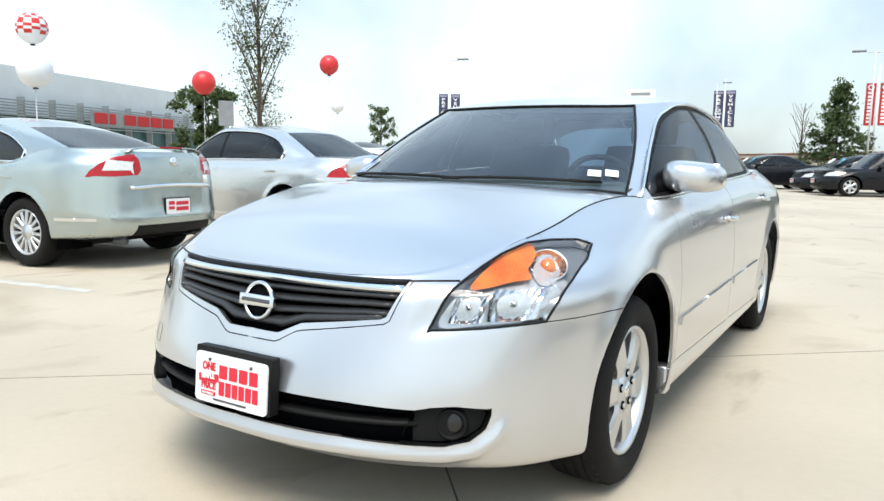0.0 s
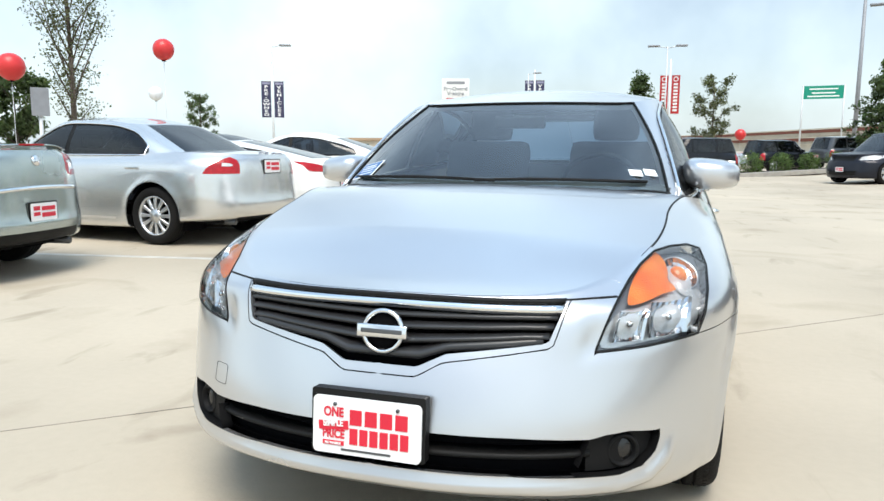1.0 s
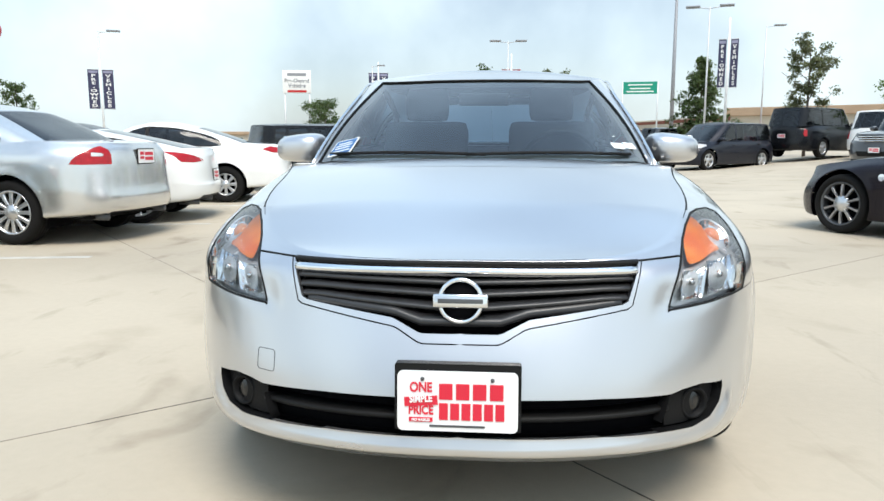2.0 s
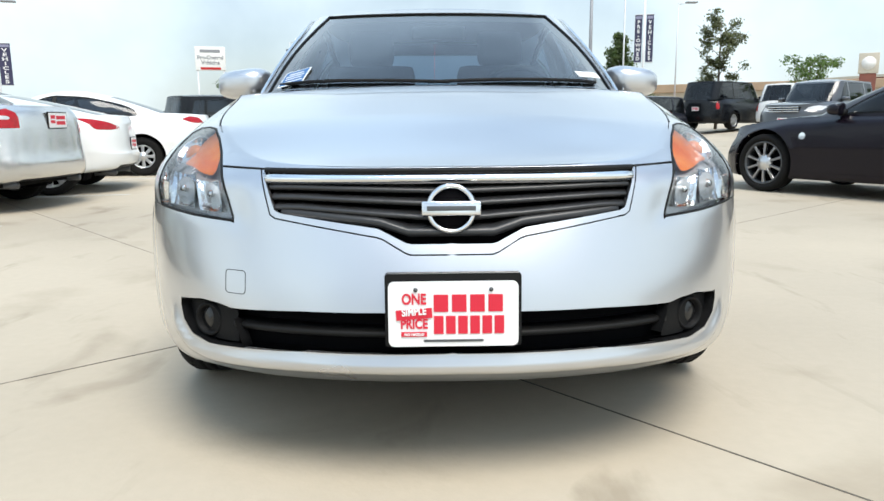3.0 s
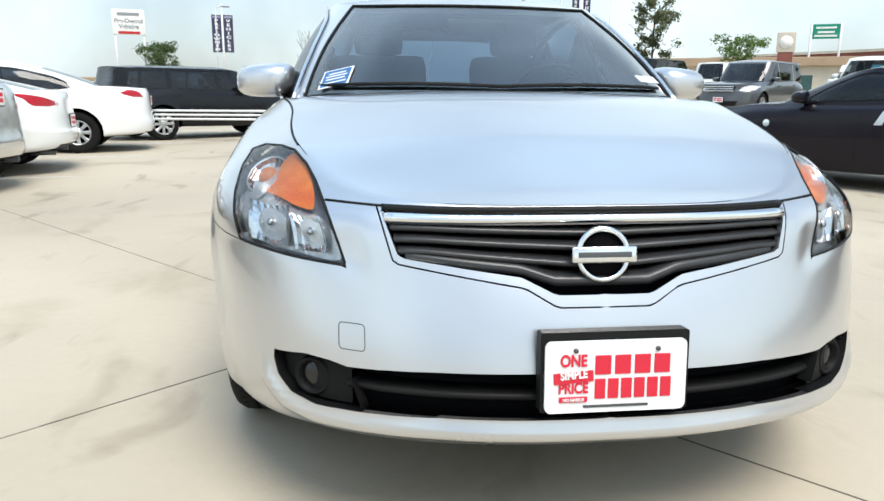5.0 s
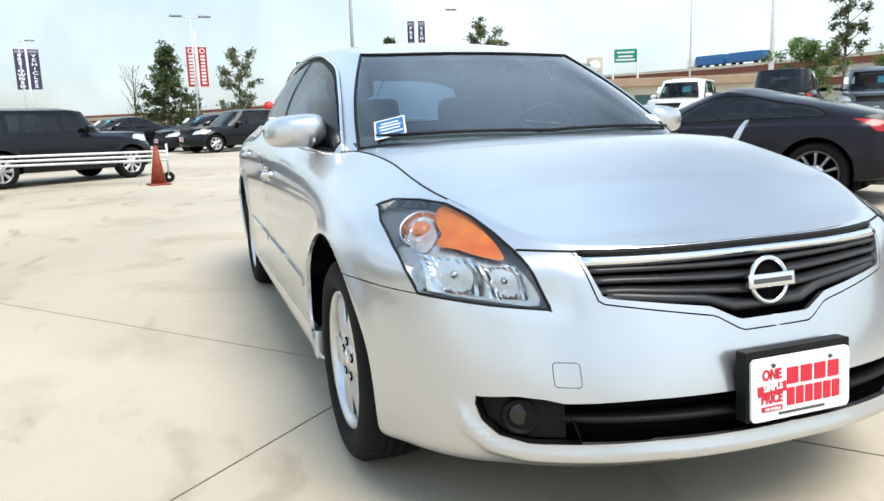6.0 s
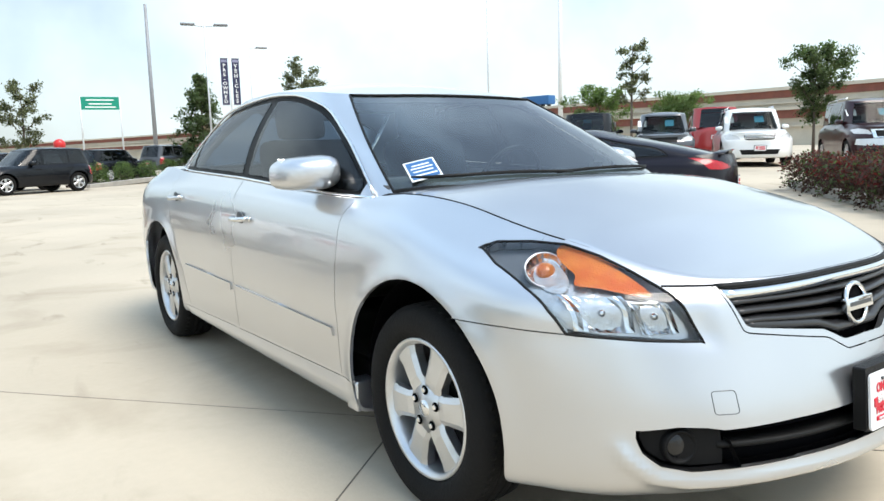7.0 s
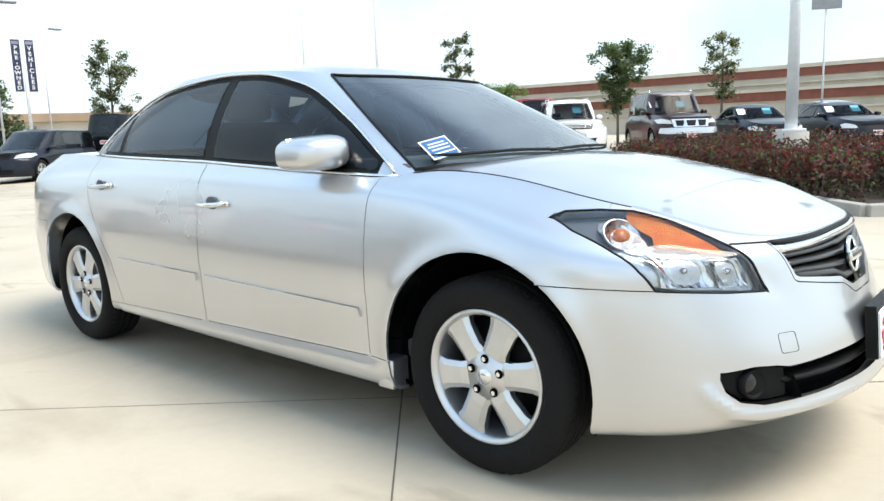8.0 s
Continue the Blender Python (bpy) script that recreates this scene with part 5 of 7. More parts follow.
def concrete_mat():
    """Worn pale concrete: broad tone, cloudy stains, tyre smudges, fine grain."""
    m = node_mat("concrete", (0.520, 0.454, 0.352), 0.8, var=0.06, scale=0.35, fine=22, bump=0.10, bump_scale=70, second=(0.424, 0.367, 0.282))
    n, l = m.node_tree.nodes, m.node_tree.links
    b = n["Principled BSDF"]
    old = b.inputs["Base Color"].links[0].from_socket
    co = n.new("ShaderNodeTexCoord")
    for scale, lo, hi, dark, squash in ((1.1, 0.54, 0.72, (0.80, 0.78, 0.75), 1.0), (3.1, 0.62, 0.74, (0.72, 0.70, 0.67), 0.35), (0.16, 0.42, 0.66, (0.90, 0.89, 0.87), 1.0)):
        mp, tx, rp, mx = n.new("ShaderNodeMapping"), n.new("ShaderNodeTexNoise"), n.new("ShaderNodeValToRGB"), n.new("ShaderNodeMix")
        mp.inputs["Scale"].default_value = (1.0, squash, 1.0)
        mp.inputs["Rotation"].default_value = (0, 0, 0.7)
        tx.inputs["Scale"].default_value, tx.inputs["Detail"].default_value, tx.inputs["Distortion"].default_value = scale, 7.0, 0.6
        rp.color_ramp.elements[0].position, rp.color_ramp.elements[0].color = lo, (1, 1, 1, 1)
        rp.color_ramp.elements[1].position, rp.color_ramp.elements[1].color = hi, (*dark, 1)
        mx.data_type, mx.blend_type = "RGBA", "MULTIPLY"
        mx.inputs["Factor"].default_value = 1.0
        l.new(co.outputs["Object"], mp.inputs["Vector"])
        l.new(mp.outputs["Vector"], tx.inputs["Vector"])
        l.new(tx.outputs["Fac"], rp.inputs["Fac"])
        l.new(old, mx.inputs["A"])
        l.new(rp.outputs["Color"], mx.inputs["B"])
        old = mx.outputs["Result"]
    l.new(old, b.inputs["Base Color"])
    return m


CONCRETE = concrete_mat()
make_ground()

# ---- the silver sedan ----
ARCH = [(0.45, 0.925), (0.60, 1.035), (0.78, 1.150), (1.09, 1.298), (1.36, 1.354), (1.60, 1.364), (1.82, 1.354), (2.07, 1.326), (2.35, 1.258), (2.54, 1.175), (2.66, 1.085), (2.70, 1.03)]
WAIST = [(0.45, 0.930), (1.52, 0.986), (2.70, 1.030)]
INTAKE = [(0.0, 0.337), (0.35, 0.334), (0.50, 0.325), (0.60, 0.319), (0.655, 0.331), (0.684, 0.360), (0.694, 0.395), (0.692, 0.412), (0.62, 0.424), (0.565, 0.421), (0.53, 0.414), (0.35, 0.423), (0.0, 0.427)]
SEDAN = dict(
    main=True, wb=2.776, w=0.897, nose=-0.925, tail=3.88, clear=0.20, tyre=0.319, axle_z=0.332, rim=0.217, tyre_w=0.215, track=1.535, arch=0.382,
    hood_z=0.745, belt=0.98, deck_z=1.03, cowl_y=0.24, cowl_z=0.96, y0=-0.1,
    edge_z=[(-0.78, 0.742), (-0.70, 0.750), (-0.38, 0.847), (0.25, 0.955), (0.50, 0.933), (1.52, 0.981), (2.45, 1.012), (3.0, 1.035), (3.85, 1.005)],
    edge_x=[(-0.78, 0.675), (-0.1, 0.682), (0.25, 0.735), (0.52, 0.80), (1.2, 0.815), (2.2, 0.81), (2.8, 0.76), (3.4, 0.70), (3.85, 0.66)], ea=3.4,
    hood_crown=[(-0.78, 0.006), (-0.6, 0.022), (-0.2, 0.036), (0.3, 0.03)], boot_crown=[(2.6, 0.02), (3.85, 0.012)],
    ws0=0.17, ws1=0.97, rw0=3.02, rw1=2.30, roof_w=0.60, roof_z=1.44, y0b=1.0, y1b=2.4, y0t=1.45, y1t=1.9,
    roof_edge=[(0.95, 1.318), (1.3, 1.368), (1.65, 1.388), (2.0, 1.376), (2.35, 1.33)], roof_crown=[(0.95, 0.022), (1.6, 0.055), (2.35, 0.04)],
    headlight=[[(0.529, 0.619), (0.65, 0.626), (0.779, 0.638), (0.797, 0.69), (0.803, 0.74), (0.800, 0.79), (0.782, 0.826), (0.745, 0.840), (0.695, 0.843), (0.655, 0.838), (0.622, 0.813), (0.597, 0.781), (0.579, 0.748), (0.562, 0.712), (0.546, 0.668)]],
    grille=[[(-0.452, 0.736), (-0.418, 0.645), (-0.17, 0.612), (-0.10, 0.578), (0.10, 0.578), (0.17, 0.612), (0.418, 0.645), (0.452, 0.736)],
            INTAKE + mirror_x(INTAKE)],
    taillight=[[(0.50, 0.93), (0.50, 0.76), (0.80, 0.74), (0.88, 0.86), (0.84, 0.95)]],
    doors=[[(0.478, 0.312), (1.515, 0.292), (1.515, 1.05), (0.474, 1.05)], [(1.520, 0.292), (2.28, 0.272), (2.36, 0.50), (2.50, 0.70), (2.56, 0.85), (2.56, 1.1), (1.520, 1.1)]],
    windows=[glass_outline(ARCH, WAIST, 0.47, 1.505, 0.020), glass_outline(ARCH, WAIST, 1.575, 2.335, 0.020), glass_outline(ARCH, WAIST, 2.375, 2.70, 0.020)],
    frame=glass_outline(ARCH, WAIST, 0.45, 2.70, 0.0), arch_line=ARCH, lip=-0.014, chin=0.03, a5=3.0,
    mirror=(0.785, 1.020, 0.228), mirror_x=0.735, front_y=-0.12)
car("sedan", SEDAN, SILVER, "silver four-door family sedan parked on concrete", pose(0, 0, 0), main=True)


# ---- the other cars ----
def plain_spec(kind, wb, length, w, h, fo=0.92, **over):
    """Sizes of a plain car from its kind and a few lengths."""
    tall = kind in ("suv", "van", "box")
    c = over.get("clear", 0.24 if tall else 0.17)
    tyre = over.get("tyre", 0.365 if tall else 0.325)
    nose, tail = -fo, length - fo
    belt = over.get("belt", h * (0.60 if tall else 0.655))
    hood_z = over.get("hood_z", h * (0.52 if tall else 0.50))
    cowl_z = over.get("cowl_z", belt + 0.02)
    deck_z = over.get("deck_z", belt if tall else belt + 0.06)
    ws0 = over.get("ws0", {"suv": 0.42, "van": 0.10, "box": 0.35}.get(kind, 0.20))
    ws1 = over.get("ws1", {"suv": 1.05, "van": 1.05, "box": 0.75}.get(kind, 1.02))
    rw0 = over.get("rw0", tail - 0.10 if tall else wb + 0.30)
    rw1 = over.get("rw1", tail - (0.38 if kind != "box" else 0.22) if tall else wb - 0.45)
    rz = h - (0.075 if tall else 0.06)
    rw = over.get("roof_w", w * (0.74 if tall else 0.67))
    yb = over.get("b_pillar", wb * 0.52)
    yt = rw1 - (0.10 if tall else 0.12)
    ye = rw0 - (0.25 if tall else 0.38)
    b1, b2 = belt + 0.025, belt + 0.05
    xa = ws0 + 0.48
    win = [[(xa, b1), (xa + (ws1 + 0.3 - xa) * 0.6, b1 + (rz - b1) * 0.62), (ws1 + 0.32, rz - 0.05), (yb - 0.03, rz - 0.045), (yb - 0.03, b2)]]
    arc = [(xa - 0.05, b1 - 0.005), (xa + (ws1 + 0.3 - xa) * 0.6, b1 + (rz - b1) * 0.62), (ws1 + 0.32, rz - 0.05)]
    frame_line = None
    if kind == "coupe":
        arc += [(yb + 0.25, rz - 0.06), (yt + 0.25, rz - 0.13), (ye - 0.30, b2 + 0.13), (ye - 0.10, b2 - 0.005)]
        low = [(xa - 0.05, b1 - 0.01), (yb, b2 - 0.01), (ye, b2 + 0.03)]
        frame_line = glass_outline(arc, low, xa - 0.04, ye - 0.10, 0.0)
        win = [glass_outline(arc, low, xa, ye - 0.12, 0.018)]
    elif tall:
        yc = yb + (ye - yb) * 0.56
        win += [[(yb + 0.05, b2), (yb + 0.05, rz - 0.045), (yc - 0.03, rz - 0.05), (yc - 0.03, b2)], [(yc + 0.05, b2), (yc + 0.05, rz - 0.05), (yt - 0.12, rz - 0.07), (ye, b2 + 0.02)]]
    elif kind == "sedan":
        arc += [(yb, rz - 0.035), (yt - 0.25, rz - 0.055), (yt + 0.08, rz - 0.115), (ye - 0.06, b2 + 0.085), (ye, b2 - 0.005)]
        low = [(xa - 0.05, b1 - 0.01), (yb, b2 - 0.01), (ye, b2 - 0.005)]
        frame_line = glass_outline(arc, low, xa - 0.04, ye, 0.0)
        win = [glass_outline(arc, low, xa, yb - 0.03, 0.018), glass_outline(arc, low, yb + 0.03, ye, 0.018)]
    else:
        win += [[(yb + 0.05, b2), (yb + 0.05, rz - 0.045), (yt - 0.25, rz - 0.06), (yt + 0.05, rz - 0.12), (ye - 0.02, b2 + 0.07), (ye - 0.10, b2)]]
    d0 = c + 0.09
    doors = [[(0.46, d0), (yb, d0), (yb, belt + 0.2), (0.46, belt + 0.2)]]
    if kind != "coupe":
        doors.append([(yb + 0.006, d0), (wb - 0.52, d0), (wb - 0.34, tyre + 0.25), (wb - 0.22, tyre + 0.36), (wb - 0.16, belt + 0.2), (yb + 0.006, belt + 0.2)])
    hl = over.get("lamp_h", 0.13)
    s = dict(wb=wb, w=w, nose=nose, tail=tail, clear=c, tyre=tyre, rim=tyre * over.get("rim_share", 0.66), track=2 * w - 0.27, tyre_w=0.23, hood_z=hood_z, belt=belt, deck_z=deck_z,
             cowl_y=ws0 + 0.06, cowl_z=cowl_z, ws0=ws0, ws1=ws1, rw0=rw0, rw1=rw1, roof_w=rw, roof_z=h - 0.03, y0b=ws0 + 0.75, y1b=rw0 - 0.5, y0t=ws1 + 0.4, y1t=rw1 - 0.35,
             roof_edge=[(ws1, rz - (0.05 if tall else 0.07)), (ws1 + 0.45, rz), (rw1 - 0.5, rz + 0.0), (rw1, rz - (0.02 if tall else 0.07))], roof_crown=[(ws1, 0.02), (ws1 + 0.5, 0.06), (rw1, 0.04)],
             hood_crown=[(nose, 0.005), (nose * 0.6, 0.03), (0.3, 0.035)], boot_crown=[(wb, 0.02), (tail, 0.01)],
             headlight=[[(w * 0.52, hood_z - hl - 0.02), (w * 0.90, hood_z - hl), (w * 0.93, hood_z - 0.02), (w * 0.80, hood_z + 0.02), (w * 0.60, hood_z - 0.04)]],
             grille=[[(-w * 0.45, hood_z - 0.02), (-w * 0.40, hood_z - 0.17), (w * 0.40, hood_z - 0.17), (w * 0.45, hood_z - 0.02)],
                     [(-w * 0.55, c + 0.24), (-w * 0.5, c + 0.10), (w * 0.5, c + 0.10), (w * 0.55, c + 0.24)]],
             taillight=[[(w * 0.52, deck_z - 0.27), (w * 0.52, deck_z - 0.09), (w * 0.80, deck_z - 0.05), (w * 1.05, deck_z - 0.12), (w * 1.05, deck_z - 0.25)]],
             doors=doors, windows=win, mirror=(ws0 + 0.55, belt + 0.08, 0.20), mirror_x=w * 0.88,
             handles=[(yb - 0.22, belt - 0.13)] + ([(wb - 0.28, belt - 0.10)] if kind != "coupe" else []), plate_f=(nose - 0.015, c + 0.28), plate_r=(tail + 0.012, deck_z - 0.30))
    if frame_line:
        s["frame"] = frame_line
    if tall:
        s["bulge"] = 0.015
        s["taillight"] = [[(w * 0.74, belt - 0.38), (w * 0.74, belt - 0.05), (w * 1.05, belt - 0.02), (w * 1.05, belt - 0.36)]]
        s["plate_r"] = (tail + 0.012, belt - 0.35)
    s.update({k: v for k, v in over.items() if k in s or k not in ("belt", "hood_z")})
    return s


def place(x, y, rz):
    return pose(x, y, float(ground_height(x, y)), 0, 0, rz)


green_sedan = plain_spec("sedan", 2.67, 4.68, 0.917, 1.425, 0.98, rw0=3.03, trim=True, spoiler=(3.56, 1.12, 0.48), chrome_rear=(3.69, 0.775, 0.50), rear_dark=(0.26, 0.41, 0.50), plate_r=(3.715, 0.57), deck_z=1.11, near=True, lamp_wrap=0.5, tail_up=0.09,
                   taillight=[[(0.40, 0.875), (0.385, 1.01), (0.42, 1.065), (0.74, 1.075), (0.96, 1.07), (0.96, 0.855), (0.70, 0.855)]], reversing=[[(0.46, 0.915), (0.45, 0.995), (0.64, 1.012), (0.69, 0.912)]],
                   lamp_side=[(-0.34, 0.865), (-0.20, 1.03), (-0.12, 1.07), (0.1, 1.085), (0.1, 0.85)], side_strip=[(3.10, 3.46, 0.47)], exhaust=[(0.5, 0.26), (-0.5, 0.26)], handles=[(2.45, 0.83), (1.2, 0.81)])
car("sedan", green_sedan, GREEN_SILVER, "greenish-silver sedan with a low boot spoiler", place(-8.05, 1.88, -83.0), spokes=15)
pale_sedan = plain_spec("sedan", 2.89, 4.85, 0.93, 1.49, 0.93, deck_z=1.06, rear_dark=(0.24, 0.33, 0.62), trim=True, plate_r=(3.91, 0.895), tail_up=0.09, tyre=0.335, rim_share=0.68,
                   taillight=[[(0.50, 0.82), (0.52, 0.97), (0.60, 1.035), (0.80, 1.045), (0.98, 1.03), (0.98, 0.82)]], reversing=[[(0.58, 0.900), (0.585, 0.935), (0.68, 0.945), (0.70, 0.905)]], lamp_side=[(-0.40, 0.825), (-0.34, 0.90), (-0.22, 1.00), (-0.12, 1.04), (0.1, 1.06), (0.1, 0.80)], near=True, lamp_wrap=0.5, side_strip=[(0.45, 2.35, 0.30)], exhaust=[(0.55, 0.27), (-0.55, 0.27)])
car("sedan", pale_sedan, PALE_SILVER, "pale silver sedan with large red tail lamps", place(-7.74, 5.48, -94.3), spokes=12)
coupe_spec = plain_spec("coupe", 2.55, 4.25, 0.922, 1.315, 0.86, tyre=0.34, belt=0.87, deck_z=0.96, hood_z=0.66, ws0=0.35, ws1=1.12, rw0=3.18, rw1=1.95, b_pillar=1.5, rim_share=0.72, plate_r=(3.405, 0.60), rear_dark=(0.24, 0.34, 0.62), tail_up=0.08,
                  taillight=[[(0.44, 0.80), (0.60, 0.865), (0.80, 0.93), (1.0, 0.97), (1.0, 0.80), (0.70, 0.775)]], lamp_side=[(-0.62, 0.965), (-0.36, 0.86), (-0.30, 0.79), (0.1, 0.76), (0.1, 0.92), (-0.2, 0.965)], near=True, lamp_wrap=0.7, exhaust=[(0.42, 0.24), (-0.42, 0.24)])
car("coupe", dict(coupe_spec, roof_mat=BLACK_PAINT), WHITE_PAINT, "white two-door sports coupe with slanting tail lamps", place(-7.3, 6.77, -79), spokes=10)
white_sedan = plain_spec("sedan", 2.728, 4.78, 0.917, 1.41, 0.98, deck_z=1.02, rear_dark=(0.22, 0.31, 0.6), plate_r=(3.87, 0.80), tail_up=0.07, tyre=0.318, rim_share=0.60, ws0=0.16, rw0=3.1, rw1=2.2,
                    taillight=[[(0.50, 0.85), (0.56, 0.95), (0.76, 1.0), (0.98, 0.98), (0.98, 0.85)]], lamp_side=[(-0.45, 0.92), (-0.28, 0.99), (0.1, 1.0), (0.1, 0.85), (-0.25, 0.86)], near=True, lamp_wrap=0.55)
car("sedan", white_sedan, WHITE_PAINT, "white sedan with dark windows and steel wheels", place(-7.6, 10.0, -78.5), spokes=8)
box_hatch = plain_spec("box", 2.6, 4.35, 0.88, 1.47, 0.80, tyre=0.32, belt=0.95, hood_z=0.88, cowl_z=0.96, deck_z=0.95)
car("hatchback", box_hatch, BLACK_PAINT, "black box-shaped hatchback with silver wheels", place(-2.65, 15.0, 126.9), spokes=8)
dark_coupe = dict(coupe_spec, spoiler=(3.24, 0.995, 0.60), plate_f=(-0.875, 0.40), fin_handle=(1.72, 0.80), dark_lamps=True, handles=[], rim_share=0.74)
dark_coupe["rim"] = dark_coupe["tyre"] * 0.74
car("coupe", dark_coupe, PLUM_BLACK, "black sports coupe with dark alloy wheels", place(4.69, 6.52, -151), spokes=10, spoke_style="dark")
van = plain_spec("van", 3.03, 5.09, 0.985, 1.75, 0.95, belt=1.02, hood_z=0.93, cowl_z=1.05, deck_z=1.02, clear=0.2)
car("minivan", van, DARK_BLUE, "blue-black minivan with silver wheels", place(6.65, 24.8, -53), spokes=5)
grey_suv = plain_spec("suv", 2.86, 5.0, 1.0, 1.79, 0.95, grille_bars=(-0.96, 0.78, 0.90, 0.45, 3))
car("suv", grey_suv, GREY_PAINT, "grey sport utility vehicle with chrome grille bars", place(11.2, 19.8, -51), spokes=5)
small_suv = plain_spec("suv", 2.66, 4.5, 0.9, 1.74, 0.9)
black_suv = plain_spec("suv", 3.02, 5.24, 1.0, 1.96, 0.95)
car("suv", black_suv, BLACK_PAINT, "large black sport utility vehicle seen from behind", place(13.9, 29.4, 129), spokes=6)
tagged(car("suv", small_suv, WHITE_PAINT, "white sport utility vehicle seen from behind", place(15.6, 27.1, 129), spokes=6), group="cars in the far row")
high = plain_spec("suv", 2.79, 4.78, 0.955, 1.76, 0.95, grille_bars=(-0.965, 0.80, 0.92, 0.42, 4), stickers=(0.98, 1.38), clear_ws=True, rails=True)
tall_suv = plain_spec("suv", 3.13, 5.27, 1.0, 1.96, 0.95, rails=True, stickers=(1.0, 1.52), clear_ws=True, front_silver=(0.56, 0.74, 0.88))
bigred = plain_spec("suv", 3.1, 5.3, 1.0, 2.0, 0.95)
dksed = plain_spec("sedan", 2.8, 4.85, 0.92, 1.47, 0.95, stickers=(0.75, 1.22), clear_ws=True)
small = plain_spec("suv", 2.66, 4.5, 0.9, 1.70, 0.9, stickers=(0.95, 1.32), clear_ws=True)
row = [("suv", small, GREY_PAINT, "dark grey sport utility vehicle with price sheets", 16.3, 12.5), ("suv", high, WHITE_PAINT, "white sport utility vehicle with price sheets", 17.95, 10.5), ("suv", tall_suv, MAROON, "dark maroon sport utility vehicle with silver grille", 20.1, 7.9),
       ("sedan", dksed, DARK_BLUE, "dark blue sedan with price sheets in the windscreen", 21.9, 5.8), ("sedan", dksed, DARK_BLUE, "dark blue sedan with price sheets in the windscreen", 23.7, 3.6), ("suv", small, GREY_PAINT, "grey pickup-like utility vehicle with pale windows", 28.9, 5.0)]
for nm, sp, mt, lb, x, y in row:
    tagged(car(nm, sp, mt, lb, place(x, y, -51), spokes=6), group="cars in the far row")
tagged(car("suv", bigred, RED_PAINT, "large red sport utility vehicle behind a white one", place(24.9, 17.0, 129), spokes=6), group="cars in the far row")
tagged(car("suv", small, WHITE_PAINT, "white sport utility vehicle with a roof rack", place(13.8, 17.6, -51), spokes=6), group="cars in the far row")
tagged(car("suv", small, BLACK_PAINT, "black sport utility vehicle seen from behind", place(17.2, 16.1, 129), spokes=6), group="cars in the far row")
cross = plain_spec("suv", 2.62, 4.35, 0.9, 1.6, 0.9, tyre=0.34)
row2 = [(-1.1, 29.3, -62, dksed, BLACK_PAINT, "sedan", "black sedan in a line of parked cars"), (-0.2, 26.9, -64, cross, BLACK_PAINT, "suv", "small black crossover in a line of parked cars"), (-4.6, 31.3, -60, dksed, BLACK_PAINT, "sedan", "black sedan in a line of parked cars"),
        (-7.8, 33.0, -60, dksed, GREY_PAINT, "sedan", "dark grey sedan in a line of parked cars"), (7.0, 38.5, 125, cross, BLACK_PAINT, "suv", "small black crossover showing red tail lamps"), (10.2, 39.5, 125, cross, GREY_PAINT, "suv", "grey crossover behind the hedge"),
        (4.2, 37.5, -58, dksed, PALE_SILVER, "sedan", "silver sedan behind the hedge"), (-11.0, 34.6, -60, dksed, BLACK_PAINT, "sedan", "black sedan in a line of parked cars"), (13.6, 41.0, 125, cross, RED_PAINT, "suv", "dull red crossover behind the hedge"), (-14.2, 36.2, -60, dksed, WHITE_PAINT, "sedan", "white sedan in a line of parked cars")]
for x, y, rz, sp, mt, nm, lb in row2:
    tagged(car(nm, sp, mt, lb, place(x, y, rz), spokes=6), group="cars beyond the drive")


# ---- plants ----
def leaf_mat(name, base, back, var=0.2):
    """Leaf: dull upper side, with light passing through from behind."""
    m = node_mat(name, base, 0.6, var=var, scale=2.5, fine=20)
    n, l = m.node_tree.nodes, m.node_tree.links
    t, x = n.new("ShaderNodeBsdfTranslucent"), n.new("ShaderNodeMixShader")
    t.inputs["Color"].default_value = (*back, 1)
    x.inputs[0].default_value = 0.42
    l.new(n["Principled BSDF"].outputs[0], x.inputs[1])
    l.new(t.outputs[0], x.inputs[2])
    l.new(x.outputs[0], n["Material Output"].inputs["Surface"])
    return m


LEAF = leaf_mat("leaf", (0.13, 0.22, 0.06), (0.24, 0.38, 0.09))
LEAF_DARK = leaf_mat("dark_leaf", (0.105, 0.155, 0.065), (0.18, 0.27, 0.085))
LEAF_GREY = leaf_mat("grey_leaf", (0.17, 0.19, 0.10), (0.26, 0.30, 0.13))
LEAF_RED = leaf_mat("red_leaf", (0.17, 0.032, 0.030), (0.28, 0.045, 0.036))
LEAF_BROWN = leaf_mat("brown_leaf", (0.075, 0.042, 0.032), (0.13, 0.070, 0.046))
BARK = node_mat("bark", (0.14, 0.11, 0.085), 0.9, var=0.2, scale=10, fine=60, bump=0.5, bump_scale=40)


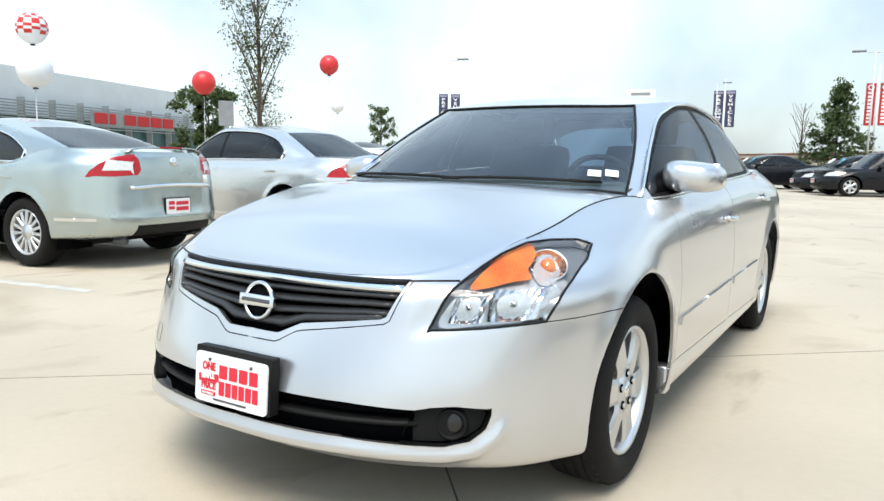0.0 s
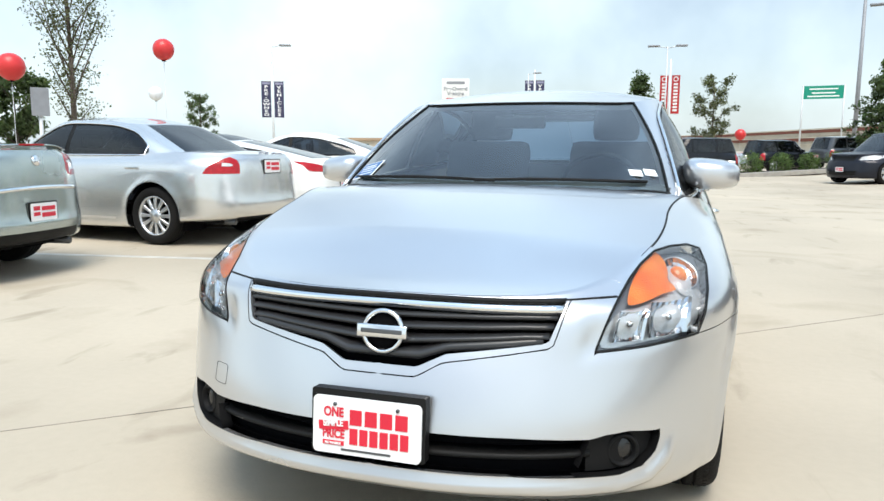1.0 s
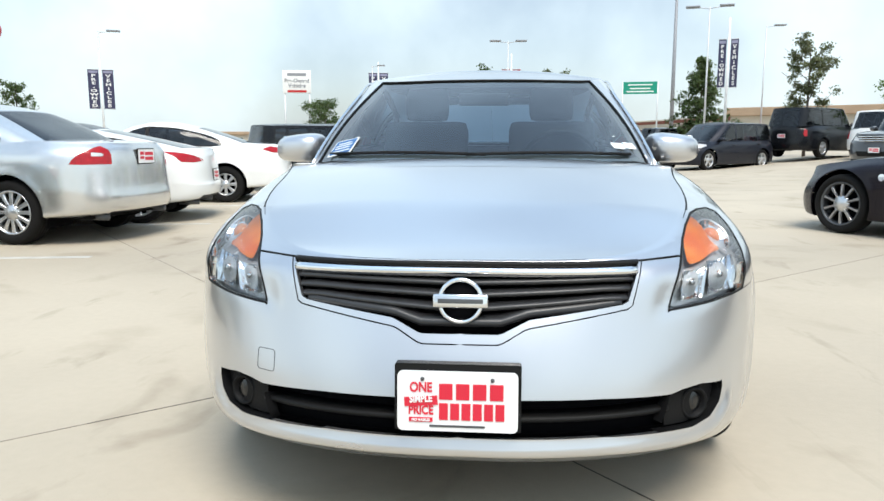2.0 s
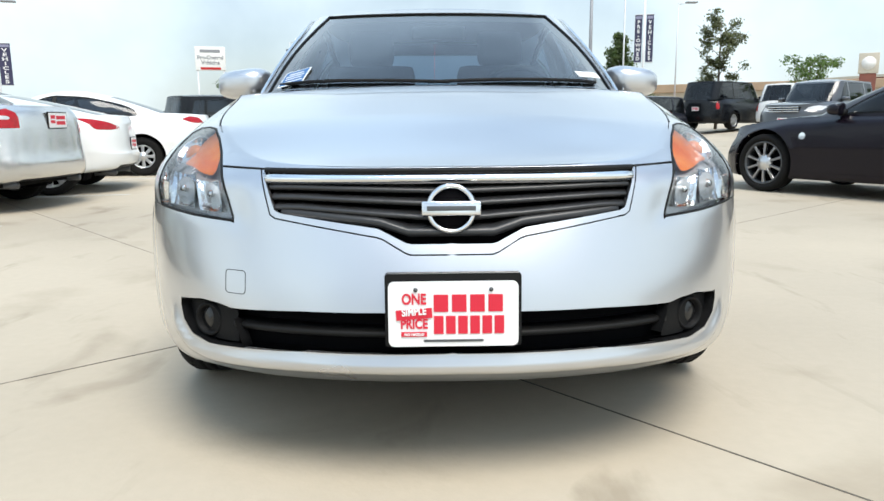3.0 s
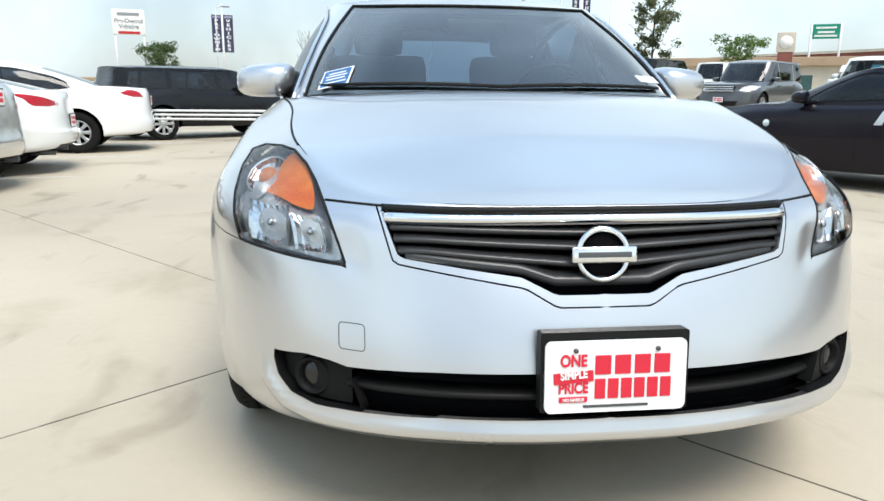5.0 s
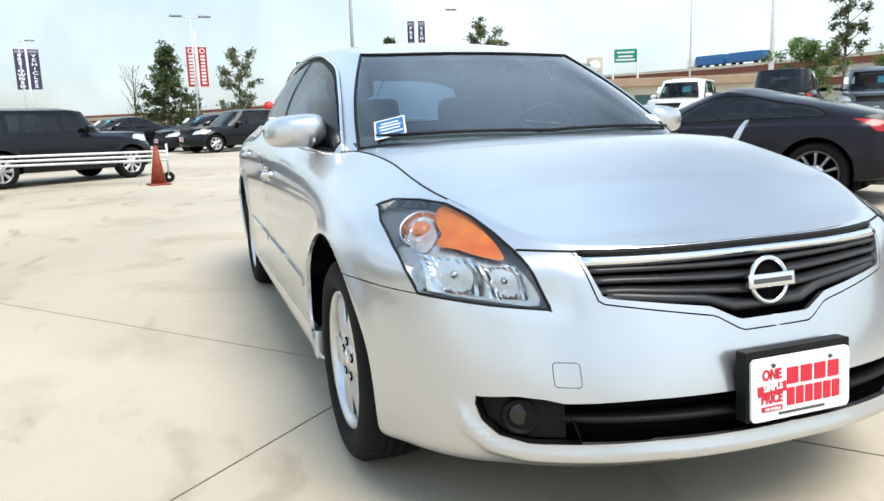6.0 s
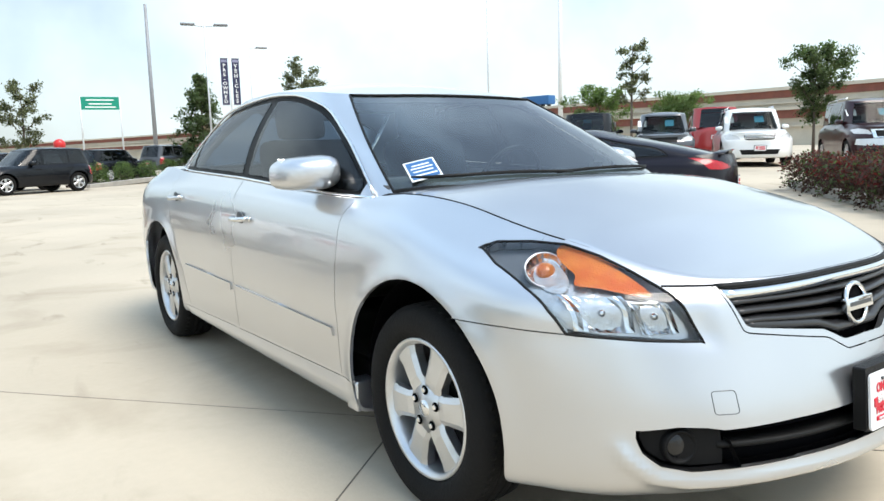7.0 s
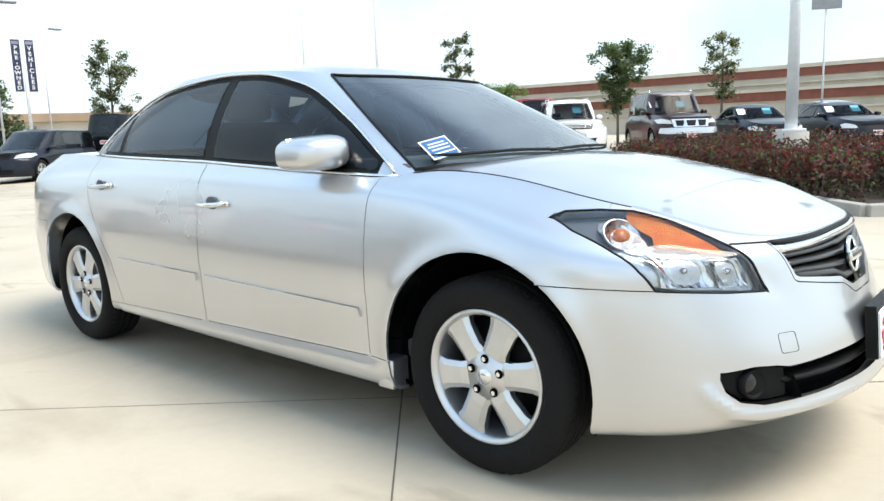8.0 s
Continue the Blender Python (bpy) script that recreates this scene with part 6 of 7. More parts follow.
def leaf_mesh(name, centres, size, mat, rng, flat=0.0):
    """Many small folded leaves, each of two triangles a side."""
    n = len(centres)
    d = rng.normal(size=(n, 3))
    d[:, 2] *= 1 - flat
    d /= np.linalg.norm(d, axis=1, keepdims=True)
    e = np.cross(d, rng.normal(size=(n, 3)))
    e /= np.maximum(np.linalg.norm(e, axis=1, keepdims=True), 1e-6)
    s = size * rng.uniform(0.6, 1.3, (n, 1))
    f = np.cross(d, e) * s * 0.12
    V = np.stack([centres - d * s * 0.5, centres + e * s * 0.28 + f, centres + d * s * 0.5, centres - e * s * 0.28 + f], 1).reshape(-1, 3)
    me = bpy.data.meshes.new(name)
    me.vertices.add(4 * n)
    me.vertices.foreach_set("co", V.ravel())
    q = np.arange(4 * n).reshape(-1, 4)
    T = np.concatenate([q[:, [0, 1, 2]], q[:, [0, 2, 3]]], 1).reshape(-1)
    me.loops.add(6 * n)
    me.loops.foreach_set("vertex_index", T)
    me.polygons.add(2 * n)
    me.polygons.foreach_set("loop_start", np.arange(0, 6 * n, 3))
    me.update(calc_edges=True)
    me.materials.append(mat)
    # leaves of a clump catch the light as one rounded mass
    mid = centres.mean(0)
    o = centres - mid
    o /= np.maximum(np.linalg.norm(o, axis=1, keepdims=True), 1e-6)
    o = o * 0.8 + np.array([0, 0, 0.55]) + rng.normal(size=(n, 3)) * 0.35
    o /= np.linalg.norm(o, axis=1, keepdims=True)
    me.normals_split_custom_set_from_vertices(np.repeat(o, 4, 0).tolist())
    return me


def tree(x, y, h, width, base, n, mat, label, seed, conic=0.0, leaf=0.14, name="tree", airy=1.0, steep=1.0):
    """Tapered trunk, forking limbs, and clumps of leaves round the limbs' ends."""
    rng = np.random.default_rng(seed)
    root = tagged(new(name), label, "tree", "trees of the car park")
    root.matrix_basis = place(x, y, rng.uniform(0, 360))
    bm = bmesh.new()
    tr = 0.011 * h + 0.02
    tube(bm, (0, 0, -0.05), (0.02, 0.01, h * 0.5), tr, tr * 0.6, 9)
    tube(bm, (0.02, 0.01, h * 0.5), (0.0, 0.03, h * 0.93), tr * 0.6, tr * 0.15, 7)
    part("trunk", bm, BARK, root)
    bm = bmesh.new()
    cl = []
    limbs = 54 if conic else 30 if steep > 1 else 16
    for k in range(limbs):
        t = (k + rng.uniform(0, 0.8)) / limbs
        z0 = base + (h * 0.92 - base) * t
        if conic:
            z0 = base + (h * 0.95 - base) * (math.floor(t * 9) / 9 + rng.uniform(0, 0.045))
            t = (z0 - base) / (h * 0.95 - base)
        a = k * 2.4 + rng.uniform(-0.4, 0.4)
        reach = width * ((1 - t) ** 0.95 * 1.12 + 0.05) * rng.uniform(0.72, 1.08) if conic else width * (0.45 + 0.75 * math.sin(math.pi * min(1, 0.15 + 0.8 * t))) * rng.uniform(0.6, 1.0)
        rise = reach * rng.uniform(0.05, 0.30) if conic else reach * rng.uniform(0.5, 1.1) * steep
        p0 = Vector((0.01, 0.02, z0))
        p1 = p0 + Vector((math.cos(a) * reach, math.sin(a) * reach, rise))
        if p1.z > h:
            p1.z = h - rng.uniform(0, 0.2)
        tube(bm, p0, p1, tr * 0.35 * (1 - 0.6 * t), 0.008, 5, False)
        for j in range(7 if conic else 4):
            u = rng.uniform(0.25, 1.05)
            q = p0.lerp(p1, u)
            w_ = 0.28 if conic else 1.0
            cl.append((q.x + rng.normal() * 0.12 * width * w_, q.y + rng.normal() * 0.12 * width * w_, q.z + rng.normal() * 0.10 * width))
    tagged(part("crown_wood", bm, BARK, root), kind="stuff")
    cl = np.array(cl)
    pick = cl[rng.integers(0, len(cl), n)]
    P = pick + rng.normal(size=(n, 3)) * (np.array([0.060, 0.060, 0.035]) if conic else np.array([0.105, 0.105, 0.085])) * width * airy
    P[:, 2] = np.clip(P[:, 2], base * 0.8, h + 0.1)
    cr = new("crown", leaf_mesh("crown", P, leaf, mat, rng))
    cr.parent = root
    tagged(cr, kind="stuff")
    return root


def shrub(x, y, r, h, n, mats, label, seed, group, leaf=0.05):
    rng = np.random.default_rng(seed)
    root = tagged(new("shrub"), label, "shrub", group)
    root.matrix_basis = place(x, y, 0)
    bm = bmesh.new()
    for k in range(9):
        a = rng.uniform(0, 6.28)
        tube(bm, (0.05 * math.cos(a), 0.05 * math.sin(a), 0.0), (0.7 * r * math.cos(a), 0.7 * r * math.sin(a), h * rng.uniform(0.6, 0.9)), 0.012, 0.004, 5, False)
    tagged(part("shrub_wood", bm, BARK, root), kind="stuff")
    for k, (mt, share, lo) in enumerate(mats):
        m = int(n * share)
        v = rng.normal(size=(m, 3))
        v /= np.linalg.norm(v, axis=1, keepdims=True)
        rad = rng.uniform(0.25, 1.0, (m, 1)) ** 0.45
        v[:, :2] *= np.where(v[:, 2:3] < 0, 0.92 / np.maximum(np.sqrt(1 - v[:, 2:3] ** 2), 0.4), 1.0)
        lump = 1 + 0.16 * np.sin(v[:, :1] * 5 + seed) * np.cos(v[:, 1:2] * 6 + k)
        P = v * rad * lump * np.array([r, r, h * 0.5]) + np.array([0, 0, h * 0.5])
        P = P[P[:, 2] > lo * h]
        cr = new("foliage", leaf_mesh("foliage", P, leaf, mt, rng))
        cr.parent = root
        tagged(cr, kind="stuff")
    return root


TREES = [
    (-14.4, 13.1, 6.8, 0.85, 1.5, 3300, LEAF_GREY, "tall slender young tree with a thin airy crown", 0.0, 0.092),
    (-13.8, 10.75, 2.75, 0.78, 0.6, 3600, LEAF_DARK, "low dark green tree with a dense crown", 0.0, 0.12),
    (-23.0, 30.5, 3.9, 0.85, 0.8, 1600, LEAF_DARK, "small dark green tree", 0.0, 0.14),
    (-1.4, 41.5, 5.5, 2.1, 0.4, 5200, LEAF_DARK, "dark green conifer with a pointed top", 1.0, 0.17),
    (2.9, 46.5, 5.6, 1.3, 1.2, 2200, LEAF_GREY, "grey-green young tree with gaps in its crown", 0.0, 0.17),
    (10.0, 36.5, 5.2, 1.9, 0.5, 4600, LEAF_DARK, "dark green conifer beside the hedge", 1.0, 0.16),
]
TREES_EAST = [
    (13.1, 31.0, 5.1, 1.15, 1.0, 2300, LEAF_GREY, "olive-green young tree with uneven limbs", 0.0, 0.15),
    (16.5, 29.5, 3.0, 1.2, 0.3, 1800, LEAF, "low bright green tree", 0.0, 0.14),
    (22.2, 18.7, 4.9, 0.75, 2.2, 1100, LEAF_GREY, "thin young tree with a bare trunk", 0.0, 0.14),
    (27.6, 13.9, 4.40, 1.30, 1.45, 3800, LEAF_DARK, "dark green rounded tree", 0.0, 0.15),
    (31.1, 10.6, 4.95, 0.95, 1.7, 1300, LEAF_GREY, "thin young tree with sparse turning leaves", 0.0, 0.15),
    (28.0, 25.8, 3.7, 1.5, 0.4, 4200, LEAF, "broad bright green shrub-like tree", 0.0, 0.15),
    (32.5, 24.0, 3.4, 1.6, 0.4, 4200, LEAF, "broad bright green shrub-like tree", 0.0, 0.15),
    (-15.5, 60.0, 4.6, 1.4, 0.8, 1500, LEAF_DARK, "dark green tree far across the car park", 0.0, 0.2),
    (-19.8, 75.0, 5.4, 1.9, 0.8, 1500, LEAF_DARK, "dark green tree far across the car park", 0.0, 0.24),
]
for k, (x, y, h, wd, bs, n, mt, lb, con, lf) in enumerate(TREES + TREES_EAST):
    tree(x, y, h, wd, bs, int(n * (2.0 if con else 1.9)), mt, lb, 11 + k, con, lf * (0.95 if con else 0.85), airy=1.7 if h > 6 and bs > 1 else 1.0, steep=2.4 if h > 6 and bs > 1 else 1.0)

tree(-3.1, 41.8, 4.4, 0.62, 0.6, 60, LEAF_BROWN, "small bare tree with thin upright twigs", 97, 0.0, 0.06, steep=2.6)

# hedge along the drive, red-tipped shrubs on the island
for k in range(9):
    shrub(3.9 + 1.34 * k, 31.5 + 1.36 * k, 0.52, 1.02, 1500, [(LEAF, 1.0, 0.02)], "clipped round green shrub in a hedge row", 40 + k, "hedge shrubs", 0.065)
k = 0
for i in range(8):
    for j in range(3):
        fx, fy = 7.80 + 0.66 * i + 0.80 * j, 1.05 + 0.68 * i - 0.85 * j
        shrub(fx, fy, 0.62, 0.80 + 0.12 * ((i * 3 + j) % 3) / 2, 2300 if j == 0 else 1500, [(LEAF_DARK, 0.18, 0.02), (LEAF_RED, 0.36, 0.48), (LEAF_BROWN, 0.56, 0.03)], "dark shrub with red-tipped leaves on a kerbed island", 70 + k, "island shrubs", 0.065)
        k += 1

# ---- kerbs, island, markings ----
KERB = node_mat("kerb_concrete", (0.42, 0.40, 0.36), 0.85, var=0.12, scale=3, fine=40, bump=0.3, bump_scale=60)
SOIL = node_mat("mulch", (0.07, 0.045, 0.03), 0.95, var=0.3, scale=5, fine=50, bump=0.8, bump_scale=40)
LINE = node_mat("line_paint", (0.62, 0.60, 0.54), 0.7, var=0.15, scale=5, fine=30)
JOINT = node_mat("joint", (0.17, 0.15, 0.12), 0.95, var=0.2, scale=10)


def strip(name, a, b, w, z0, z1, mat, label, category, bevel=0.0, drop=0.0):
    a, b = Vector((*a, 0)), Vector((*b, 0))
    d = b - a
    bm = boxes((0, d.length, -w / 2, w / 2, z0, z1), bevel=bevel)
    me = bpy.data.meshes.new(name)
    bm.to_mesh(me)
    bm.free()
    me.materials.append(mat)
    ob = tagged(new(name, me), label, category, kind="structure")
    za, zb = float(ground_height(a.x, a.y)), float(ground_height(b.x, b.y))
    ob.matrix_basis = Matrix.Translation((a.x, a.y, za - drop)) @ pose(0, 0, 0, 0, -math.degrees(math.atan2(zb - za, d.length)), math.degrees(math.atan2(d.y, d.x)))
    return ob


strip("kerb_1", (6.9, 0.35), (12.9, 6.55), 0.16, -0.05, 0.14, KERB, "pale concrete kerb round a planted island", "kerb", 0.02)
strip("kerb_2", (6.9, 0.35), (13.0, -5.5), 0.16, -0.05, 0.14, KERB, "pale concrete kerb round a planted island", "kerb", 0.02)
bm = bmesh.new()
bm.faces.new([bm.verts.new((x, y, float(ground_height(x, y)) + 0.09)) for x, y in ((7.05, 0.4), (13.0, -5.3), (20.0, 0.8), (13.0, 6.5))])
me = bpy.data.meshes.new("planting_bed")
bm.to_mesh(me)
bm.free()
me.materials.append(SOIL)
tagged(new("planting_bed", me), "dark brown mulch under the shrubs", "planting bed", kind="structure")
strip("kerb_3", (3.2, 29.6), (16.0, 42.6), 0.18, -0.05, 0.15, KERB, "pale concrete kerb beside the hedge", "kerb", 0.02)
strip("kerb_4", (3.2, 30.9), (15.4, 43.2), 1.5, 0.0, 0.10, SOIL, "mulch bed under the hedge", "planting bed")
JOINT_PALE = node_mat("dusty_joint", (0.33, 0.29, 0.235), 0.95, var=0.2, scale=6)
for k, (a, b, mt) in enumerate((((0.10, -0.02), (9.0, -10.5), JOINT), ((0.10, -0.02), (-6.0, 7.1), JOINT_PALE), ((-1.45, -0.13), (-0.3, 0.88), JOINT), ((-0.3, 0.88), (5.3, 5.95), JOINT_PALE), ((-1.45, -0.13), (-6.0, -4.1), JOINT_PALE))):
    strip("pavement_joint_%d" % (k + 1), a, b, 0.006, -0.002, 0.0015, mt, "narrow dark joint between concrete slabs", "joint")
for k in range(6):
    y = 0.6 + 2.75 * k
    strip("bay_line_%d" % (k + 1), (-8.8, y - 0.5), (-3.7, y + 0.35), 0.10, -0.002, 0.0025, LINE, "faded white parking bay line", "line")

# ---- lamps, banners, signs ----
STEEL = node_mat("galvanised_steel", (0.66, 0.68, 0.69), 0.5, 0.2, var=0.08, scale=2)
POLE_GREY = node_mat("grey_pole", (0.30, 0.31, 0.33), 0.55, 0.2, var=0.08)
WHITE_POLE = node_mat("white_pole", (0.78, 0.79, 0.79), 0.5, 0.1, var=0.06)
NAVY = node_mat("navy_cloth", (0.045, 0.045, 0.10), 0.8, var=0.1)
BANNER_RED = node_mat("red_cloth", (0.52, 0.03, 0.03), 0.8, var=0.1)
BANNER_PALE = node_mat("pale_banner_band", (0.30, 0.30, 0.42), 0.8, var=0.1)
SIGN_GREEN = node_mat("sign_green", (0.0, 0.26, 0.17), 0.5, var=0.04)
SIGN_WHITE = node_mat("sign_white", (0.8, 0.8, 0.78), 0.5, var=0.03)
ORANGE = node_mat("cone_orange", (0.33, 0.055, 0.02), 0.6, var=0.15, scale=8)
BALLOON_RED = node_mat("balloon_red", (0.62, 0.03, 0.03), 0.35, var=0.05)
BALLOON_WHITE = node_mat("balloon_white", (0.78, 0.80, 0.82), 0.35, var=0.03)


def lamp_post(x, y, h, heads=2, turn=0, mat=None, base=0.0, r=0.055, label="tall car park lamp post with flat lamp heads"):
    mat = mat or STEEL
    root = tagged(new("street_lamp"), label, "street lamp", "lamp posts")
    root.matrix_basis = place(x, y, turn)
    bm = tube(bmesh.new(), (0, 0, 0), (0, 0, h), r, r * 0.6, 14)
    part("pole", bm, mat, root)
    if base:
        bm = tube(bmesh.new(), (0, 0, -0.05), (0, 0, base), 0.30, 0.29, 20)
        part("footing", bm, KERB, root, "round concrete footing")
        part("base_plate", boxes((-0.2, 0.2, -0.2, 0.2, base, base + 0.05), bevel=0.01), mat, root)
    for k in range(heads):
        s = 1 if k == 0 else -1
        part("arm", tube(bmesh.new(), (0, 0, h - 0.08), (s * 0.55, 0, h), 0.022, seg=8), mat, root)
        part("lamp_head", boxes((s * 0.42, s * 1.05, -0.18, 0.18, h - 0.02, h + 0.07), bevel=0.03), POLE_GREY, root)
    return root


LETTERS = {}


def letter_mesh(ch):
    if ch not in LETTERS:
        LETTERS[ch] = text_mesh(ch, 1.0, 0.004)
        LETTERS[ch].materials.append(SIGN_WHITE)
    return LETTERS[ch]


def banner_pair(x, y, z0, z1, w, mat, turn, label, words=("PRE-OWNED", "VEHICLES")):
    """Two upright cloth banners on one pole, with stacked letters, or bars where the writing is not known."""
    root = tagged(new("banner_post"), label, "banner", "banners")
    root.matrix_basis = place(x, y, turn)
    part("pole", tube(bmesh.new(), (0, 0, 0), (0, 0, z1 + 0.9), 0.07, 0.05, 10), WHITE_POLE, root)
    for s in (1, -1):
        xs = s * (w / 2 + 0.09)
        bm = boxes((xs - w / 2, xs + w / 2, -0.012, 0.012, z0, z1), bevel=0.004)
        b = part("banner", bm, mat, root, smooth=False)
        if words:
            body = words[0] if s < 0 else words[1]
            step = (z1 - z0) * 0.86 / len(body)
            for k, ch in enumerate(body):
                o = new("letter", letter_mesh(ch))
                o.parent = b
                o.matrix_basis = pose(xs, -0.017, z1 - (z1 - z0) * 0.11 - step * (k + 0.5), 90) @ Matrix.Diagonal((w * 0.72, step * 1.02, 1, 1))
            part("top_band", boxes((xs - w * 0.42, xs + w * 0.42, -0.016, 0.016, z1 - (z1 - z0) * 0.09, z1 - (z1 - z0) * 0.03)), BANNER_PALE, b, smooth=False)
        else:
            n = 9
            for k in range(n):
                z = z0 + (z1 - z0) * (0.05 + 0.76 * (k + 0.5) / n)
                part("white_bar", boxes((xs - w * 0.26, xs + w * 0.26, -0.018, 0.018, z - (z1 - z0) * 0.027, z + (z1 - z0) * 0.027)), SIGN_WHITE, b, smooth=False)
            bm = bmesh.new()
            lathe(bm, [(w * 0.20, -0.018), (w * 0.32, -0.018), (w * 0.32, 0.018), (w * 0.20, 0.018)], 24)
            ro = part("white_ring", bm, SIGN_WHITE, b, smooth=False)
            ro.matrix_basis = pose(xs, 0, z0 + (z1 - z0) * 0.90, 0, 0, 90)
        for z in (z0, z1):
            part("bracket", tube(bmesh.new(), (0, 0, z), (s * (w + 0.1), 0, z), 0.02, seg=6), STEEL, root)
    return root


banner_pair(-20.9, 34.3, 2.75, 4.75, 0.52, NAVY, 30, "pair of navy cloth banners with pale writing")
banner_pair(0.3, 41.5, 3.1, 5.25, 0.45, BANNER_RED, 0, "pair of red cloth banners with white writing", None)
banner_pair(9.6, 30.8, 3.2, 5.25, 0.31, NAVY, -16, "pair of navy cloth banners with pale writing")
banner_pair(-11.2, 62.0, 4.0, 7.0, 0.75, NAVY, 8, "pair of navy cloth banners with pale writing")
banner_pair(31.0, 3.0, 4.3, 6.8, 0.7, NAVY, -75, "pair of navy cloth banners with pale writing")
lamp_post(-20.95, 34.42, 6.7, 1, 20)
lamp_post(0.1, 40.4, 6.7, 2, 5)
lamp_post(14.2, 62.7, 13.2, 0, 0, POLE_GREY, 0, 0.19, "tall plain grey pole beside the highway")
lamp_post(9.3, 33.0, 7.0, 2, -15)
lamp_post(11.06, 2.3, 6.5, 2, 30, WHITE_POLE, 0.92, 0.11, "white steel lamp post on a round concrete footing")
lamp_post(47.2, 48.3, 17.0, 1, 60, WHITE_POLE, 0, 0.24)
lamp_post(48.5, 60.5, 17.0, 1, 60, STEEL, 0, 0.12)
lamp_post(14.5, 41.0, 7.0, 1, 0)
lamp_post(-11.0, 58.0, 7.2, 1, 0)


def pylon_sign():
    root = tagged(new("pylon_sign"), "white dealer pylon sign on two posts", "sign")
    root.matrix_basis = pose(-22.4, 75.5, 0, 0, 0, 14)
    part("panel", boxes((-1.5, 1.5, -0.12, 0.12, 6.2, 8.6), bevel=0.03), SIGN_WHITE, root)
    for s in (-1.3, 1.3):
        part("post", boxes((s - 0.10, s + 0.10, -0.08, 0.08, 0, 6.2)), STEEL, root)
    part("grey_bar", boxes((-1.0, 1.0, -0.14, -0.10, 8.0, 8.3)), POLE_GREY, root, smooth=False)
    part("red_bar", boxes((-1.0, 1.0, -0.14, -0.10, 6.28, 6.52)), BANNER_RED, root, smooth=False)
    for body, z in (("Pre-Owned", 7.50), ("Vehicles", 6.98)):
        me = text_mesh(body, 0.55, 0.01)
        me.materials.append(POLE_GREY)
        o = new("writing", me)
        o.parent = root
        o.matrix_basis = pose(0, -0.13, z, 90)
    return root


pylon_sign()


def road_sign(x, y, z0, z1, w, turn):
    root = tagged(new("road_sign"), "green motorway sign on two steel posts", "road sign", "road signs")
    root.matrix_basis = pose(x, y, 0, 0, 0, turn)
    part("panel", boxes((-w / 2, w / 2, -0.06, 0.06, z0, z1), bevel=0.02), SIGN_GREEN, root, smooth=False)
    for zz, hw in ((0.75, 0.36), (0.45, 0.30), (0.2, 0.4)):
        part("white_bar", boxes((-w * hw, w * hw, -0.09, -0.05, z0 + (z1 - z0) * zz - 0.12, z0 + (z1 - z0) * zz + 0.12)), SIGN_WHITE, root, smooth=False)
    for s in (-w * 0.52, w * 0.52):
        part("post", tube(bmesh.new(), (s, 0, 0), (s, 0, z1 + 0.1), 0.16, seg=10), STEEL, root)
    return root


road_sign(26.6, 150.0, 10.5, 12.9, 6.6, -10)
road_sign(62.0, 92.0, 8.2, 10.1, 3.4, -32)


def grey_board(x, y, z0, z1, w, turn, label):
    root = tagged(new("board_sign"), label, "sign", "boards")
    root.matrix_basis = place(x, y, turn)
    part("panel", boxes((-w / 2, w / 2, -0.03, 0.03, z0, z1), bevel=0.01), POLE_GREY, root, smooth=False)
    part("post", tube(bmesh.new(), (0, 0.05, 0), (0, 0.05, z0 + 0.2), 0.04, seg=8), STEEL, root)
    return root


grey_board(-12.0, 9.73, 1.74, 2.32, 0.34, 55, "small grey notice board on a post")
grey_board(30.0, 6.2, 5.2, 6.0, 1.1, -60, "dark board on a tall post")


def clock_sign():
    root = tagged(new("monument_sign"), "tan monument sign with a round white face", "sign")
    root.matrix_basis = pose(42.0, 68.0, 0, 0, 0, -32)
    part("plinth", boxes((-0.7, 0.7, -0.4, 0.4, 0, 5.0), bevel=0.05), BRICK, root)
    part("head", boxes((-0.85, 0.85, -0.45, 0.45, 5.0, 6.9), bevel=0.05), SAND, root)
    part("face", tube(bmesh.new(), (0, -0.5, 5.95), (0, -0.4, 5.95), 0.62, seg=28), SIGN_WHITE, root)
    return root


BRICK = node_mat("brick_red", (0.24, 0.085, 0.06), 0.85, var=0.15, scale=1.0, fine=12)
SAND = node_mat("sand_concrete", (0.60, 0.545, 0.45), 0.85, var=0.10, scale=0.4, fine=8)
clock_sign()


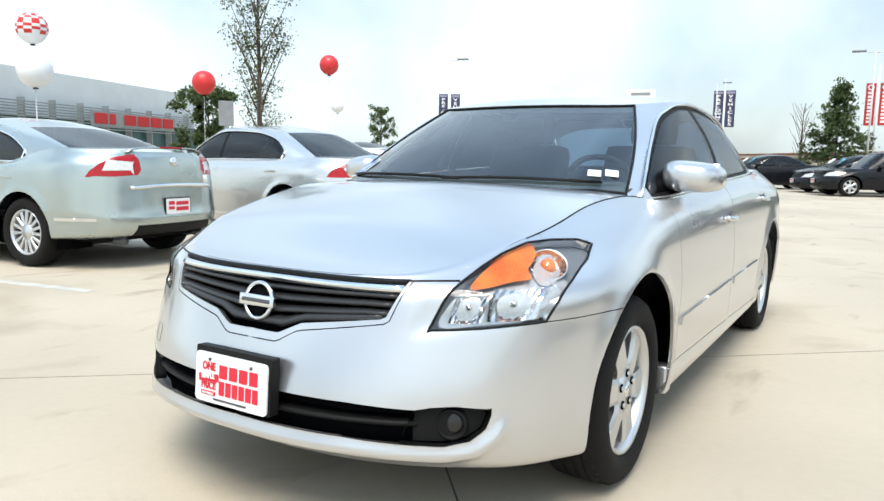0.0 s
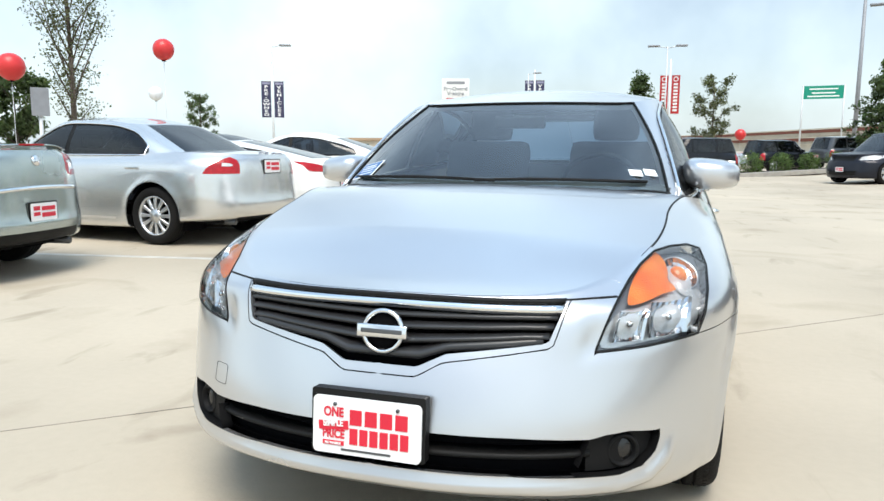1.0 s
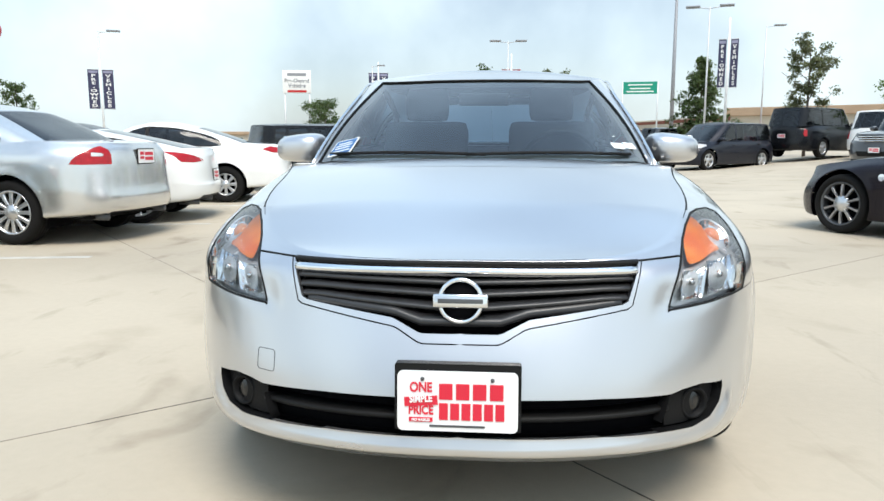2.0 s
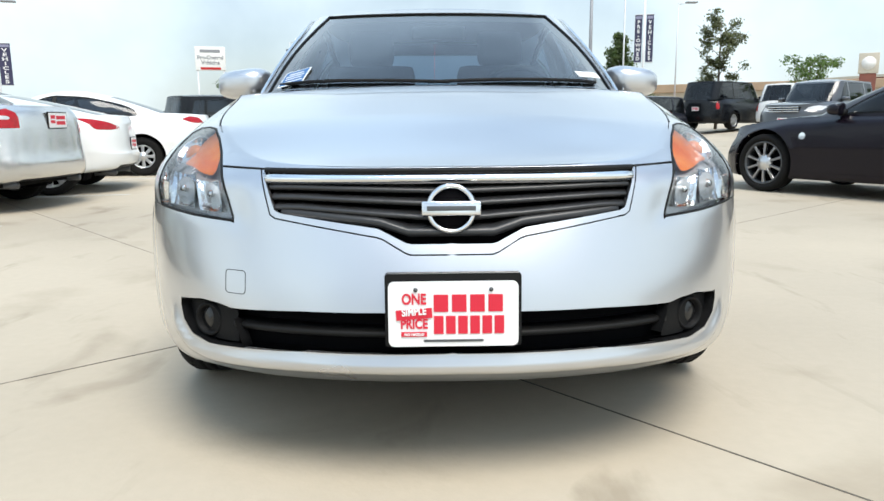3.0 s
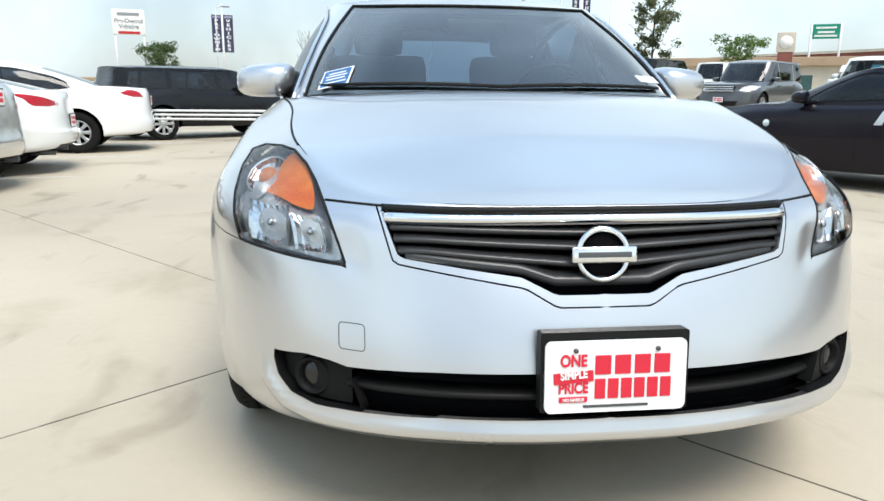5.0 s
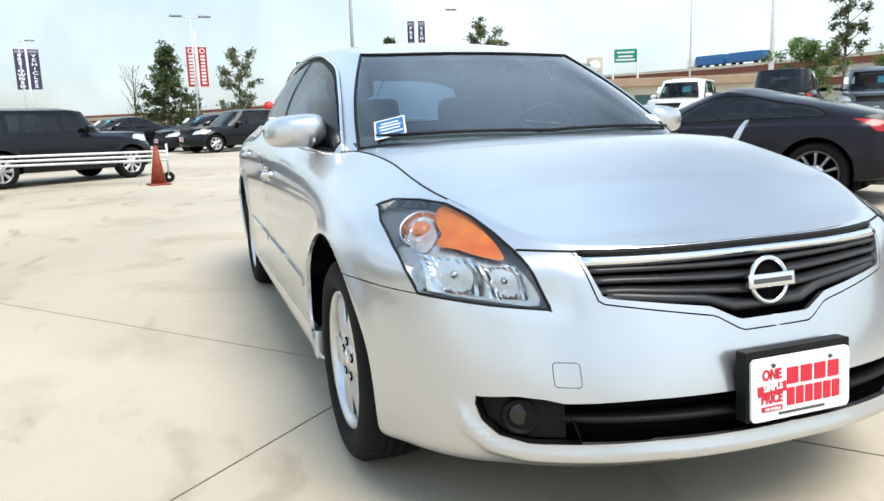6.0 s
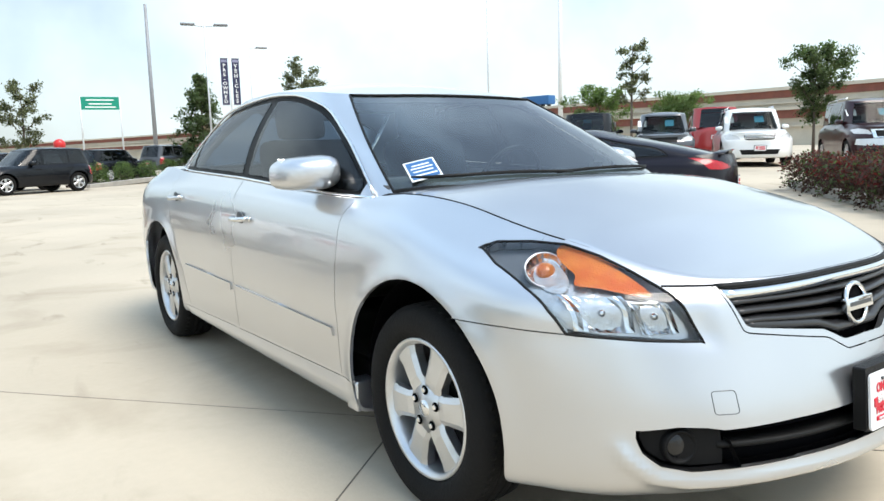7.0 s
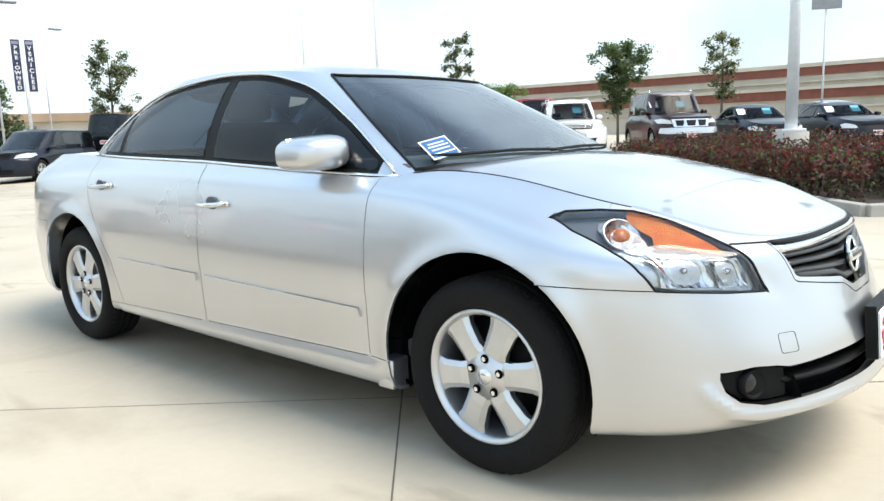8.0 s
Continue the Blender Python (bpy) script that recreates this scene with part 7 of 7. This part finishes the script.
# ---- raised highway and far buildings ----
def flyover():
    """Raised road: tan walls in steps with red-brown bands, on one long curve."""
    root = tagged(new("flyover"), "raised highway with tan walls and red-brown bands", "highway", kind="structure")
    pts = [Vector(p) for p in ((-60, 330), (10, 285), (45, 235), (78, 170), (98, 115), (104, 60), (106, 10), (104, -60))]
    line = []
    for a, b in zip(pts, pts[1:]):
        line += [a.lerp(b, t) for t in np.linspace(0, 1, 7)[:-1]]
    line.append(pts[-1])
    for nm, off, z0, z1, mat in (("wall", 0.0, -0.5, 3.2, SAND), ("ledge", -0.5, 3.2, 3.45, SAND), ("wall", 0.2, 3.45, 4.5, SAND), ("band", -0.35, 4.5, 5.7, BRICK), ("ledge", -0.7, 5.7, 6.1, SAND), ("wall", 2.4, 6.1, 6.8, SAND), ("ledge", 1.9, 6.8, 7.0, SAND), ("wall", 2.4, 7.0, 7.7, SAND), ("band", 2.1, 7.7, 8.8, BRICK), ("parapet", 1.8, 8.8, 9.3, SAND)):
        bm = bmesh.new()
        rings = []
        for i, p in enumerate(line):
            d = (line[min(i + 1, len(line) - 1)] - line[max(i - 1, 0)]).normalized()
            nrm = Vector((-d.y, d.x))
            nrm = nrm if nrm.x > 0 or (abs(nrm.x) < 0.3 and nrm.y > 0) else -nrm
            k = min(1.0, 0.55 + i / len(line))
            a, b = p + nrm * off, p + nrm * 14
            rings.append([bm.verts.new((a.x, a.y, z0 * k)), bm.verts.new((b.x, b.y, z0 * k)), bm.verts.new((b.x, b.y, z1 * k)), bm.verts.new((a.x, a.y, z1 * k))])
        for a, b in zip(rings, rings[1:]):
            for j in range(4):
                bm.faces.new((a[j], a[(j + 1) % 4], b[(j + 1) % 4], b[j]))
        bm.faces.new(rings[0])
        bm.faces.new(list(reversed(rings[-1])))
        bmesh.ops.recalc_face_normals(bm, faces=bm.faces)
        part(nm, bm, mat, root, smooth=False)
    return root


flyover()
PALE_WALL = node_mat("pale_cladding", (0.62, 0.66, 0.68), 0.5, 0.1, var=0.05, scale=0.6, fine=6)
LOUVRE = node_mat("grey_louvre", (0.30, 0.33, 0.34), 0.5, 0.4, var=0.08)
GLASS_WALL = node_mat("teal_glass", (0.05, 0.12, 0.12), 0.15, 0.2, var=0.1)


def showroom():
    """Long pale showroom with a louvred screen over its glazed front."""
    root = tagged(new("showroom"), "long pale car showroom with a grey louvred screen", "building")
    a, b = Vector((-40.0, 13.0)), Vector((-50.5, 41.0))
    d = b - a
    root.matrix_basis = pose(a.x, a.y, 0, 0, 0, math.degrees(math.atan2(d.y, d.x)))
    L = d.length
    part("wall", boxes((-14, L, 0.5, 30, 0, 6.1), bevel=0.03), PALE_WALL, root, smooth=False)
    part("glazed_front", boxes((-14, L - 0.3, 0.05, 0.5, 0, 3.2)), GLASS_WALL, root, smooth=False)
    for k in range(9):
        z = 2.6 + 0.17 * k
        part("louvre", boxes((-14, L, -0.55, -0.40, z, z + 0.07)), LOUVRE, root, smooth=False)
    for k in range(18):
        x = -14 + (L + 14) * k / 17
        part("mullion", boxes((x - 0.05, x + 0.05, -0.42, 0.05, 0, 4.25)), LOUVRE, root, smooth=False)
    for k in range(6):
        x = L - 14.6 + 1.62 * k
        part("red_block", boxes((x, x + (0.5 if k == 1 else 1.25), -0.70, -0.56, 3.0, 3.72), bevel=0.02), BANNER_RED, root, smooth=False)
    part("sign_backing", boxes((L - 15.0, L - 4.8, -0.58, -0.55, 2.85, 3.88)), LOUVRE, root, smooth=False)
    for k in range(4):
        x = -4.5 + 1.5 * k
        part("white_block", boxes((x, x + 1.15, -0.66, -0.56, 3.0, 3.7), bevel=0.02), SIGN_WHITE, root, smooth=False)
    return root


showroom()
ROOF_TAN = node_mat("tan_roof", (0.42, 0.30, 0.20), 0.8, var=0.1, scale=0.5)


def low_building(x, y, w, dpt, h, turn, label):
    root = tagged(new("low_building"), label, "building")
    root.matrix_basis = pose(x, y, 0, 0, 0, turn)
    part("wall", boxes((-w / 2, w / 2, 0, dpt, 0, h * 0.8)), SAND, root, smooth=False)
    part("roof", boxes((-w / 2 - 0.6, w / 2 + 0.6, -0.6, dpt + 0.6, h * 0.8, h), bevel=0.1), ROOF_TAN, root, smooth=False)
    n = int(w / 4)
    for k in range(n):
        xx = -w / 2 + w * (k + 0.5) / n
        part("window", boxes((xx - 1.1, xx + 1.1, -0.05, 0.05, h * 0.2, h * 0.6)), GLASS_WALL, root, smooth=False)
    return root


low_building(48.0, 82.0, 46, 14, 5.2, -30, "long low tan building with a brown roof")
low_building(-55.0, 150.0, 40, 14, 3.2, 18, "low pale building far across the car park")


def balloon(x, y, z, r, mat, label, checker=False):
    root = tagged(new("balloon"), label, "balloon", "balloons")
    root.matrix_basis = pose(x, y, z)
    bm = bmesh.new()
    bmesh.ops.create_uvsphere(bm, u_segments=24, v_segments=16, radius=r)
    for v in bm.verts:
        if v.co.z < 0:
            v.co.z *= 1.06
    if checker:
        dk = bmesh.new()
        bmesh.ops.create_uvsphere(dk, u_segments=24, v_segments=16, radius=r * 1.012)
        drop = [f for i, f in enumerate(dk.faces) if (int((math.atan2(f.calc_center_median().y, f.calc_center_median().x) + math.pi) / (math.pi / 6)) + int((f.calc_center_median().z / r + 1) * 4)) % 2]
        bmesh.ops.delete(dk, geom=drop, context="FACES")
        part("red_checks", dk, BALLOON_RED, root)
    part("skin", bm, mat, root)
    part("neck", tube(bmesh.new(), (0, 0, -r * 1.14), (0, 0, -r * 1.0), 0.05, 0.02, 10), BLACK_PLASTIC, root)
    part("rod", tube(bmesh.new(), (0, 0, -z), (0, 0, -r * 1.1), 0.006, seg=6), STEEL, root)
    return root


balloon(-12.3, 9.35, 2.72, 0.27, BALLOON_RED, "round red balloon on a thin rod")
balloon(-9.28, 10.25, 3.07, 0.21, BALLOON_RED, "round red balloon on a thin rod")
balloon(-10.76, 4.56, 2.42, 0.28, BALLOON_WHITE, "round white balloon on a thin rod")
balloon(-10.96, 4.66, 3.12, 0.25, BALLOON_WHITE, "red and white checked balloon on a thin rod", True)
balloon(-18.1, 21.0, 3.1, 0.26, BALLOON_WHITE, "round white balloon on a thin rod")
balloon(4.4, 44.5, 2.0, 0.32, BALLOON_RED, "round red balloon on a thin rod")


def traffic_cone(x, y):
    root = tagged(new("traffic_cone"), "faded orange traffic cone on the concrete", "traffic cone")
    root.matrix_basis = pose(x, y, 0, 0, 0, 15)
    part("base", boxes((-0.18, 0.18, -0.18, 0.18, 0, 0.03), bevel=0.01), ORANGE, root)
    part("cone", tube(bmesh.new(), (0, 0, 0.03), (0, 0, 0.70), 0.135, 0.03, 24), ORANGE, root)
    return root


traffic_cone(-1.62, 11.95)


def rolling_gate():
    """Long low gate of three white rails on a castor."""
    root = tagged(new("rolling_gate"), "long white rail gate on a small castor", "gate")
    root.matrix_basis = pose(-1.42, 12.45, 0, 0, 0, 176)
    for z in (0.42, 0.50, 0.58):
        part("rail", tube(bmesh.new(), (0, 0, z), (6.2, 0, z), 0.022, seg=10), WHITE_POLE, root)
    for x in (0.02, 3.0, 6.18):
        part("upright", tube(bmesh.new(), (x, 0, 0.40 if x != 0.02 else 0.14), (x, 0, 0.72 if x == 0.02 else 0.60), 0.022, seg=10), STEEL, root)
    w = bmesh.new()
    lathe(w, [(0.03, 0.02), (0.09, 0.02), (0.10, 0.012), (0.10, -0.012), (0.09, -0.02), (0.03, -0.02)], 24)
    o = part("castor", w, RUBBER, root)
    o.matrix_basis = pose(0.02, 0, 0.10, 0, 0, 90)
    o = part("upright", tube(bmesh.new(), (6.18, 0, 0), (6.18, 0, 0.42), 0.022, seg=10), STEEL, root)
    return root


rolling_gate()


# ---- lorry on the raised highway ----
def lorry():
    root = tagged(new("lorry"), "blue box lorry with a trailer on the highway", "lorry")
    root.matrix_basis = pose(102.6, 117.0, 9.0, 0, 0, 100)
    part("body", boxes((-8.5, -0.6, -1.2, 1.2, 0.9, 2.7), bevel=0.06), BLUE_PRINT, root, "blue box body")
    part("trailer", boxes((0.4, 7.2, -1.2, 1.2, 0.9, 2.7), bevel=0.06), BLUE_PRINT, root, "blue box trailer")
    part("cab", boxes((7.5, 9.6, -1.15, 1.15, 0.6, 2.6), bevel=0.2), WHITE_PAINT, root)
    for x in (-7.0, -2.0, 2.0, 6.0, 8.6):
        for y in (-1.05, 1.05):
            part("tyre", tube(bmesh.new(), (x, y - 0.14, 0.5), (x, y + 0.14, 0.5), 0.5, seg=16), RUBBER, root)
    return root


lorry()
